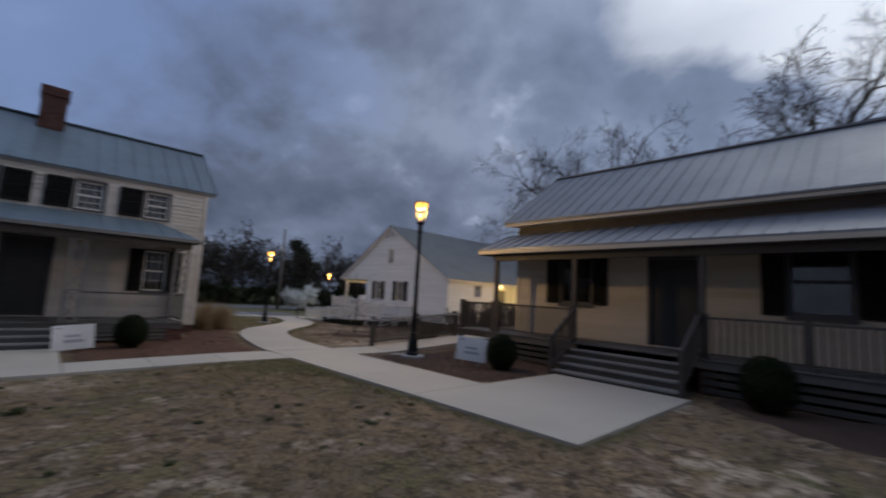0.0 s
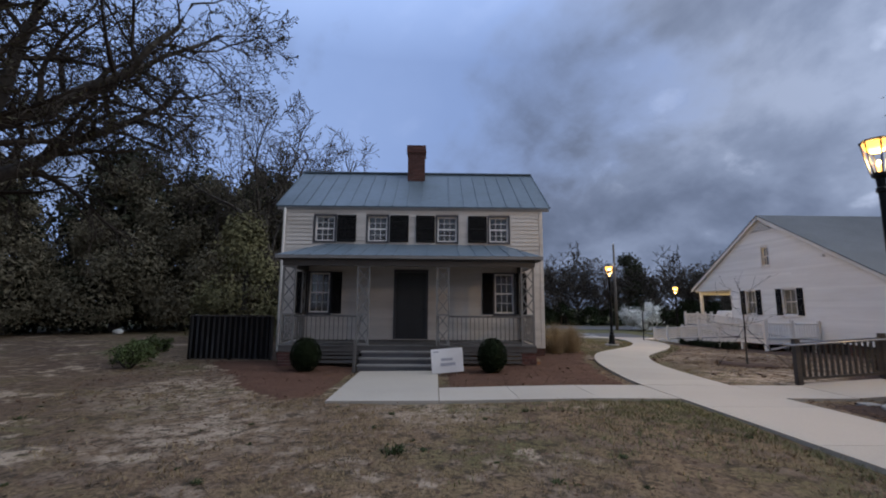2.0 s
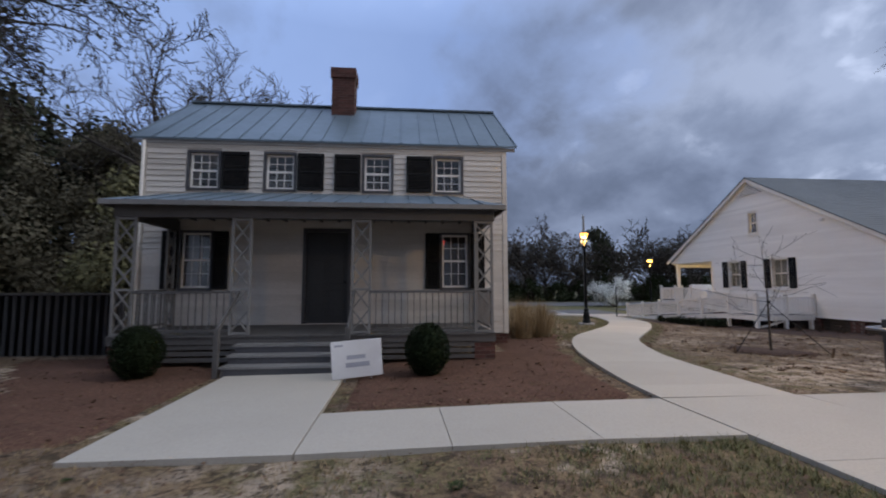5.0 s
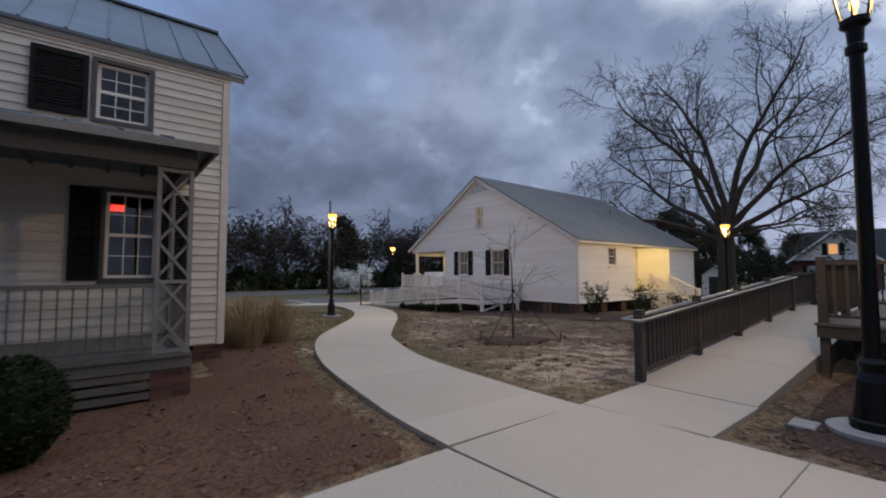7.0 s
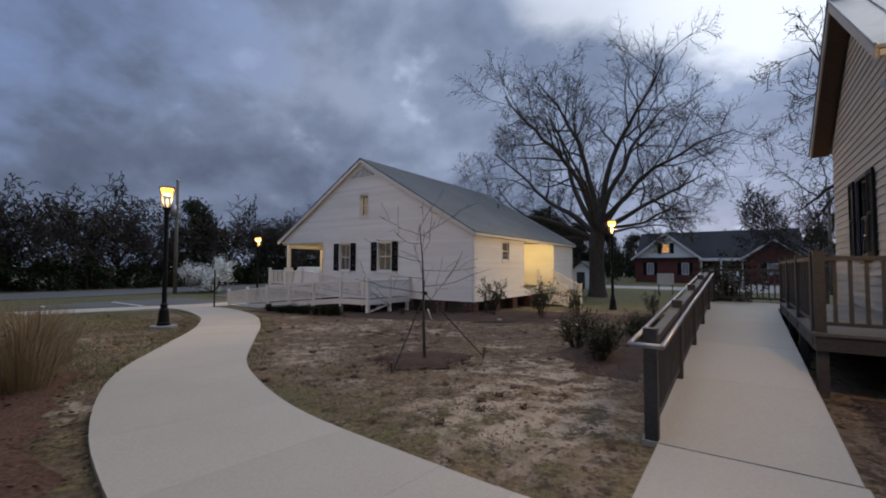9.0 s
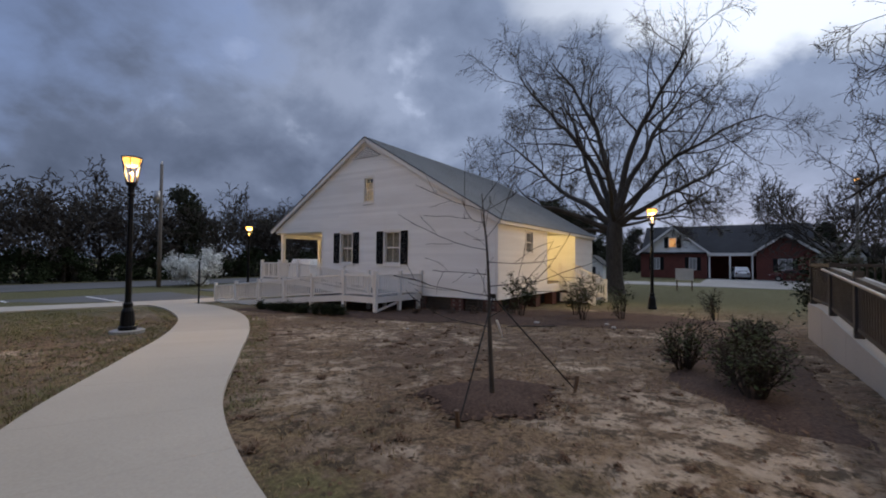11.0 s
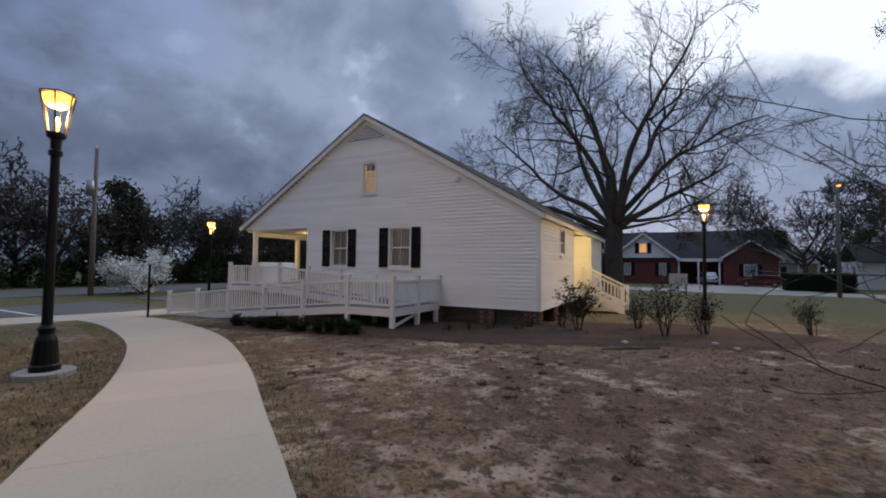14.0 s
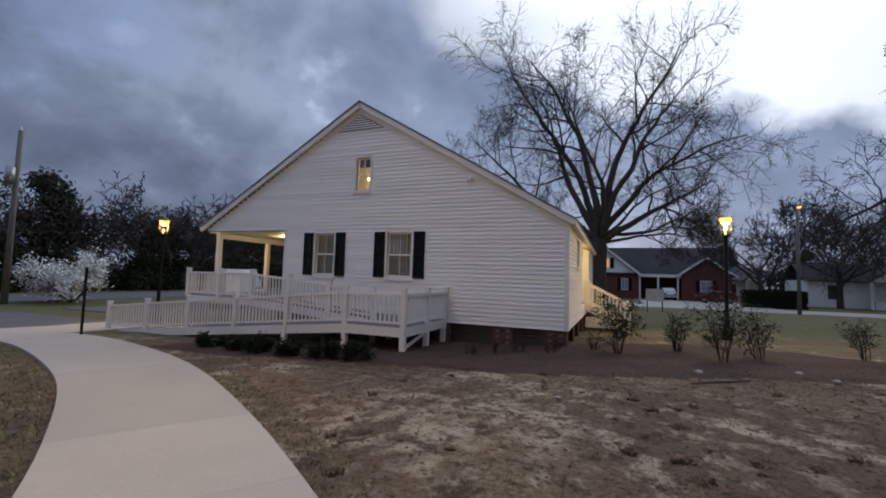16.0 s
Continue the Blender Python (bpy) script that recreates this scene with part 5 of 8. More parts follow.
    part("ceiling", new_box(X0 + 0.14, X1 - 0.14, Y0 + 0.14, Y1 - 0.14, 2.96, 3.0), M["cream_ceiling"], h)
    # back door
    bm = bmesh.new()
    for b in ((25.83, 25.9, 0.47, 2.5), (26.8, 26.87, 0.47, 2.5), (25.83, 26.87, 2.5, 2.58)):
        box(bm, b[0], b[1], 20.86, 20.98, b[2], b[3])
    part("door_frame", bm, M["white_trim"], h)
    bm = new_box(25.9, 26.8, 20.93, 20.97, 0.47, 2.5)
    for za, zb in ((0.15, 0.8), (0.95, 1.9)):
        for c in (0, 1):
            box(bm, 26.0 + c * 0.38, 26.32 + c * 0.38, 20.915, 20.93, 0.47 + za, 0.47 + zb)
    part("door", bm, M["porch_post"], h, "grey closed panelled back door")
    part("back_porch_floor", new_box(rec[0], rec[1], Y0 + 0.15, 20.89, 0.38, 0.46), M["porch_grey"], h)
    # roof
    roof = gable_roof(h, "x", RY, RZ + 0.04, 18.83, 32.18, EZ, 2.95, 18.56, 31.25, M["shingle"], 0.0, 0.05)
    for e, ze in ((18.86, EZ - 0.10), (32.14, 2.85)):
        for x in (18.60, 31.2):
            bm = bmesh.new()
            beam(bm, (x, e, ze), (x, RY, RZ - 0.09), 0.035, 0.17)
            part("rake_board", bm, M["white_trim"], h)
        bm = bmesh.new()
        beam(bm, (18.68, e, ze - 0.01), (18.68, RY, RZ - 0.13), 0.13, 0.02)
        part("rake_soffit", bm, M["white_trim"], h)
    part("fascia", new_box(18.62, 31.2, 18.85, 18.875, 2.80, 2.93), M["white_trim"], h)
    part("soffit", new_box(18.62, 31.2, 18.88, 19.01, 2.80, 2.82), M["cream_ceiling"], h)
    bm = bmesh.new()
    for r in range(1, 36):
        t = r / 36
        y, z = 18.83 + (RY - 18.83) * t, EZ + (RZ + 0.04 - EZ) * t
        beam(bm, (18.58, y, z + 0.002), (31.23, y, z + 0.002), 0.02, 0.008)
    tagged(part("shingle_lap", bm, M["shingle"], roof), kind="stuff")
    part("vent_pipe", new_box(27.6, 27.7, 22.5, 22.6, 4.9, 5.5), M["steel"], roof)
    # front corner porch
    part("porch_floor", new_box(X0, X1, Y1, YP + 0.1, 0.40, 0.55), M["porch_grey"], h)
    part("porch_ceiling", new_box(X0 + 0.02, X1, Y1 + 0.02, 31.9, 2.74, 2.78), M["cream_ceiling"], h)
    part("porch_beam", new_box(X0, X1, YP - 0.08, YP + 0.05, 2.55, 2.739), M["white_trim"], h)
    for x in (18.85, 21.2, 23.9, 26.6, 29.3):
        part("porch_post", new_box(x - 0.075, x + 0.075, YP - 0.1, YP + 0.05, 0.55, 2.549), M["white_trim"], h, "white square porch post")
    # brick piers and dark crawl space
    for y in (19.06, 20.45, 22.2, 24.3, 26.4, 27.9):
        pier = part("pier", new_box(X0 + 0.04, X0 + 0.4, y + 0.03, y + 0.52, -0.7, 0.08), M["mortar"], h, "red brick foundation pier")
        bricks(pier, X0 + 0.01, X0 + 0.43, y, y + 0.55, -0.66, 0.09)
    for x in (20.6, 22.4, 24.4, 26.6, 28.8, 30.5):
        part("pier", new_box(x, x + 0.5, Y0 + 0.02, Y0 + 0.4, -0.7, 0.088), M["brick"], h)
    bm = bmesh.new()
    for y0, y1 in ((19.62, 20.44), (21.01, 22.19), (22.76, 24.29), (24.86, 26.39)):
        for k in range(6):
            box(bm, X0 + 0.12, X0 + 0.16, y0, y1, -0.62 + 0.115 * k, -0.52 + 0.115 * k)
    part("crawl_space_slats", bm, M["brown_post"], h, "dark crawl-space slats")
    # added dark sheets stand in for the shade of the crawl space
    part("underfloor_back", new_box(X0 + 0.8, X0 + 0.9, Y0 + 0.5, Y1, -0.7, 0.24), M["room_shade"], h)
    part("underfloor_side", new_box(X0 + 0.9, X1, Y0 + 0.8, Y0 + 0.9, -0.7, 0.24), M["room_shade"], h)
    bm = new_box(X0 - 0.16, X0 - 0.03, 21.64, 21.80, 4.10, 4.22)
    part("flood_light", bm, M["white_plain"], h, "small white flood light", bevel=0.02)
    # back steps
    st = part("back_steps", new_box(25.3, 25.36, 17.4, 19.0, -0.4, 0.0), M["white_trim"], h, "white wooden back steps")
    for i in range(5):
        part("tread", new_box(25.3, 27.5, 18.92 - 0.29 * (i + 1), 18.94 - 0.29 * i, 0.27 - 0.15 * i, 0.31 - 0.15 * i), M["porch_post"], st)
    for x in (25.3, 27.5):
        part("stringer", new_box(x - 0.03, x + 0.03, -0.9, 0.9, -0.12, 0.12, m=pose(0, 18.2, 0.0, 27) @ Matrix.Identity(4)), M["white_trim"], st)
        part("newel", new_box(x - 0.06, x + 0.06, 17.36, 17.48, -0.5, 0.62), M["white_trim"], st)
        part("newel", new_box(x - 0.06, x + 0.06, 18.94, 19.06, 0.3, 1.42), M["white_trim"], st)
        picket_rail(st, (x, 18.98), (x, 17.42), 0.42, -0.36, 0.92, 0.13, M["white_trim"], 0.035, 0.06, 0.12)


white_house()


def access_ramp():
    r = thing("access_ramp", (17.3, 26.5, -0.4), "white painted timber access ramp with picket rails", "ramp")
    W = M["white_trim"]
    XA, XM, XB = 16.08, 17.36, 18.66
    YL0, YL1, YE = 22.34, 23.9, 32.7

    def low(y):
        return 0.20 - (y - YL1) * (0.20 + 0.58) / (YE - YL1)

    def high(y):
        return 0.20 + max(0, min(y, 28.2) - YL1) * 0.35 / 4.3
    n = int((XB - XA) / 0.14)
    me = mesh_of("deck_board", new_box(0, 0.134, YL0, YL1, 0.16, 0.20), M["porch_post"])
    for i in range(n):
        piece("deck_board", me, r, pose(XA + 0.14 * i, 0, 0))
    for nm, f, xa, xb, y1 in (("lower_ramp_deck", low, XA, XM, YE), ("upper_ramp_deck", high, XM, XB, 30.95)):
        bm = bmesh.new()
        k = int((y1 - YL1) / 0.14)
        for i in range(k):
            ya, yb = YL1 + (y1 - YL1) * i / k, YL1 + (y1 - YL1) * (i + 0.96) / k
            v = [bm.verts.new(p) for p in ((xa, ya, f(ya)), (xb, ya, f(ya)), (xb, yb, f(yb)), (xa, yb, f(yb)), (xa, ya, f(ya) - 0.04), (xb, ya, f(ya) - 0.04), (xb, yb, f(yb) - 0.04), (xa, yb, f(yb) - 0.04))]
            for q in ((0, 1, 2, 3), (7, 6, 5, 4), (0, 4, 5, 1), (2, 6, 7, 3), (0, 3, 7, 4), (1, 5, 6, 2)):
                bm.faces.new([v[j] for j in q])
        part(nm, bm, M["porch_post"], r, "worn grey ramp boards")
    # skirts
    bm = bmesh.new()
    box(bm, XA - 0.04, XA, YL0 - 0.04, YL1, -0.02, 0.19)
    box(bm, XA, XB, YL0 - 0.04, YL0, -0.02, 0.19)
    beam(bm, (XA - 0.02, YL1, 0.085), (XA - 0.02, YE, low(YE) + 0.085 - 0.20), 0.04, 0.21)
    beam(bm, (XM, YL1, 0.085), (XM, 28.2, high(28.2) - 0.115), 0.04, 0.21)
    box(bm, XM - 0.02, XM + 0.02, 28.2, 30.95, 0.33, 0.54)
    part("skirt_board", bm, W, r, "white skirt board")

    done = set()

    def rail(p, q, za, zb, n):
        for i in range(n + 1):
            t = i / n
            x, y, z = p[0] + (q[0] - p[0]) * t, p[1] + (q[1] - p[1]) * t, za + (zb - za) * t
            if (round(x, 1), round(y, 1)) in done:
                continue
            done.add((round(x, 1), round(y, 1)))
            g = -0.15 if z < 0.1 else -0.02
            part("post", new_box(x - 0.055, x + 0.055, y - 0.055, y + 0.055, z + g, z + 0.86), W, r)
            part("post_cap", new_box(x - 0.07, x + 0.07, y - 0.07, y + 0.07, z + 0.86, z + 0.885), W, r)
        picket_rail(r, p, q, za, zb, 0.76, 0.115, W, 0.034, 0.06, 0.09)
    rail((XA, YL0), (XB + 0.02, YL0), 0.20, 0.20, 2)
    rail((XA, YL0), (XA, YL1), 0.20, 0.20, 1)
    rail((XA, YL1), (XA, YE), low(YL1), low(YE), 5)
    rail((XM, YL1), (XM, 28.2), high(YL1), high(28.2), 3)
    rail((XM, 28.2), (XM, 30.95), 0.55, 0.55, 2)
    rail((XM, 30.95), (18.7, 30.95), 0.55, 0.55, 1)
    for x, y in ((XA, YL0), (XA, YL1), (XA, 25.7), (17.36, YL0), (18.5, YL0), (17.36, YL1), (18.3, YL1)):
        part("leg", new_box(x - 0.06, x + 0.06, y - 0.06, y + 0.06, ground_z(x, y) - 0.1, -0.021), W, r)
    bm = bmesh.new()
    beam(bm, (XA + 0.2, YL0 + 0.05, -0.28), (XA + 1.3, YL0 + 0.05, -0.05), 0.03, 0.08)
    part("brace", bm, W, r)


access_ramp()


# ---------------------------------------------------------------- street lamps
def street_lamp(x, y, watts, slab, height=3.25):
    z = ground_z(x, y)
    t = thing("street_lamp", (x, y, z), "black iron post lamp" + (" on a round concrete footing" if slab else " with a glowing amber lantern"), "street lamp", "post lamps")
    if slab:
        bm = bmesh.new()
        lathe(bm, x, y, [(z - 0.05, 0.33), (z + 0.05, 0.33), (z + 0.06, 0.31)], 24)
        part("footing", bm, M["concrete_edge"], t, "round concrete footing")
    b = z + 0.05
    bm = bmesh.new()
    lathe(bm, x, y, [(b, 0.17), (b + 0.08, 0.17), (b + 0.10, 0.15), (b + 0.42, 0.12), (b + 0.50, 0.085), (b + 0.58, 0.10), (b + 0.62, 0.07)], 14)
    part("base", bm, M["black_iron"], t, smooth=False)
    bm = bmesh.new()
    top = b + height
    lathe(bm, x, y, [(b + 0.62, 0.062), (top - 0.32, 0.052), (top - 0.30, 0.078), (top - 0.24, 0.078), (top - 0.22, 0.058), (top - 0.08, 0.066), (top - 0.04, 0.11), (top - 0.02, 0.11)], 14)
    part("pole", bm, M["black_iron"], t, smooth=False)
    bm = bmesh.new()
    zb, zt = top, top + 0.55
    lathe(bm, x, y, [(zb - 0.02, 0.115), (zb + 0.012, 0.115)], 6)
    lan = part("lantern", bm, M["black_iron"], t, "black six-sided lantern frame")
    bm = bmesh.new()
    lathe(bm, x, y, [(zt, 0.215), (zt + 0.015, 0.215), (zt + 0.045, 0.12), (zt + 0.06, 0.03)], 6)
    part("lantern_cap", bm, M["black_iron"], lan)
    for i in range(6):
        a = 2 * math.pi * i / 6
        bm = bmesh.new()
        beam(bm, (x + 0.105 * math.cos(a), y + 0.105 * math.sin(a), zb), (x + 0.198 * math.cos(a), y + 0.198 * math.sin(a), zt), 0.016)
        part("glazing_bar", bm, M["black_iron"], lan)
    bm = bmesh.new()
    lathe(bm, x, y, [(zb + 0.36, 0.06), (zb + 0.40, 0.13), (zb + 0.46, 0.16), (zb + 0.53, 0.175)], 14)
    part("light_head", bm, M["flame"], lan, "glowing amber light head", True).visible_shadow = False
    bm = bmesh.new()
    lathe(bm, x, y, [(zb + 0.0, 0.02), (zb + 0.10, 0.022), (zb + 0.14, 0.034), (zb + 0.18, 0.030), (zb + 0.23, 0.01)], 8)
    part("candle", bm, M["candle"], lan, "small amber candle bulb", True).visible_shadow = False
    lp = warm_lamp(x, y, zb + 0.25, watts, 0.11)
    return t


street_lamp(7.66, 8.65, 330, True, 3.66)
street_lamp(9.12, 23.2, 320, True)
street_lamp(18.5, 34.0, 420, False)
street_lamp(23.1, 14.7, 420, False)
warm_lamp(25.2, 20.0, 2.65, 110, 0.08, (1.0, 0.70, 0.26))
warm_lamp(20.2, 29.7, 2.62, 22, 0.05, (1.0, 0.70, 0.30))
warm_lamp(20.0, 25.2, 5.0, 48, 0.05, (1.0, 0.66, 0.26))


# ---------------------------------------------------------------- plants
def raw_mesh(name, verts, faces, mat, smooth=False):
    me = bpy.data.meshes.new(name)
    me.from_pydata(verts, [], faces)
    me.materials.append(mat)
    if smooth:
        me.polygons.foreach_set("use_smooth", [True] * len(me.polygons))
    return me


def raw_part(name, me, parent, label="", kind=""):
    ob = new(name, me)
    ob.parent = parent
    WORLD[ob] = WORLD[parent]
    return tagged(ob, label, "", "", kind)


class Growth:
    """Tapered, forking limbs gathered as plain vertex and face lists."""

    def __init__(self, seed):
        self.r = random.Random(seed)
        self.limbs, self.twigs, self.tips = ([], []), ([], []), []

    def tube(self, pts, radii, sides, store):
        V, F = store
        base = len(V)
        for i, (p, r) in enumerate(zip(pts, radii)):
            d = (pts[min(i + 1, len(pts) - 1)] - pts[max(i - 1, 0)]).normalized()
            s = d.cross(Vector((0.31, 0.17, 0.93)))
            if s.length < 0.05:
                s = d.cross(Vector((1, 0, 0)))
            s.normalize()
            u = s.cross(d)
            for k in range(sides):
                a = 2 * math.pi * k / sides
                V.append(tuple(p + (s * math.cos(a) + u * math.sin(a)) * r))
        for i in range(len(pts) - 1):
            for k in range(sides):
                a, b = base + i * sides + k, base + i * sides + (k + 1) % sides
                F.append((a, b, b + sides, a + sides))

    def branch(self, p, d, length, radius, level, spec):
        r = self.r
        s = spec[level]
        n = s["seg"]
        pts, radii = [p.copy()], [radius]
        d = d.normalized()
        for i in range(n):
            d = (d + Vector((r.gauss(0, 1), r.gauss(0, 1), r.gauss(0, 1))) * s["wob"] + Vector((0, 0, s["lift"]))).normalized()
            p = p + d * (length / n)
            pts.append(p.copy())
            radii.append(max(s.get("tip", 0.004), radius * (1 - s["taper"] * (i + 1) / n)))
        self.tube(pts, radii, s["sides"], self.limbs if level < s.get("twig_from", 2) else self.twigs)
        if level + 1 >= len(spec):
            self.tips += pts[1:]
            return
        c = spec[level + 1]
        for k in range(s["kids"]):
            t = s["from"] + (1 - s["from"]) * (k + r.random()) / s["kids"]
            f = t * n
            i = min(n - 1, int(f))
            at = pts[i].lerp(pts[i + 1], f - i)
            along = (pts[i + 1] - pts[i]).normalized()
            az = k * 2.399 + r.uniform(-0.5, 0.5)
            side = along.cross(Vector((math.cos(az), math.sin(az), 0.1)))
            if side.length < 0.1:
                side = Vector((math.cos(az), math.sin(az), 0))
            side.normalize()
            ang = radians(r.uniform(*c["angle"]))
            dd = along * math.cos(ang) + side * math.sin(ang)
            ln = length * c["ratio"] * r.uniform(0.75, 1.2) * (1.15 - 0.5 * t if level else 1)
            self.branch(at, dd, ln, max(c.get("tip", 0.004), radii[i] * c["girth"]), level + 1, spec)


def leaf_sprays(points, faces, size, rng, loose=0.55):
    """Small leaf sprays at points, each lying roughly across its outward direction."""
    V, F = [], []
    for p, n in zip(points, faces):
        n = (n.normalized() + Vector((rng.gauss(0, loose), rng.gauss(0, loose), rng.gauss(0, loose)))).normalized()
        u = n.cross(Vector((rng.gauss(0, 1), rng.gauss(0, 1), rng.gauss(0, 1)))).normalized()
        w = n.cross(u)
        s = size * rng.uniform(0.6, 1.4)
        b = len(V)
        V += [tuple(p), tuple(p + u * s * 0.5 - w * s * 0.36), tuple(p + u * s), tuple(p + u * s * 0.5 + w * s * 0.36)]
        F.append((b, b + 1, b + 2, b + 3))
    return V, F


def quads(points, size, rng, flat=0.0):
    """Small leaf-shaped quads at points, turned every way."""
    V, F = [], []
    for p in points:
        a, t = rng.uniform(0, 6.283), rng.uniform(-1.2, 1.2) * (1 - flat)
        u = Vector((math.cos(a), math.sin(a), math.sin(t) * 0.8)).normalized()
        w = u.cross(Vector((rng.gauss(0, 0.4), rng.gauss(0, 0.4), 1))).normalized()
        s = size * rng.uniform(0.6, 1.4)
        b = len(V)
        V += [tuple(p), tuple(p + u * s * 0.5 + w * s * 0.32), tuple(p + u * s), tuple(p + u * s * 0.5 - w * s * 0.32)]
        F.append((b, b + 1, b + 2, b + 3))
    return V, F


def bare_spec(dense, droop=0.0, tip=0.006, spread=(28, 62), reach=1.75):
    return [
        dict(seg=5, wob=0.06, lift=0.06, taper=0.45, sides=10, kids=dense[0], **{"from": 0.55}),
        dict(seg=8, wob=0.17, lift=0.05, taper=0.80, sides=7, kids=dense[1], angle=spread, ratio=reach, girth=0.55, **{"from": 0.25}),
        dict(seg=6, wob=0.20, lift=0.03 - droop, taper=0.80, sides=5, kids=dense[2], angle=(28, 60), ratio=0.46, girth=0.52, **{"from": 0.2}),
        dict(seg=5, wob=0.22, lift=0.02 - droop, taper=0.8, sides=3, kids=dense[3], angle=(25, 60), ratio=0.50, girth=0.50, tip=tip * 1.3, **{"from": 0.15}),
        dict(seg=4, wob=0.25, lift=0.0 - droop, taper=0.6, sides=3, kids=0, angle=(25, 60), ratio=0.55, girth=0.55, tip=tip),
    ]


def bare_tree_meshes(seed, trunk, radius, dense, bud_size=0.07, buds=1.0, droop=0.0, bud_mat="bud", lean=(0, 0), twig_mat="twig", tip=0.006, spread=(28, 62), reach=1.75, far=False):
    g = Growth(seed)
    spec = bare_spec(dense, droop, tip, spread, reach)
    if far:
        for level, seg, sides in ((0, 4, 6), (1, 5, 4), (2, 4, 3), (3, 3, 3), (4, 2, 3)):
            spec[level].update(seg=seg, sides=sides)
    g.branch(Vector((0, 0, -0.2)), Vector((lean[0], lean[1], 1)), trunk, radius, 0, spec)
    limbs = raw_mesh("trunk", *g.limbs, M["bark"], True)
    twigs = raw_mesh("branches", *g.twigs, M[twig_mat])
    tips = [p for p in g.tips if g.r.random() < buds]
    leaves = raw_mesh("buds", *quads(tips, bud_size, g.r), M[bud_mat]) if tips else None
    return limbs, twigs, leaves


def plant_tree(meshes, x, y, label, group="", rz=0.0, s=1.0, z=None, category="tree"):
    t = thing("tree", (x, y, ground_z(x, y) if z is None else z), label, category, group, "", rz)
    t.scale = (s, s, s)
    for nm, me in zip(("trunk", "crown", "foliage"), meshes):
        if me:
            raw_part(nm, me, t, "", "" if nm == "trunk" else "stuff")
    return t


def spreading_tree_meshes(seed, trunk, limbs, right, dense, buds, bud_size, bud_mat="bud", tip=0.009, wob=0.20):
    """A broad crown: a flared bole and sinuous main limbs, each given as (lean from upright, turn, length, girth, height)."""
    g = Growth(seed)
    h, r = trunk
    g.tube([Vector(p) for p in ((0, 0, -0.3), (0.02, 0, 0.25), (0.05, 0.02, 1.0), (0.02, 0.05, h * 0.5), (0, 0.02, h * 0.82), (0, 0, h + 0.5))], [r * 1.6, r * 1.3, r * 1.08, r, r * 1.05, r * 0.55], 14, g.limbs)
    spec = bare_spec((0,) + tuple(dense), 0.0, tip)
    spec[1].update(seg=14, wob=wob, lift=0.024, sides=8, taper=0.86)
    spec[1]["from"] = 0.38
    spec[2].update(seg=8, wob=0.17, lift=0.015, ratio=0.42, angle=(30, 70))
    spec[2]["from"] = 0.30
    spec[3].update(seg=5, wob=0.2, ratio=0.50)
    spec[4].update(seg=3, wob=0.28, ratio=0.5)
    rt = Vector((math.cos(radians(right)), math.sin(radians(right)), 0))
    for lean, turn, length, girth, at in limbs:
        side = Matrix.Rotation(radians(turn), 3, "Z") @ rt
        d = side * math.sin(radians(lean)) + Vector((0, 0, math.cos(radians(lean))))
        g.branch(Vector((0, 0, at)) + side * r * 0.3, d, length, girth, 1, spec)
    tips = [p + Vector((g.r.gauss(0, 0.1), g.r.gauss(0, 0.1), g.r.gauss(0, 0.1))) for p in g.tips if g.r.random() < buds]
    return raw_mesh("trunk", *g.limbs, M["bark"], True), raw_mesh("branches", *g.twigs, M["twig"]), raw_mesh("buds", *quads(tips, bud_size, g.r), M[bud_mat])


OAK = [(82, 168, 7.5, 0.17, 4.2), (68, 182, 10.5, 0.23, 4.3), (52, 196, 11.5, 0.23, 4.7), (40, 176, 12.0, 0.24, 5.1), (16, 0, 12.5, 0.26, 5.5), (22, -20, 12.0, 0.23, 5.3), (6, 80, 12.5, 0.26, 5.6), (14, 175, 12.0, 0.24, 5.5), (34, 4, 11.5, 0.23, 5.1),
       (48, -8, 8.8, 0.23, 4.6), (68, 12, 6.5, 0.15, 4.9), (84, -14, 5.5, 0.12, 4.6), (52, 85, 9.0, 0.18, 4.8), (40, -92, 10.0, 0.18, 4.9), (70, -60, 6.0, 0.12, 4.8), (72, 120, 6.5, 0.13, 4.5)]
plant_tree(spreading_tree_meshes(12, (5.2, 0.52), OAK, -84, (10, 9, 7), 0.9, 0.06, tip=0.009, wob=0.13), 36.3, 18.9, "large spreading bare tree with first pale buds")
BARE = [(72, 20, 8.5, 0.16, 5.0), (48, 80, 10.0, 0.20, 5.2), (22, 150, 11.0, 0.22, 5.8), (30, 230, 10.5, 0.22, 5.6), (56, 290, 9.5, 0.18, 5.0), (62, 180, 9.0, 0.18, 5.2), (10, 330, 12.0, 0.24, 6.0)]
plant_tree(spreading_tree_meshes(19, (5.6, 0.46), BARE, 100, (9, 8, 6), 0.5, 0.07, tip=0.010, wob=0.13), 28.5, 2.5, "tall bare tree behind the cream cottage")
plant_tree(bare_tree_meshes(14, 5.0, 0.5, (14, 11, 9, 8), 0.075, 0.9, 0.07, "leaf_thin", tip=0.007, spread=(40, 88), reach=1.36), -14.2, 13.8, "large dark tree with drooping twiggy branches", rz=10, s=1.42)
plant_tree(bare_tree_meshes(21, 4.2, 0.32, (9, 8, 7, 6), 0.07, 0.5, 0, "bud", (0, 0), "twig_far", 0.012, (15, 52), 1.75), -9.4, 28.0, "bare twiggy tree behind the farmhouse", rz=60, s=1.22)
street_tree = bare_tree_meshes(31, 3.6, 0.3, (8, 8, 7, 5), 0.10, 0.8, 0, "twig_far", (0, 0), "twig_far", 0.022, (28, 66), 1.9, True)
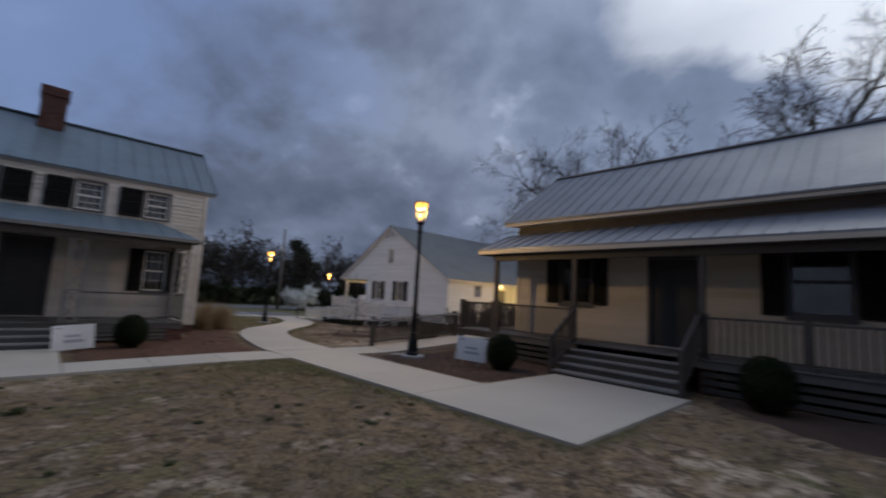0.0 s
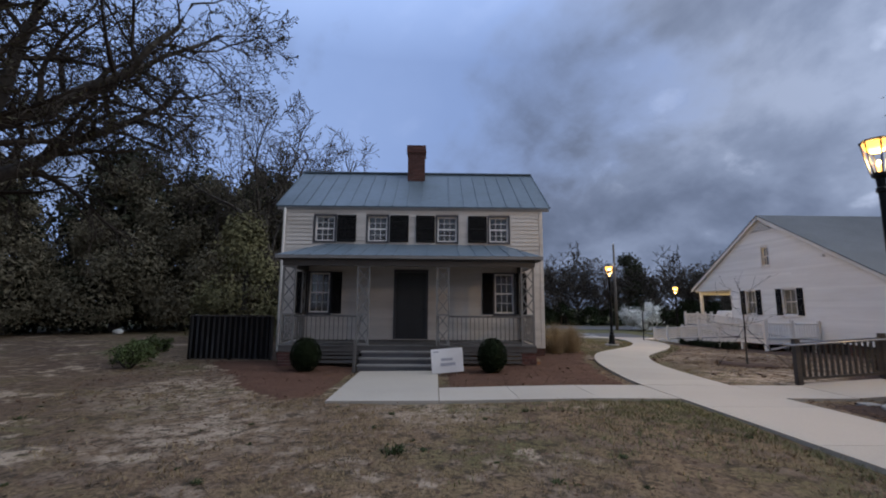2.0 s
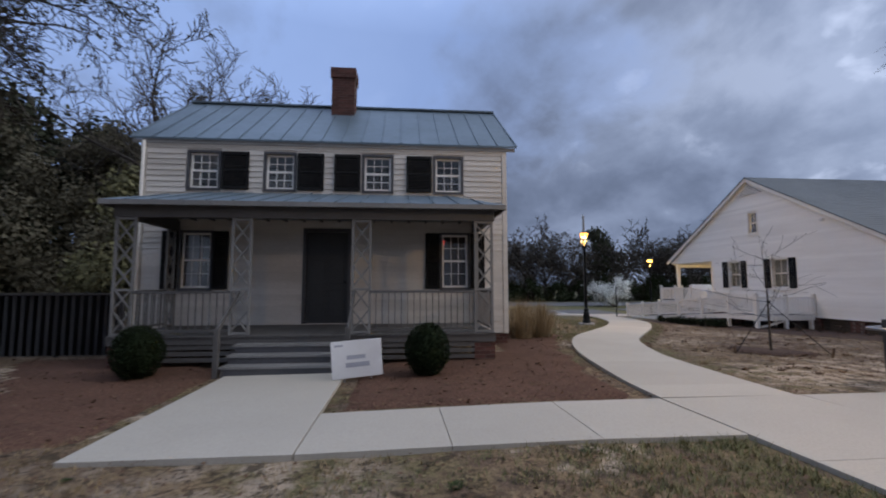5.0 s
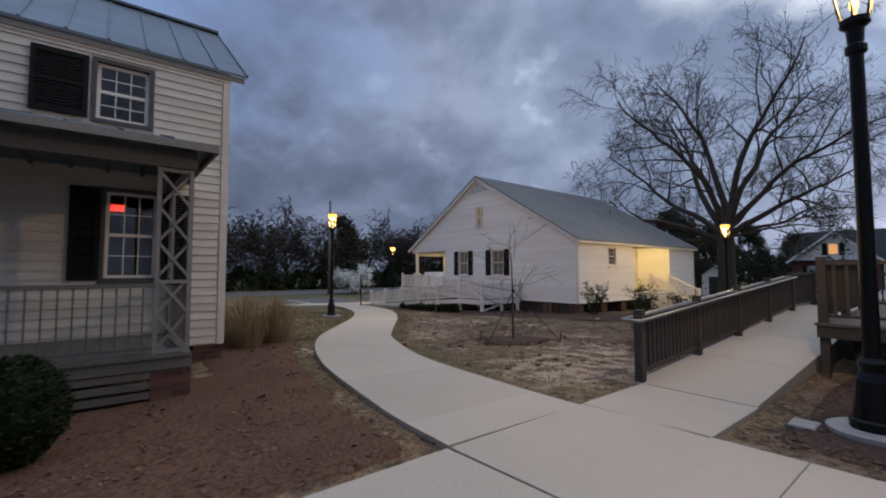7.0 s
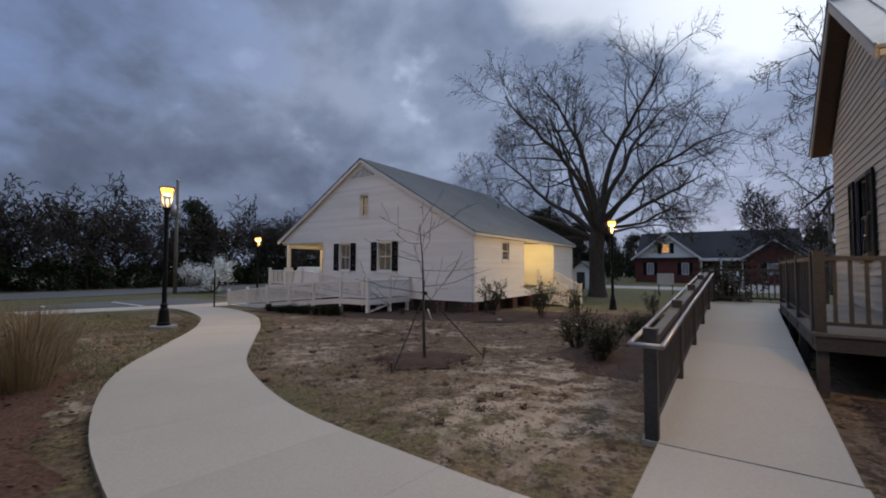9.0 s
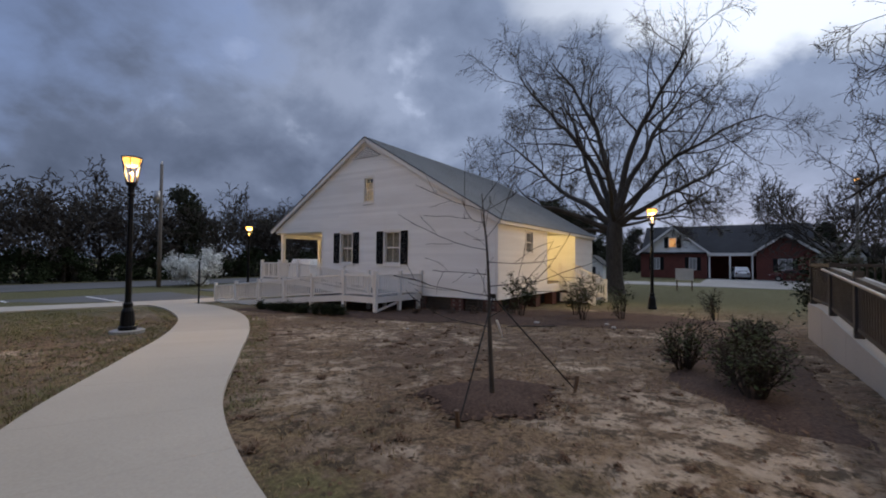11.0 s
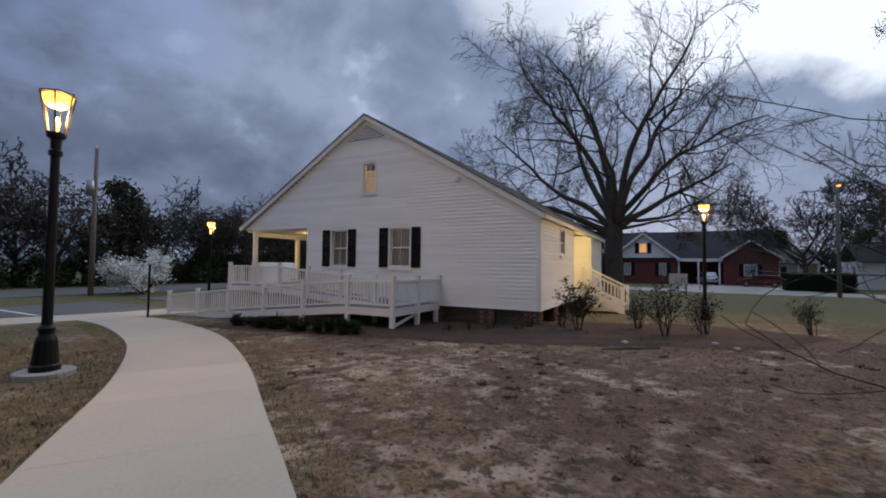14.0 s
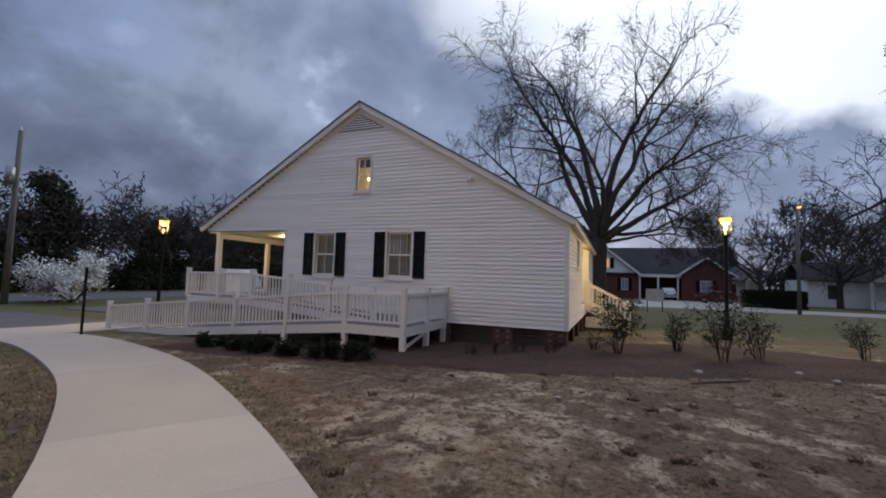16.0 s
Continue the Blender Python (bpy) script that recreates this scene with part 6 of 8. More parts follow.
for x, y, rz, s in ((62, 3.5, 0, 1.15), (70, -6, 130, 1.25), (60, -13, 250, 1.2), (78, -14, 20, 1.3)):
    plant_tree(street_tree, x, y, "bare street tree with a rounded crown", "trees along the far street", rz, s)


def evergreen_meshes(seed, h, r, n, size, mat="leaf_dark", shape=0.6, skirt=0.08):
    """A leafy crown of many small clumps round a stem, uneven in outline."""
    rng = random.Random(seed)
    g = Growth(seed)
    g.tube([Vector((0, 0, -0.2)), Vector((0.05, 0, h * 0.5)), Vector((0, 0.05, h * 0.9))], [r * 0.07, r * 0.05, 0.02], 6, g.limbs)
    pts, outs = [], []
    lobes = []
    for i in range(40):
        t = rng.uniform(skirt, 1)
        wide = r * (math.sin(math.pi * min(1, t * shape + (1 - shape) * 0.5 + 0.12)) ** 0.6) * (1 - 0.55 * t ** 2)
        a = rng.uniform(0, 6.283)
        lobes.append((Vector((math.cos(a) * wide * 0.75, math.sin(a) * wide * 0.75, t * h)), r * rng.uniform(0.22, 0.42)))
    for i in range(n):
        c, q = lobes[i % len(lobes)]
        d = Vector((rng.gauss(0, 1), rng.gauss(0, 1), rng.gauss(0, 0.8)))
        d = d.normalized() * q * rng.random() ** 0.4
        p = c + d
        if p.z > 0.05:
            pts.append(p)
            outs.append(d + Vector((p.x, p.y, 0)) * 0.15 + Vector((0, 0, q * 0.35)))
    return raw_mesh("trunk", *g.limbs, M["bark"], True), raw_mesh("crown", *leaf_sprays(pts, outs, size, rng), M[mat]), None


brown_wood = evergreen_meshes(44, 9.0, 3.6, 14000, 0.16, "leaf_west")
ever = [evergreen_meshes(40 + i, 9.5, 3.6, 8000, 0.28) for i in range(2)]
wood = [bare_tree_meshes(50 + i, 3.2, 0.25, (8, 6, 5, 3), 0.16, 1.0, 0, "twig_far", (0, 0), "twig_far", 0.028, (25, 68), 1.7, True) for i in range(3)]
rng = random.Random(77)
# the wood beyond the road, north
for i in range(60):
    x = -26 + (i % 30) * 4.4 + rng.uniform(-1.5, 1.5)
    y = 60.5 + 4.5 * (i // 30) + rng.uniform(-1.0, 3) + (0.12 * max(0, x - 40))
    if i % 11 == 1:
        plant_tree(ever[i % 2], x, y - 1.0, "dark evergreen at the edge of the wood", "trees of the far wood", rng.uniform(0, 360), rng.uniform(0.75, 1.0))
    else:
        plant_tree(wood[i % 3], x, y, "bare brown woodland tree", "trees of the far wood", rng.uniform(0, 360), rng.uniform(0.85, 1.2))
brush = evergreen_meshes(46, 3.0, 2.6, 3500, 0.22, "leaf_shrub")
for i in range(26):
    x = -20 + i * 3.4 + rng.uniform(-0.8, 0.8)
    plant_tree(brush, x, 59.6 + 0.12 * max(0, x - 40) + rng.uniform(-0.4, 0.6), "low dark brush at the foot of the wood", "brush along the far wood", rng.uniform(0, 360), rng.uniform(0.75, 1.2), category="brush")
# the dark wood to the west
for i in range(14):
    t = i / 13
    x, y = -34 + 24 * t + rng.uniform(-1, 1), 20 + 15 * t + rng.uniform(-1, 1.5)
    plant_tree(brown_wood, x + 1.0, y - 1.2, "tall grey-olive tangled tree by the west lawn", "trees of the west wood", rng.uniform(0, 360), rng.uniform(0.7, 1.15))
    if i % 2:
        plant_tree(ever[i % 2], x, y + 1.5, "tall dark evergreen by the west lawn", "trees of the west wood", rng.uniform(0, 360), rng.uniform(0.95, 1.25))
    plant_tree(wood[i % 3], x - 3, y + 3, "bare brown woodland tree", "trees of the west wood", rng.uniform(0, 360), rng.uniform(1.0, 1.3))
plant_tree(evergreen_meshes(91, 5.8, 2.3, 7000, 0.16, "bud"), -9.0, 23.5, "small mottled tree in early leaf beside the farmhouse", category="tree")
plant_tree(evergreen_meshes(92, 4.6, 2.0, 5000, 0.16, "bud"), -6.4, 24.5, "small mottled tree in early leaf behind the fence", category="tree")
# evergreens and trees to the east, round the brick house
for x, y, s in ((47, 26, 0.75), (51, 29, 0.9), (45, 31, 0.7), (58, 27, 0.8), (66, 26, 0.8), (88, 20, 0.85), (92, 10, 0.8), (95, 0, 0.9), (88, -9, 0.8), (98, 28, 0.9), (74, -20, 0.9), (84, -24, 0.9)):
    plant_tree(ever[int(x) % 2], x, y, "dark evergreen near the brick house", "trees of the east gardens", x * 37, s)
for x, y, s in ((84, 24, 1.0), (90, 15, 1.0), (96, 6, 1.0), (90, -4, 1.0), (70, 32, 1.0), (80, 36, 1.1), (62, 40, 1.0), (86, -18, 1.0), (100, -12, 1.2)):
    plant_tree(wood[int(x) % 3], x, y, "bare brown tree near the brick house", "trees of the east gardens", x * 53, s)


def undergrowth():
    r = random.Random(5)
    pts = []
    for i in range(110000):
        x = r.uniform(-40, 120)
        h = 5.6 + 2.2 * noise.noise((x * 0.15, 0, 0)) + 1.2 * noise.noise((x * 0.6, 3, 0))
        pts.append(Vector((x, 61 + 0.12 * max(0, x - 40) + r.gauss(0, 1.2), FAR_Z + 1.35 * h * r.random() ** 1.05)))
    V, F = leaf_sprays(pts, [Vector((r.gauss(0, 0.5), -1, 0.6))] * len(pts), 0.25, r)
    ob = new("undergrowth", raw_mesh("undergrowth", V, F, M["thicket"]))
    tagged(ob, "dark tangled undergrowth along the wood edge", "undergrowth", "", "stuff")
    pts = []
    for i in range(26000):
        t = r.random()
        x, y = -40 + 32 * t, 17.5 + 20 * t
        h = 4.0 + 2.0 * noise.noise((x * 0.2, 1, 0))
        pts.append(Vector((x + r.gauss(0, 0.8), y + r.gauss(0, 0.8), h * r.random() ** 0.8)))
    V, F = leaf_sprays(pts, [Vector((0.5, -0.7, 0.5))] * len(pts), 0.26, r)
    ob = new("undergrowth", raw_mesh("undergrowth", V, F, M["leaf_dark"]))
    tagged(ob, "dark dense shrubbery along the west lawn", "undergrowth", "", "stuff")
    pts = []
    for i in range(9000):
        y = r.uniform(-40, 45)
        h = 3.2 + 1.5 * noise.noise((y * 0.15, 4, 0))
        pts.append(Vector((104 + r.gauss(0, 1.2), y, FAR_Z + h * 1.6 * r.random() ** 0.8)))
    V, F = leaf_sprays(pts, [Vector((-1, 0, 0.6))] * len(pts), 0.8, r)
    ob = new("undergrowth", raw_mesh("undergrowth", V, F, M["leaf_dark"]))
    tagged(ob, "dark far hedge behind the houses", "undergrowth", "", "stuff")


undergrowth()


def boxwood(x, y, h, r, label):
    t = thing("boxwood", (x, y, ground_z(x, y)), label, "shrub", "clipped boxwoods")
    rg = random.Random(int(x * 10 + y * 7))
    pts, core = [], bmesh.new()
    bmesh.ops.create_icosphere(core, subdivisions=2, radius=1)
    for v in core.verts:
        v.co = Vector((v.co.x * r * 0.86, v.co.y * r * 0.86, h * 0.5 + v.co.z * h * 0.46))
    ob = raw_part("inner_bush", mesh_of("inner_bush", core, M["leaf_box"]), t)
    for i in range(8000):
        d = Vector((rg.gauss(0, 1), rg.gauss(0, 1), rg.gauss(0, 1))).normalized()
        k = 1 + 0.07 * noise.noise((d.x * 3 + x, d.y * 3, d.z * 3)) + rg.gauss(0, 0.025)
        z = h * 0.5 + d.z * h * 0.5 * k
        if z > 0.01:
            pts.append(Vector((d.x * r * k, d.y * r * k, z)))
    raw_part("foliage", raw_mesh("foliage", *quads(pts, 0.032, rg), M["leaf_box"]), t, "", "stuff")


boxwood(-2.75, 13.05, 0.82, 0.36, "clipped dark green boxwood by the porch steps")
boxwood(1.86, 12.62, 0.80, 0.34, "clipped dark green boxwood beside the sign")
boxwood(8.45, 6.20, 0.82, 0.36, "clipped dark green boxwood before the cottage deck")
boxwood(9.45, 1.15, 0.95, 0.42, "clipped dark green boxwood by the cottage steps")


def loose_shrub(x, y, h, r, n, mat, label, leaf_size=0.07, stems=9, category="shrub", group="loose shrubs"):
    t = thing("shrub", (x, y, ground_z(x, y)), label, category, group)
    g = Growth(int(x * 31 + y * 17))
    spec = [dict(seg=4, wob=0.10, lift=0.05, taper=0.6, sides=4, kids=5, tip=0.004, twig_from=9, **{"from": 0.25}),
            dict(seg=3, wob=0.18, lift=0.03, taper=0.6, sides=3, kids=4, angle=(20, 55), ratio=0.45, girth=0.6, tip=0.003, twig_from=9, **{"from": 0.2}),
            dict(seg=3, wob=0.2, lift=0.0, taper=0.5, sides=3, kids=0, angle=(20, 60), ratio=0.5, girth=0.6, tip=0.003, twig_from=9)]
    for i in range(stems):
        a = g.r.uniform(0, 6.283)
        out = g.r.uniform(0.1, 1) * r / h
        g.branch(Vector((math.cos(a) * 0.06, math.sin(a) * 0.06, -0.05)), Vector((math.cos(a) * out, math.sin(a) * out, 1)), h * g.r.uniform(0.6, 0.95), 0.013, 0, spec)
    raw_part("woody_stem", raw_mesh("woody_stem", *g.limbs, M["twig"]), t, "", "stuff")
    pts = [g.r.choice(g.tips) + Vector((g.r.gauss(0, 0.03), g.r.gauss(0, 0.03), g.r.gauss(0, 0.03))) for i in range(n)]
    raw_part("foliage", raw_mesh("foliage", *quads(pts, leaf_size, g.r), M[mat]), t, "", "stuff")


for x, y, h, r, n in ((18.15, 17.85, 1.25, 0.46, 1700), (19.5, 16.5, 0.95, 0.30, 420), (17.95, 15.82, 1.20, 0.32, 850), (18.95, 14.95, 1.05, 0.28, 480), (20.2, 12.6, 0.9, 0.26, 220)):
    loose_shrub(x, y, h, r, n, "leaf", "loose leafy shrub in the mulch by the white house", 0.065)
for x, y, h, r in ((10.8, 12.0, 0.60, 0.45), (11.4, 12.1, 0.62, 0.42), (12.0, 12.75, 0.66, 0.42), (13.7, 12.0, 0.58, 0.42), (14.9, 11.9, 0.58, 0.42)):
    loose_shrub(x, y, h, r, 800, "leaf", "low twiggy shrub beside the ramp railing", 0.040, 20)
loose_shrub(17.9, 10.35, 1.75, 0.5, 2600, "leaf_shrub", "tall dark evergreen shrub at the ramp end", 0.08, 14)
for x, y in ((14.3, 26.5), (14.25, 25.7), (14.2, 24.9), (14.15, 24.1), (14.2, 23.3), (14.25, 22.6)):
    loose_shrub(x + 0.35, y, 0.36, 0.55, 2200, "leaf_box", "low clipped shrub along the ramp", 0.05, 12, group="low shrubs along the ramp")
for x, y, h in ((-7.55, 13.7, 0.60), (-8.05, 14.6, 0.6), (-8.6, 15.8, 0.55), (-9.3, 17.6, 0.5)):
    loose_shrub(x, y, h, 0.62, 2600, "leaf_bright", "low green shrub on the west lawn", 0.06, 16, group="low shrubs on the west lawn")
for i in range(7):
    loose_shrub(16.3 + 0.5 * i + rng.uniform(-0.2, 0.2), 20.8 - 0.35 * i + rng.uniform(-0.8, 0.8), 0.35, 0.18, 60, "litter", "small dormant plant with brown leaves", 0.05, 5, group="dormant plants by the white house")


def blossom_tree(x, y, w, h):
    t = thing("blossom_tree", (x, y, FAR_Z), "low spreading tree covered in white blossom", "tree")
    g = Growth(61)
    for i in range(6):
        a = i * 1.05
        g.branch(Vector((0, 0, -0.1)), Vector((math.cos(a), math.sin(a), 0.8)), w * 0.42, 0.07, 0,
                 [dict(seg=5, wob=0.12, lift=0.04, taper=0.7, sides=5, kids=7, twig_from=9, **{"from": 0.3}), dict(seg=4, wob=0.15, lift=0.08, taper=0.7, sides=3, kids=5, angle=(25, 60), ratio=0.5, girth=0.5, twig_from=9, **{"from": 0.2}), dict(seg=3, wob=0.2, lift=0.05, taper=0.7, sides=3, kids=0, angle=(20, 60), ratio=0.5, girth=0.5, twig_from=9)])
    raw_part("trunk", raw_mesh("trunk", *g.limbs, M["bark"]), t)
    pts = []
    for i in range(9000):
        c = g.r.choice(g.tips)
        pts.append(c + Vector((g.r.gauss(0, 0.16), g.r.gauss(0, 0.16), g.r.gauss(0.05, 0.16))))
    raw_part("blossom", raw_mesh("blossom", *quads(pts, 0.13, g.r), M["blossom"]), t, "white blossom", "stuff")


blossom_tree(21.9, 46.0, 5.0, 2.7)


def sapling(x, y):
    z = ground_z(x, y)
    t = thing("sapling", (x, y, z), "thin bare sapling tied to stakes", "tree")
    g = Growth(8)
    spec = [dict(seg=8, wob=0.03, lift=0.05, taper=0.8, sides=8, kids=15, twig_from=9, **{"from": 0.34}),
            dict(seg=5, wob=0.10, lift=0.06, taper=0.7, sides=4, kids=3, angle=(60, 95), ratio=0.46, girth=0.30, tip=0.004, twig_from=9, **{"from": 0.3}),
            dict(seg=4, wob=0.14, lift=0.05, taper=0.6, sides=3, kids=0, angle=(25, 55), ratio=0.5, girth=0.6, tip=0.003, twig_from=9)]
    g.branch(Vector((0, 0, -0.05)), Vector((0.02, 0, 1)), 2.25, 0.030, 0, spec)
    raw_part("trunk", raw_mesh("trunk", *g.limbs, M["bark"], True), t)
    for a in (-0.75, -2.97):
        bm = bmesh.new()
        tube(bm, [(0, 0, 1.05), (0.95 * math.cos(a), 0.95 * math.sin(a), 0.03)], [0.008, 0.008], 5)
        ob = raw_part("guy_rope", mesh_of("guy_rope", bm, M["rubber"]), t, "dark guy rope")
        bm = bmesh.new()
        tube(bm, [(0.95 * math.cos(a), 0.95 * math.sin(a), -0.1), (1.0 * math.cos(a), 1.0 * math.sin(a), 0.16)], [0.022, 0.022], 6)
        raw_part("stake", mesh_of("stake", bm, M["brown_wood"]), t)
    bm = bmesh.new()
    tube(bm, [(0, 0, 1.03), (0.005, 0, 1.08)], [0.034, 0.034], 10)
    raw_part("tie", mesh_of("tie", bm, M["rubber"]), t, "dark tie round the stem")
    bm = bmesh.new()
    tube(bm, [(0.03, -0.03, 0.80), (0.06, -0.05, 0.72), (0.10, -0.06, 0.62)], [0.012, 0.014, 0.006], 5)
    raw_part("tag", mesh_of("tag", bm, M["white_plain"]), t, "white tape end hanging from the stem")


sapling(9.3, 14.3)


def grass_clump(x, y, h, n):
    t = thing("ornamental_grass", (x, y, ground_z(x, y)), "tall dry straw-coloured ornamental grass clump", "grass", "ornamental grass clumps")
    r = random.Random(int(x * 100))
    V, F = [], []
    for i in range(n):
        a, o = r.uniform(0, 6.283), r.random() ** 0.6
        lean = r.uniform(0.05, 1.15) * o
        b = Vector((math.cos(a) * 0.28 * o, math.sin(a) * 0.28 * o, -0.02))
        d = Vector((math.cos(a), math.sin(a), 0))
        L = h * r.uniform(0.35, 1.08) ** 0.8
        p1 = b + d * lean * L * 0.4 + Vector((0, 0, L * 0.6))
        p2 = b + d * lean * L * 1.0 + Vector((0, 0, L * (1.0 - 0.35 * lean)))
        w = Vector((-d.y, d.x, 0)) * 0.0036
        k = len(V)
        V += [tuple(b - w), tuple(b + w), tuple(p1 + w), tuple(p1 - w), tuple(p2)]
        F += [(k, k + 1, k + 2, k + 3), (k + 3, k + 2, k + 4)]
    raw_part("blades", raw_mesh("blades", V, F, M["straw"]), t, "", "stuff")


for x, y, h in ((4.55, 16.75, 0.95), (5.15, 17.0, 1.05), (4.75, 17.7, 1.15), (5.45, 18.0, 1.1), (5.0, 18.7, 1.15), (5.8, 19.0, 1.05), (4.3, 18.4, 1.1), (5.5, 20.0, 1.05)):
    grass_clump(x, y, h, 520)


# ---------------------------------------------------------------- small things
def yard_sign(x, y, z, rz, rx, label):
    t = thing("yard_sign", (x, y, z), label, "sign", "yard signs", "", rz)
    m = WORLD[t] @ pose(0, 0, 0, 0, rx, 0)
    part("board", new_box(-0.38, 0.38, -0.008, 0.008, 0.14, 0.70, m=m), M["sign_white"], t, bevel=0.003)
    for x0 in (-0.2, 0.2):
        part("stake", new_box(x0 - 0.012, x0 + 0.012, 0.009, 0.03, -0.1, 0.5, m=m), M["steel"], t)
    for k, (a, b, za, zb) in enumerate(((-0.15, 0.13, 0.42, 0.48), (-0.17, 0.19, 0.30, 0.37), (-0.33, -0.20, 0.62, 0.65))):
        part("lettering", new_box(a, b, -0.011, -0.0085, za, zb, m=m), M["sign_ink"], t, "faint grey lettering")


yard_sign(0.80, 12.45, ground_z(1, 12.6) - 0.09, 8, -4, "white printed yard sign leaning by the porch steps")
yard_sign(8.02, 6.85, ground_z(8.0, 6.8), -52, 5, "white printed yard sign before the cottage deck")


def exit_sign():
    t = thing("exit_sign", (2.55, 18.36, 2.7), "small red glowing sign inside the farmhouse window", "sign")
    part("housing", new_box(2.38, 2.68, 18.355, 18.395, 2.66, 2.82), M["white_plain"], t)
    for i in range(4):
        part("lettering", new_box(2.395 + 0.07 * i, 2.45 + 0.07 * i, 18.345, 18.354, 2.68, 2.80), M["red_led"], t, "red lit lettering")


exit_sign()


def utility_fence():
    t = thing("screen_fence", (-5.7, 15.4, 0), "dark corrugated screen fence beside the farmhouse", "fence")
    x0, x1, y, z1 = -7.0, -4.55, 15.45, 1.28
    bm = bmesh.new()
    n = 60
    top = []
    for i in range(n + 1):
        x = x0 + (x1 - x0) * i / n
        yy = y + 0.022 * (1 if (i // 2) % 2 else -1)
        top.append((bm.verts.new((x, yy, 0.02)), bm.verts.new((x, yy, z1))))
    for a, b in zip(top, top[1:]):
        bm.faces.new((a[0], b[0], b[1], a[1]))
    bmesh.ops.solidify(bm, geom=bm.faces[:], thickness=0.012)
    part("panel", bm, M["grey_trim"], t)
    for x in (x0, (x0 + x1) / 2, x1):
        part("post", new_box(x - 0.045, x + 0.045, y + 0.03, y + 0.12, -0.1, z1), M["brown_post"], t)
    part("top_rail", new_box(x0, x1, y - 0.04, y + 0.06, z1, z1 + 0.04), M["brown_post"], t)


utility_fence()


def utility_pole(x, y, h, lamp=False):
    t = thing("utility_pole", (x, y, FAR_Z), "weathered wooden utility pole" + (" with a street light" if lamp else " with a grey transformer"), "utility pole")
    bm = bmesh.new()
    lathe(bm, x, y, [(FAR_Z - 0.2, 0.15), (FAR_Z + h, 0.10)], 10)
    part("pole", bm, M["pole_wood"], t, smooth=True)
    if lamp:
        bm = bmesh.new()
        tube(bm, [(x, y, FAR_Z + h - 0.6), (x - 0.9, y + 0.2, FAR_Z + h - 0.2)], [0.03, 0.03], 6)
        part("arm", bm, M["steel"], t)
        part("lamp_head", new_box(x - 1.3, x - 0.85, y + 0.05, y + 0.35, FAR_Z + h - 0.28, FAR_Z + h - 0.14), M["steel"], t)
        part("lens", new_box(x - 1.25, x - 0.9, y + 0.1, y + 0.3, FAR_Z + h - 0.36, FAR_Z + h - 0.285), M["flame"], t)
    else:
        bm = bmesh.new()
        lathe(bm, x - 0.3, y - 0.1, [(FAR_Z + h - 2.9, 0.2), (FAR_Z + h - 2.0, 0.2)], 10)
        part("transformer", bm, M["steel"], t, "grey drum transformer", True)
        bm = bmesh.new()
        lathe(bm, x, y, [(FAR_Z + h - 0.01, 0.05), (FAR_Z + h + 0.05, 0.07), (FAR_Z + h + 0.12, 0.05), (FAR_Z + h + 0.22, 0.03)], 8)
        part("insulator", bm, M["white_plain"], t, "white pin insulator")


utility_pole(19.2, 46.4, 8.9)
utility_pole(50.0, 4.2, 8.8, True)


def sign_post(x, y, h):
    z = ground_z(x, y)
    t = thing("sign_post", (x, y, z), "thin dark metal sign post seen edge-on", "sign post")
    part("post", new_box(x - 0.025, x + 0.025, y - 0.025, y + 0.025, z - 0.1, z + h), M["black_iron"], t)
    part("plate", new_box(x - 0.012, x + 0.012, y + 0.03, y + 0.045, z + h - 0.4, z + h - 0.05), M["steel"], t)


sign_post(14.65, 31.4, 1.85)


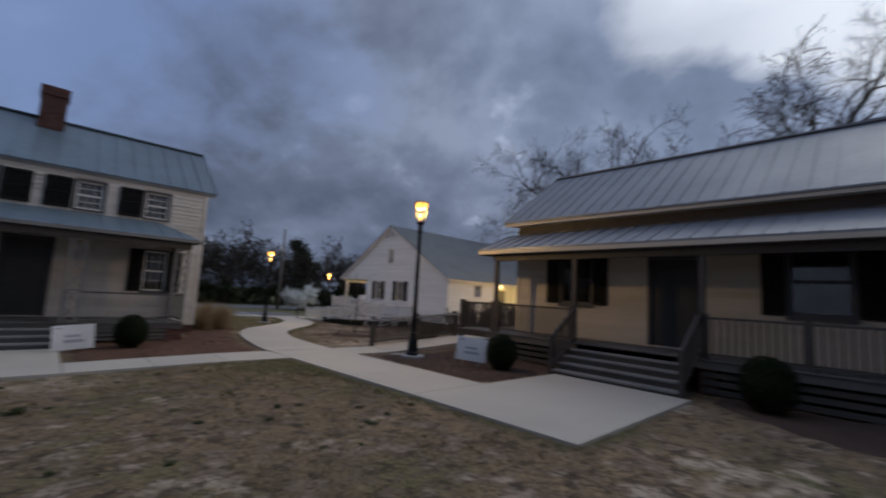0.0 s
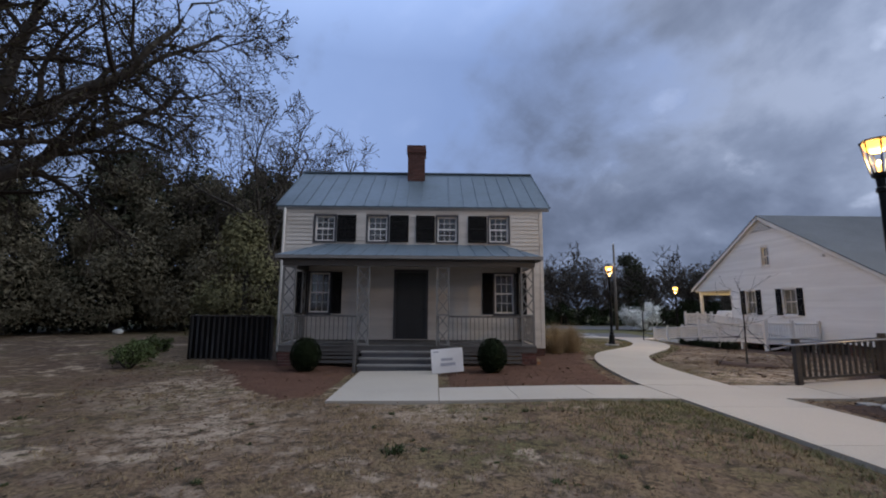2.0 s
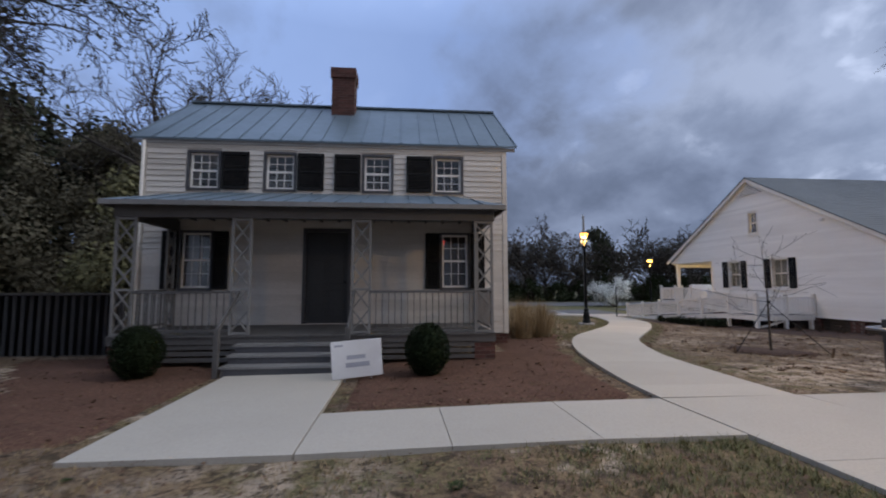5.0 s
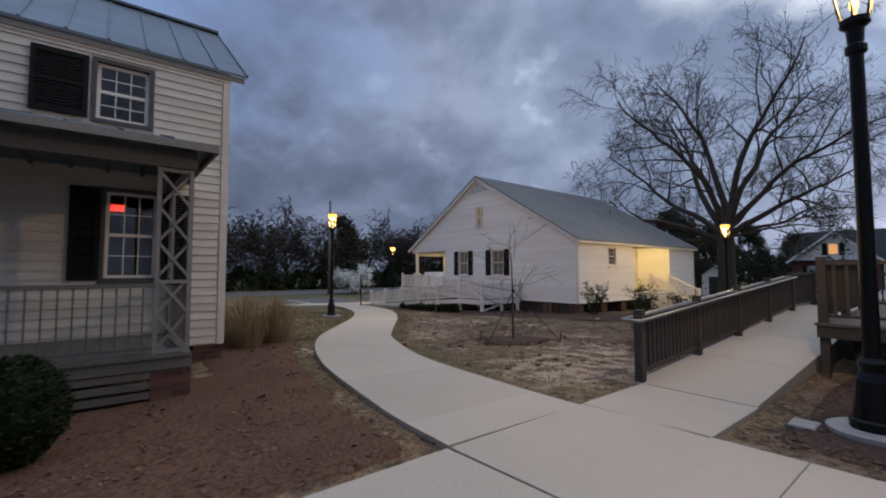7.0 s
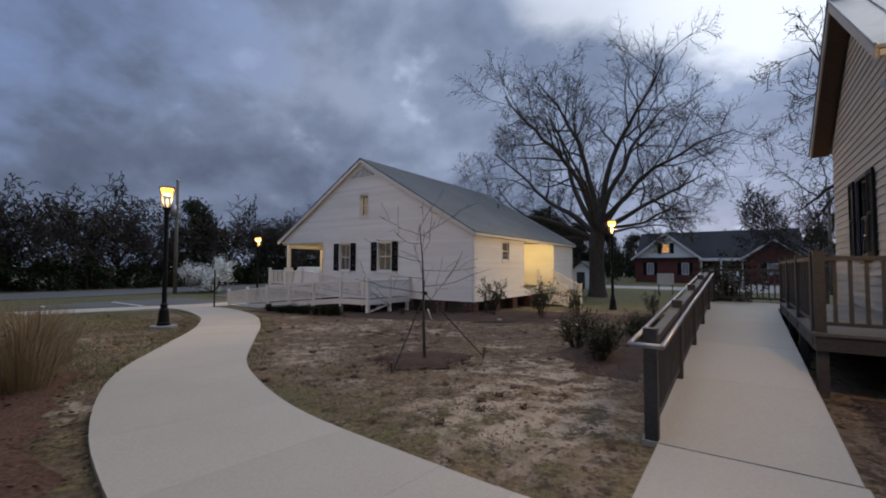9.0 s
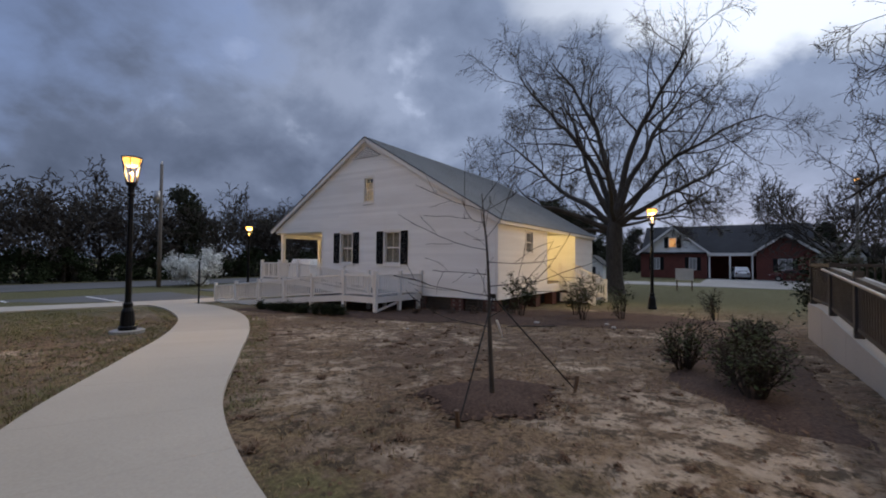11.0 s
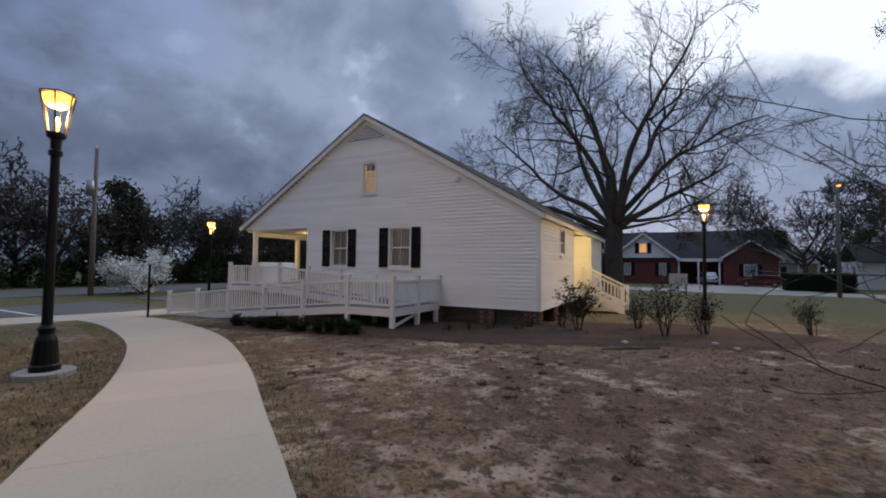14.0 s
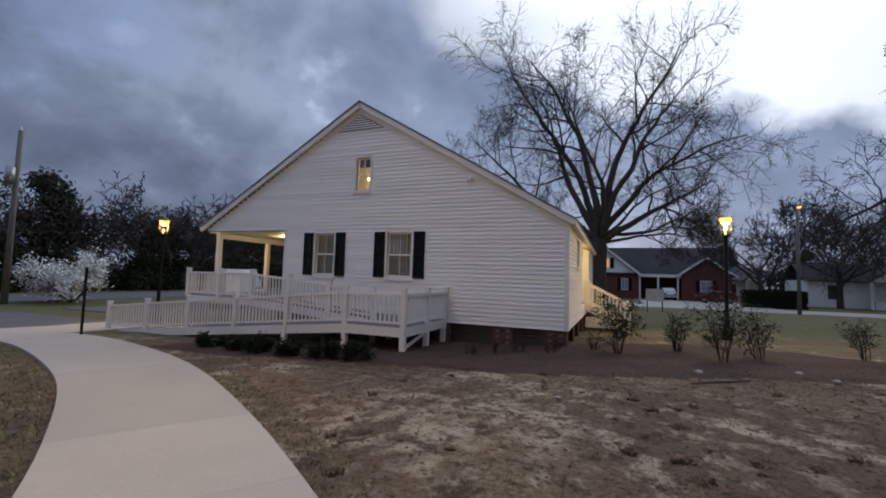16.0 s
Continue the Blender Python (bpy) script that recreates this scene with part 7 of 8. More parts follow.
def brick_house():
    h = thing("brick_house", (76, 10, FAR_Z), "dark red brick ranch house with white gables and charcoal roof", "house")
    Z = FAR_Z
    X, B = 73.0, M["brick_far"]
    # left wing with white gable, long centre with carport, right brick gable
    wing0, wing1 = 13.4, 21.6
    for axis, plane, a0, a1, hs in (("y", X, wing0, wing1, [(14.6, 15.5, 0.5, 2.2), (19.1, 20.0, 0.5, 2.2)]), ("x", wing0, X + 0.3, X + 9, []), ("x", wing1 - 0.3, X + 0.3, X + 9, []),
                                    ("y", X + 9, 2.2, wing1, []), ("y", X, 2.2, 8.0, [(4.4, 5.8, 0.6, 2.1)]), ("x", 2.2, X + 0.3, X + 9, []), ("y", X + 5.0, 8.0, wing0, [])):
        bm = bmesh.new()
        wall_boxes(bm, axis, plane, 0.3, a0, a1, Z, 2.9, hs)
        part("wall", bm, B, h)
    part("wall", prism_bm([(2.2, 2.9), (8.0, 2.9), (5.1, 4.9)], "x", X, X + 0.3), B, h)
    part("gable_wall", prism_bm([(wing0, 2.9), (wing1, 2.9), (17.5, 6.1)], "x", X + 0.02, X + 0.3), M["white_clap"], h, "white boarded gable")
    gable_roof(h, "x", 17.5, 6.45, wing0 - 0.5, wing1 + 0.5, 2.75, 2.75, X - 0.5, X + 6, M["shingle_dark"], 0, 0.1, name="wing_roof")
    gable_roof(h, "x", 5.1, 5.25, 1.6, 8.6, 2.75, 2.75, X - 0.5, X + 5, M["shingle_dark"], 0, 0.1, name="gable_roof")
    gable_roof(h, "y", X + 5.2, 6.9, X + 0.2, X + 10, 2.9, 2.9, 2.0, wing1, M["shingle_dark"], 0, 0.1, name="main_roof")
    for r, z, e0, e1 in ((17.5, 6.36, wing0 - 0.5, wing1 + 0.5), (5.1, 5.16, 1.6, 8.6)):
        for e in (e0, e1):
            bm = bmesh.new()
            beam(bm, (X - 0.52, e, 2.62), (X - 0.52, r, z), 0.05, 0.26)
            part("rake_board", bm, M["white_trim"], h)
    part("eave_board", new_box(X - 0.35, X - 0.05, wing0, wing1, 2.75, 2.95), M["shingle_dark"], h)
    part("beam", new_box(X + 0.05, X + 0.25, 8.0, wing0, 2.45, 2.85), M["white_trim"], h)
    for y in (8.4, 10.8, 13.1):
        part("carport_post", new_box(X + 0.05, X + 0.25, y - 0.1, y + 0.1, Z, 2.449), M["white_trim"], h)
    for y0, y1, z0, z1 in ((14.6, 15.5, 0.5, 2.2), (19.1, 20.0, 0.5, 2.2), (4.4, 5.8, 0.6, 2.1)):
        w = part("window", new_box(X - 0.05, X + 0.05, y0, y1, z0, z1), M["white_plain"], h, "white framed window with closed blinds")
        part("pane", new_box(X - 0.06, X - 0.052, y0 + 0.08, (y0 + y1) / 2 - 0.03, z0 + 0.1, z1 - 0.1), M["lace"], w)
        part("pane", new_box(X - 0.06, X - 0.052, (y0 + y1) / 2 + 0.03, y1 - 0.08, z0 + 0.1, z1 - 0.1), M["lace"], w)
        for s0 in (y0 - 0.5, y1 + 0.05):
            part("shutter", new_box(X - 0.07, X - 0.002, s0, s0 + 0.45, z0 - 0.05, z1 + 0.05), M["black_shut"], h)
    w = part("window", new_box(X - 0.06, X + 0.01, 17.0, 18.0, 3.6, 5.0), M["white_trim"], h)
    part("pane", new_box(X - 0.075, X - 0.062, 17.1, 17.9, 3.7, 4.9), M["amber_window"], w, "warmly lit window pane")
    for s0 in (16.45, 18.05):
        part("shutter", new_box(X - 0.08, X - 0.002, s0, s0 + 0.5, 3.55, 5.05), M["black_shut"], h)
    return h


M["amber_window"] = glow("amber_window_light", (0.9, 0.42, 0.14), 0.75)
brick = brick_house()
brick.location.y += 1.6


def bungalow(x, y, w, label):
    h = thing("bungalow", (x, y, FAR_Z), label, "house")
    Z = FAR_Z
    for axis, plane, a0, a1, hs in (("y", x, y - w / 2, y + w / 2, [(y + w * 0.18, y + w * 0.3, 0.4, 1.9)]), ("x", y + w / 2 - 0.2, x + 0.2, x + 7, [(x + 2, x + 3, 0.4, 1.9)]), ("x", y - w / 2, x + 0.2, x + 7, [])):
        bm = bmesh.new()
        wall_boxes(bm, axis, plane, 0.2, a0, a1, Z, 2.5, hs)
        part("wall", bm, M["white_clap"], h)
    part("back_wall", new_box(x + 3.2, x + 3.3, y - w / 2 + 0.2, y + w / 2 - 0.2, Z, 2.5), M["room_shade"], h)
    gable_roof(h, "y", x + 3.5, 4.6, x - 0.5, x + 7.5, 2.45, 2.45, y - w / 2 - 0.4, y + w / 2 + 0.4, M["shingle_dark"], 0, 0.1)
    bm = bmesh.new()
    prism(bm, [(y - w / 2 + 0.4, 2.4), (y + 0.2, 2.4), (y - w / 4 + 0.3, 4.0)], "x", x - 2.2, x + 0.1)
    part("porch_gable", bm, M["white_clap"], h)
    gable_roof(h, "x", y - w / 4 + 0.3, 4.25, y - w / 2 - 0.1, y + 0.7, 2.35, 2.35, x - 2.5, x + 2, M["shingle_dark"], 0, 0.1, name="porch_roof")
    for yy in (y - w / 2 + 0.6, y + 0.0):
        part("porch_post", new_box(x - 2.1, x - 1.85, yy - 0.12, yy + 0.12, Z, 2.39), M["white_trim"], h)
    part("porch_wall", new_box(x - 2.15, x - 1.9, y - w / 2 + 0.8, y - 0.2, Z, Z + 0.9), M["white_clap"], h)
    w1 = part("window", new_box(x - 0.05, x + 0.1, y + w * 0.17, y + w * 0.31, 0.35, 1.95), M["grey_trim"], h)
    part("pane", new_box(x - 0.06, x - 0.052, y + w * 0.185, y + w * 0.295, 0.45, 1.85), M["door_dark"], w1)


bungalow(70.0, -8.0, 10.0, "white bungalow with a gabled front porch")
bungalow(84.0, 0.0, 5.5, "small white outbuilding with a dark roof")


def car(x, y, rz, mat, tall, label):
    t = thing("car", (x, y, FAR_Z + 0.012), label, "car", "", "", rz)
    m = WORLD[t]
    h = 2.1 if "van" in label else 1.65 if tall else 1.42
    prof = [(-2.2, 0.35), (2.2, 0.35), (2.25, 0.75), (1.9, 0.92), (1.1, 1.0), (0.55, h), (-1.5, h), (-2.1, 1.0), (-2.25, 0.8)]
    bm = bmesh.new()
    prism(bm, prof, "y", -0.86, 0.86)
    for v in bm.verts:
        if v.co.z > 1.1:
            v.co.y *= 0.80
        v.co = m @ v.co
    part("body", bm, M[mat], t, bevel=0.05)
    for sx in (1, -1):
        for pts in ([(0.98, 1.03), (0.52, h - 0.08), (-0.35, h - 0.08), (-0.35, 1.03)], [(-0.45, 1.03), (-0.45, h - 0.08), (-1.42, h - 0.08), (-1.9, 1.03)]):
            bm = bmesh.new()
            v = [bm.verts.new(m @ Vector((p, sx * (0.872 - (q - 1.0) * 0.30 if q > 1.1 else 0.875), q))) for p, q in pts]
            bm.faces.new(v)
            bmesh.ops.solidify(bm, geom=bm.faces[:], thickness=0.01)
            part("side_window", bm, M["door_dark"], t)
    bm = new_box(-0.01, 0.01, -0.6, 0.6, -0.26, 0.26, m=m @ pose(0.84, 0, 1.22, 0, -42))
    part("windscreen", bm, M["door_dark"], t)
    bm = new_box(-0.01, 0.01, -0.6, 0.6, -0.26, 0.26, m=m @ pose(-1.84, 0, 1.24, 0, 50))
    part("rear_window", bm, M["door_dark"], t)
    for ax in (1.35, -1.35):
        for ay in (0.80, -0.80):
            bm = bmesh.new()
            bmesh.ops.create_cone(bm, cap_ends=True, segments=18, radius1=0.33, radius2=0.33, depth=0.2, matrix=m @ pose(ax, ay, 0.33, 90))
            w = part("wheel", bm, M["rubber"], t)
            bm = bmesh.new()
            bmesh.ops.create_cone(bm, cap_ends=True, segments=14, radius1=0.19, radius2=0.19, depth=0.21, matrix=m @ pose(ax, ay, 0.33, 90))
            part("rim", bm, M["steel"], w)
    for ay in (0.62, -0.62):
        part("headlight", new_box(2.17, 2.262, ay - 0.16, ay + 0.16, 0.70, 0.82, m=m), M["white_plain"], t)
        part("tail_light", new_box(-2.262, -2.20, ay - 0.12, ay + 0.12, 0.72, 0.92, m=m), M["car_red"], t)


car(25.6, 37.6, 25, "white_plain", True, "white utility van parked beyond the porch")
car(74.0, 11.4, 8, "car_silver", True, "silver estate car parked under the carport")
car(69.5, 6.2, 80, "car_red", False, "dark red saloon parked on the driveway")


def notice_board(x, y):
    t = thing("notice_board", (x, y, FAR_Z), "small white notice board on posts", "sign")
    part("board", new_box(x - 0.03, x + 0.03, y - 0.6, y + 0.6, 0.15, 1.05), M["white_plain"], t)
    for yy in (y - 0.5, y + 0.5):
        part("post", new_box(x + 0.031, x + 0.09, yy - 0.04, yy + 0.04, FAR_Z - 0.1, 1.05), M["brown_wood"], t)


notice_board(42.5, 15.2)


def porch_lamp(x, y, z, label):
    t = thing("ceiling_lamp", (x, y, z), label, "lamp", "porch ceiling lamps")
    bm = bmesh.new()
    lathe(bm, x, y, [(z - 0.03, 0.09), (z, 0.09)], 14)
    part("rose", bm, M["white_trim"], t)
    bm = bmesh.new()
    lathe(bm, x, y, [(z - 0.15, 0.03), (z - 0.12, 0.07), (z - 0.031, 0.07)], 12)
    sh = part("globe", bm, M["bulb"], t, "warm glowing globe", True)
    sh.visible_shadow = False


porch_lamp(20.2, 29.0, 2.74, "small glowing lamp on the front porch ceiling")
porch_lamp(25.2, 20.0, 2.81, "small glowing lamp on the back porch ceiling")
bm = bmesh.new()
bmesh.ops.create_uvsphere(bm, u_segments=10, v_segments=8, radius=0.055, matrix=Matrix.Translation((20.2, 26.0, 4.75)))
lampb = thing("wall_lamp", (20.2, 26.0, 4.73), "small bare glowing bulb in the attic", "lamp")
part("bulb", bm, M["bulb"], lampb, smooth=True).visible_shadow = False
bm = bmesh.new()
tube(bm, [(20.25, 26.0, 4.75), (20.6, 26.0, 4.75)], [0.015, 0.015], 6)
part("bracket", bm, M["steel"], lampb)

for i, (x, y, s) in enumerate(((-17.5, 27.0, 0.30), (-13.2, 27.6, 0.26), (-12.0, 27.8, 0.34), (-24.5, 25.2, 0.35))):
    t = thing("garden_stone", (x, y, ground_z(x, y)), "pale stone at the edge of the west lawn", "stone", "pale stones on the lawn")
    bm = bmesh.new()
    bmesh.ops.create_icosphere(bm, subdivisions=2, radius=1)
    for v in bm.verts:
        v.co = Vector((v.co.x * s, v.co.y * s * 0.7, v.co.z * s * 0.55)) * (1 + 0.2 * noise.noise(v.co * 1.7 + Vector((i, 0, 0)))) + Vector((x, y, ground_z(x, y) + s * 0.3))
    part("stone", bm, M["white_plain"], t, smooth=True)

t = thing("utility_cover", (7.45, 9.1, 0.1), "small pale concrete utility cover in the mulch", "cover")
part("cover", new_box(7.33, 7.60, 9.0, 9.2, 0.04, 0.125), M["concrete_edge"], t, bevel=0.01)


def hedge(x, y0, y1, h, w):
    t = thing("hedge", (x, (y0 + y1) / 2, FAR_Z), "clipped dark green hedge beside the far bungalow", "hedge")
    rg = random.Random(3)
    pts, outs = [], []
    for i in range(6000):
        a, b = rg.uniform(-1, 1), rg.uniform(-1, 1)
        k = 1 + 0.08 * noise.noise((a * 5, b * 3, 2))
        face = rg.random()
        p, n = ((-w * k, a * (y1 - y0) / 2, h * (b + 1) / 2), (-1, 0, 0.2)) if face < 0.5 else ((b * w, a * (y1 - y0) / 2, h * k), (0, 0, 1)) if face < 0.8 else ((b * w, math.copysign((y1 - y0) / 2 * k, a), h * abs(a)), (0, a, 0.2))
        pts.append(Vector(p) + Vector((rg.gauss(0, 0.05), rg.gauss(0, 0.05), rg.gauss(0, 0.05))))
        outs.append(Vector(n))
    core = new_box(-w * 0.9, w * 0.9, -(y1 - y0) * 0.48, (y1 - y0) * 0.48, 0, h * 0.95)
    raw_part("inner_bush", mesh_of("inner_bush", core, M["leaf_box"], bevel=0.15), t)
    raw_part("foliage", raw_mesh("foliage", *leaf_sprays(pts, outs, 0.14, rg), M["leaf_box"]), t, "", "stuff")


hedge(60.5, 0.4, 5.6, 1.7, 0.7)


def garden_shed(x, y):
    t = thing("garden_shed", (x, y, FAR_Z), "small white gabled garden shed beyond the back steps", "shed")
    Z = FAR_Z
    bm = bmesh.new()
    wall_boxes(bm, "y", x, 0.1, y - 1.0, y + 1.0, Z, 1.2, [(y - 0.35, y + 0.45, Z + 0.02, 1.05)])
    wall_boxes(bm, "x", y - 1.0, 0.1, x + 0.1, x + 2.2, Z, 1.2, [])
    wall_boxes(bm, "x", y + 0.9, 0.1, x + 0.1, x + 2.2, Z, 1.2, [])
    wall_boxes(bm, "y", x + 2.1, 0.1, y - 0.9, y + 0.9, Z, 1.2, [])
    prism(bm, [(y - 1.0, 1.2), (y + 1.0, 1.2), (y, 2.0)], "x", x, x + 0.1)
    part("wall", bm, M["white_clap"], t)
    part("door", new_box(x + 0.03, x + 0.08, y - 0.35, y + 0.45, Z + 0.02, 1.05), M["door_dark"], t, "dark shed door")
    gable_roof(t, "x", y, 2.12, y - 1.25, y + 1.25, 1.12, 1.12, x - 0.2, x + 2.35, M["shingle_dark"], 0, 0.06)


garden_shed(45.5, 22.9)

t = thing("fallen_branch", (15.4, 16.3, ground_z(15.4, 16.3)), "dark fallen branch lying on the bare lot", "branch")
bm = bmesh.new()
zz = ground_z(15.4, 16.3) + 0.015
tube(bm, [(15.0, 16.85, zz), (15.3, 16.45, zz + 0.01), (15.5, 16.2, zz), (15.8, 15.9, zz - 0.005)], [0.012, 0.02, 0.022, 0.014], 7)
part("stick", bm, M["bark"], t)
for x, y, s0 in ((16.2, 16.55, 0.10), (16.9, 14.9, 0.09), (16.3, 14.6, 0.08), (13.2, 18.6, 0.05)):
    t = thing("pale_stone", (x, y, ground_z(x, y)), "pale flat stone lying in the mulch", "stone", "pale stones in the mulch")
    bm = bmesh.new()
    bmesh.ops.create_icosphere(bm, subdivisions=2, radius=1)
    for v in bm.verts:
        v.co = Vector((v.co.x * s0, v.co.y * s0 * 0.7, v.co.z * s0 * 0.4)) * (1 + 0.25 * noise.noise(v.co * 1.9 + Vector((x, 0, 0)))) + Vector((x, y, ground_z(x, y) + s0 * 0.25))
    part("stone", bm, M["concrete_edge"], t, smooth=True)


# ---------------------------------------------------------------- grass and litter
def on_hard(x, y):
    """Whether a point lies on a walk, pad or house."""
    if -4.6 < x < 4.0 and 12.9 < y < 21.2 and not (y < 13.75 and (x < -1.5 or x > 0.6)):
        return True
    if 10.2 < x < 17.5 and -6 < y < 9.6 or 18.7 < x < 31.1 and 19 < y < 31.5 or 9.1 < x < 10.3 and 2.4 < y < 5.3:
        return True
    if -1.4 < x < 0.58 and 9.6 < y < 13 or 0.5 < x < 4.65 and 9.48 < y < 10.75 or 4.5 + (10.7 - y) * 0.04 < x < 6.66 and 5.1 < y < 10.75:
        return True
    if 4.85 < x < 9.2 and 2.2 < y < 5.2 or 6.3 < x < 17.3 and 9.45 < y < 10.9 or 16.0 < x < 18.7 and 22.3 < y < 32.8 or 8 < x < 17.5 and 32.1 < y < 41.1:
        return True
    if 10 < y < 33:
        for p, q in zip(WALK_PTS, WALK_PTS[1:]):
            if p.y <= y < q.y:
                k = (y - p.y) / (q.y - p.y)
                c = p.lerp(q, k)
                d = (q - p).normalized()
                half = walk_half(y) / max(0.5, d.y)
                return abs(x - c.x) < half + 0.02
    return False


def scatter(n, x0, x1, y0, y1, seed, keep):
    r = random.Random(seed)
    out = []
    while n > 0:
        n -= 1
        x, y = r.uniform(x0, x1), r.uniform(y0, y1)
        if not on_hard(x, y) and keep(x, y, r):
            out.append((x, y))
    return out, r


def blades(name, spots, r, h, mat, label, per=1, width=0.006):
    V, F = [], []
    for x, y in spots:
        for i in range(per):
            a = r.uniform(0, 6.283)
            xx, yy = x + r.gauss(0, 0.03), y + r.gauss(0, 0.03)
            z = ground_z(xx, yy) + lumps(xx, yy) - 0.025
            hh = h * r.uniform(0.4, 1.2)
            lean = r.uniform(0.2, 1.3) * hh
            c, s = math.cos(a), math.sin(a)
            k = len(V)
            V += [(xx - s * width, yy + c * width, z), (xx + s * width, yy - c * width, z), (xx + c * lean, yy + s * lean, z + hh)]
            F.append((k, k + 1, k + 2))
    ob = new(name, raw_mesh(name, V, F, mat))
    tagged(ob, label, "grass", "", "stuff")


def patch(x, y, s, lo):
    return noise.noise((x * s, y * s, 11)) > lo


spots, r = scatter(26000, -9, 5, 1.5, 10.5, 1, lambda x, y, r: noise.noise((x * 0.8, y * 0.8, 11)) + 0.5 * noise.noise((x * 3, y * 3, 4)) > r.uniform(-0.25, 0.6) + 0.25 * smoothstep(-1, -6, x))
blades("dry_grass", spots, r, 0.055, M["dry_grass"], "short dry winter grass on the front lawn", 4, 0.005)
spots, r = scatter(12000, 0.5, 6, 5.0, 9.9, 2, lambda x, y, r: r.random() < smoothstep(1.5, 4.6, x) * smoothstep(6.3, 9.2, y) * 1.3 + 0.3 * noise.noise((x * 1.5, y * 1.5, 3)))
blades("edge_grass", spots, r, 0.06, M["green_grass"], "greener grass along the walk", 4, 0.005)
spots, r = scatter(26000, 6.0, 18, 10.9, 30, 3, lambda x, y, r: noise.noise((x * 0.7, y * 0.7, 5)) + 0.5 * noise.noise((x * 2.6, y * 2.6, 8)) > r.uniform(-0.3, 0.7))
blades("dry_grass", spots, r, 0.045, M["dry_grass"], "thin dry winter grass on the bare lot", 3, 0.005)
spots, r = scatter(30000, 5.5, 13, 16, 31, 4, lambda x, y, r: any(on_hard(x + d, y) for d in (-0.45, 0.45, -0.25, 0.25)) and r.random() < 0.8)
blades("edge_grass", spots, r, 0.055, M["green_grass"], "green grass along the curving walk", 3, 0.005)
spots, r = scatter(9000, -3, 10, 19, 32, 6, lambda x, y, r: x < 5.5 + (y - 15) * 0.55)
blades("lawn_grass", spots, r, 0.055, M["green_grass"], "thin green and straw lawn by the post lamp", 4, 0.007)

spots, r = scatter(15000, 3, 11, 17, 32, 16, lambda x, y, r: x < 5.2 + (y - 15) * 0.55 and noise.noise((x * 0.6, y * 0.6, 21)) > r.uniform(-0.5, 0.4))
blades("lawn_grass", spots, r, 0.06, M["green_grass"], "green tufts in the lawn by the post lamp", 4, 0.006)
spots, r = scatter(9000, 3.9, 6.6, 2.0, 10.6, 17, lambda x, y, r: any(on_hard(x + d, y + e) for d, e in ((0.22, 0), (-0.22, 0), (0, 0.22), (0, -0.22))) and r.random() < 0.9)
blades("edge_grass", spots, r, 0.075, M["green_grass"], "grass leaning over the edges of the walk", 3, 0.005)


def litter(n, x0, x1, y0, y1, seed, size, mat, label, keep):
    spots, r = scatter(n, x0, x1, y0, y1, seed, keep)
    V, F = quads([Vector((x, y, ground_z(x, y) + lumps(x, y) + 0.004 + r.uniform(0, 0.02))) for x, y in spots], size, r, 0.8)
    ob = new("leaf_litter", raw_mesh("leaf_litter", V, F, mat))
    tagged(ob, label, "leaf litter", "", "stuff")


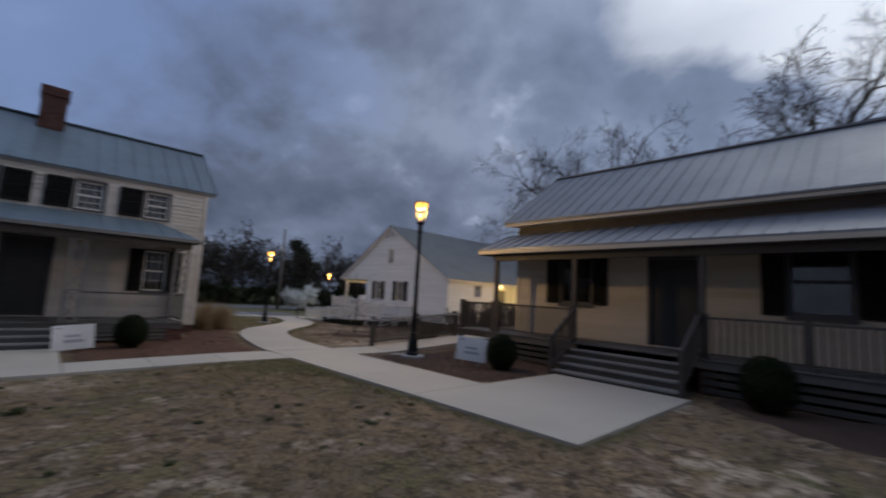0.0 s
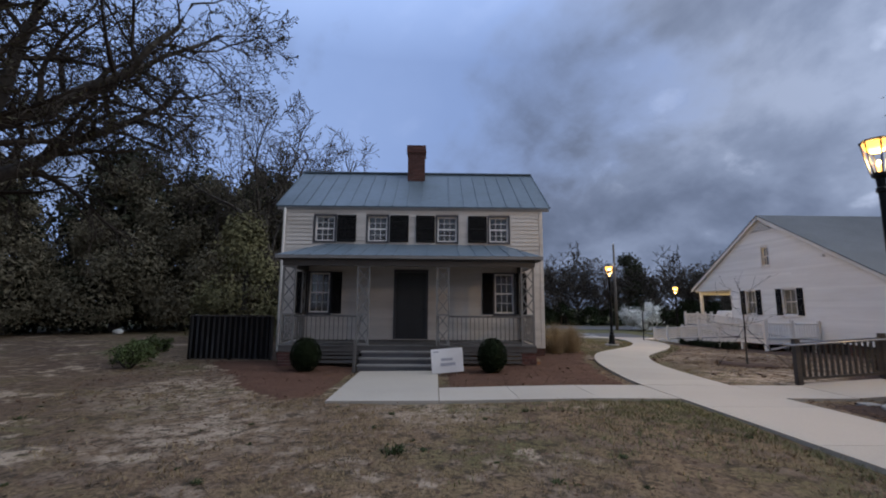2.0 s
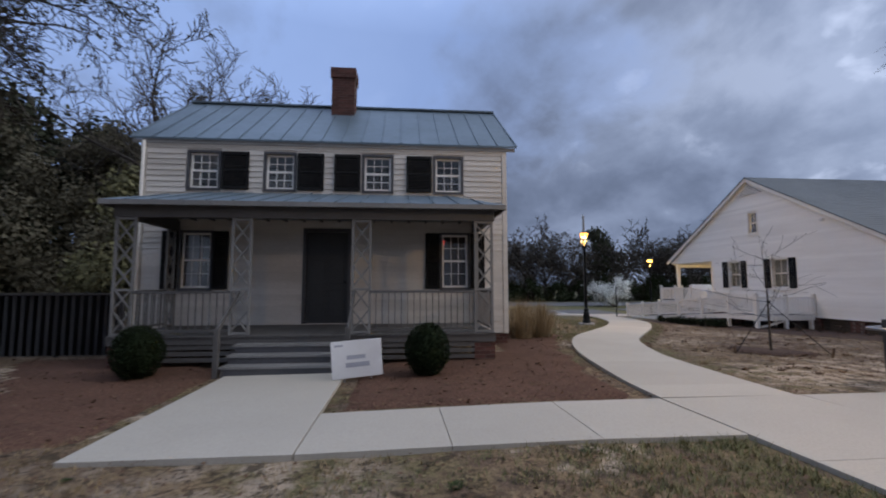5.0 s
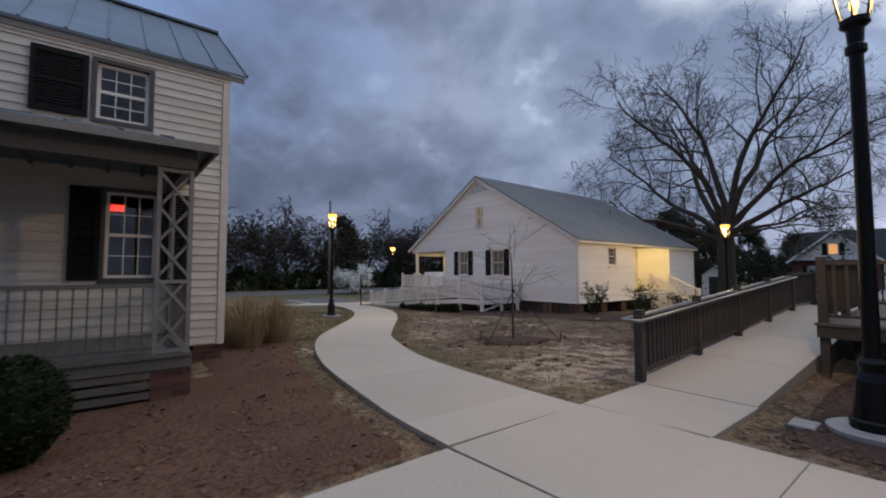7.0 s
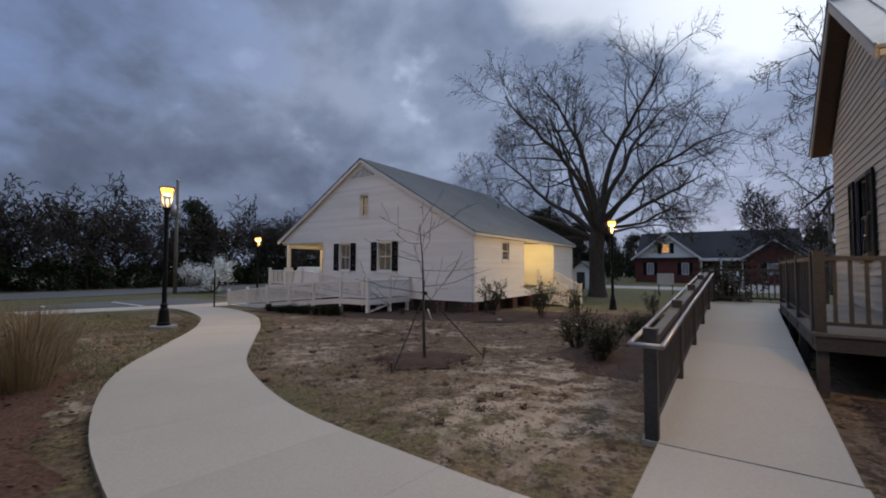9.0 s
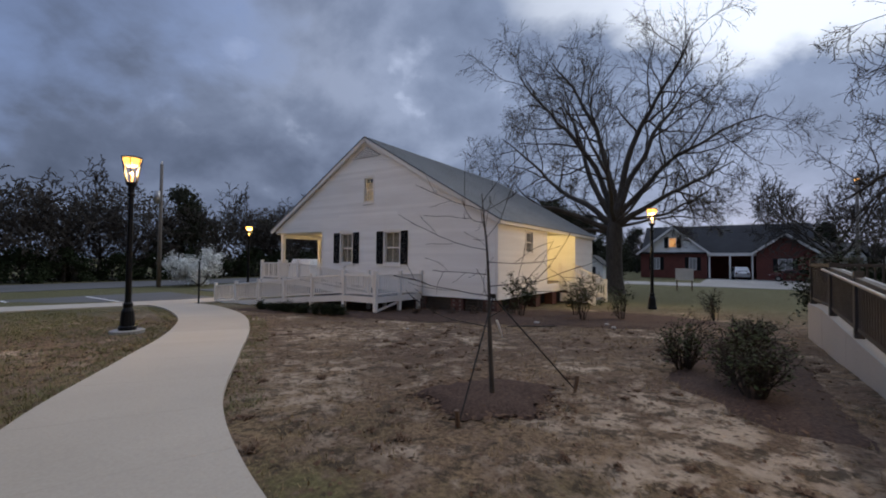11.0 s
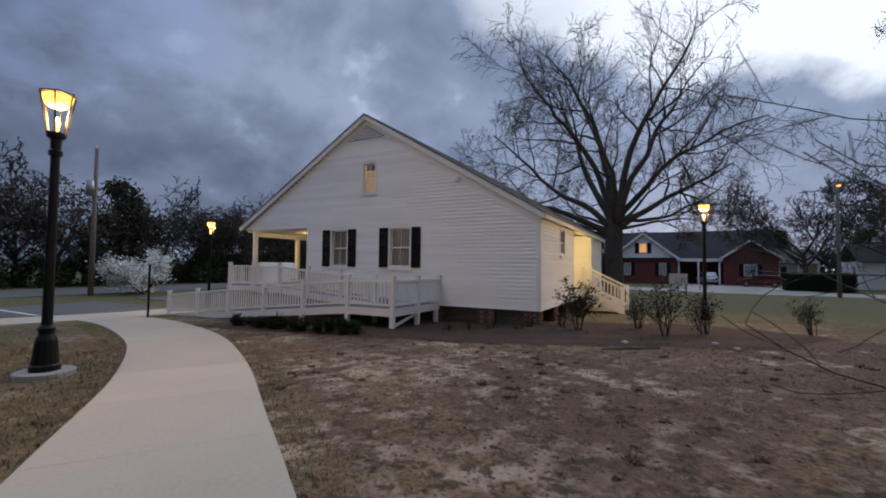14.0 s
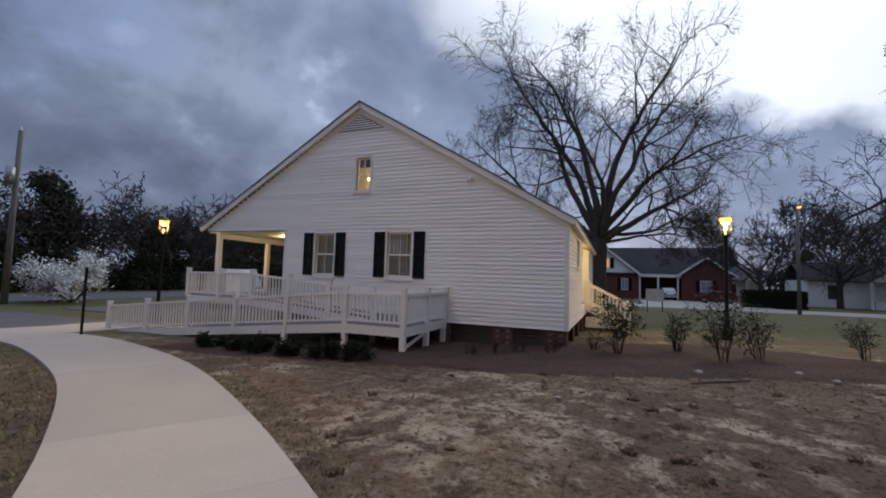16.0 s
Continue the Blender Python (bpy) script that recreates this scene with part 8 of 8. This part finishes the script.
litter(34000, 6.2, 18.5, 10.9, 25, 7, 0.04, M["litter"], "brown fallen leaves on the bare lot", lambda x, y, r: noise.noise((x * 0.5, y * 0.5, 2)) > r.uniform(-0.8, 0.8))
litter(6000, 0.6, 6.0, 10.8, 17.5, 8, 0.05, M["litter"], "brown pine straw and leaves on the farmhouse bed", lambda x, y, r: True)
litter(4000, 6.6, 10.3, 5.2, 9.5, 9, 0.05, M["litter"], "brown leaves on the cottage bed", lambda x, y, r: True)
litter(5000, -7.2, -1.3, 9.3, 15.6, 12, 0.05, M["litter"], "pine straw scattered over the edge of the west bed", lambda x, y, r: noise.noise((x * 0.8, y * 0.8, 6)) > r.uniform(-0.9, 0.5))
litter(9000, -8, 5, 1, 10, 10, 0.04, M["litter"], "brown leaves on the front lawn", lambda x, y, r: True)
litter(1500, 8.4, 10.2, 13.4, 15.2, 11, 0.06, M["litter"], "brown leaves and bark heaped round the sapling", lambda x, y, r: math.hypot(x - 9.3, y - 14.3) < 0.85 * r.uniform(0.3, 1.2))


def weeds(centres, seed, mat, label):
    """Low rosettes and tussocks, each a fan of bent blades."""
    r = random.Random(seed)
    V, F = [], []
    for x, y, size in centres:
        for i in range(int(60 * size / 0.1)):
            a = r.uniform(0, 6.283)
            L = size * r.uniform(0.4, 1.1)
            bx, by = x + r.gauss(0, size * 0.4), y + r.gauss(0, size * 0.4)
            z = ground_z(bx, by) + lumps(bx, by) - 0.025
            c, d = math.cos(a), math.sin(a)
            w = r.uniform(0.004, 0.009)
            k = len(V)
            V += [(bx - d * w, by + c * w, z), (bx + d * w, by - c * w, z), (bx + c * L * 0.5 + d * w, by + d * L * 0.5 - c * w, z + L * 0.55), (bx + c * L * 0.5 - d * w, by + d * L * 0.5 + c * w, z + L * 0.55), (bx + c * L, by + d * L, z + L * 0.45)]
            F += [(k, k + 1, k + 2, k + 3), (k + 3, k + 2, k + 4)]
    ob = new("weed_tufts", raw_mesh("weed_tufts", V, F, mat))
    tagged(ob, label, "weeds", "", "stuff")


spots, r = scatter(110, -7, 5, 3.5, 9.4, 31, lambda x, y, r: noise.noise((x * 0.7, y * 0.7, 14)) > r.uniform(-0.4, 0.5))
weeds([(x, y, r.uniform(0.03, 0.07)) for x, y in spots] + [(0.05, 7.18, 0.15)], 32, M["leaf"], "dark green weed tufts in the front lawn")
spots, r = scatter(420, 6.8, 16, 11, 21, 33, lambda x, y, r: noise.noise((x * 0.6, y * 0.6, 9)) > r.uniform(-0.4, 0.5))
weeds([(x, y, r.uniform(0.03, 0.08)) for x, y in spots], 34, M["litter"], "brown dead tufts on the bare lot")
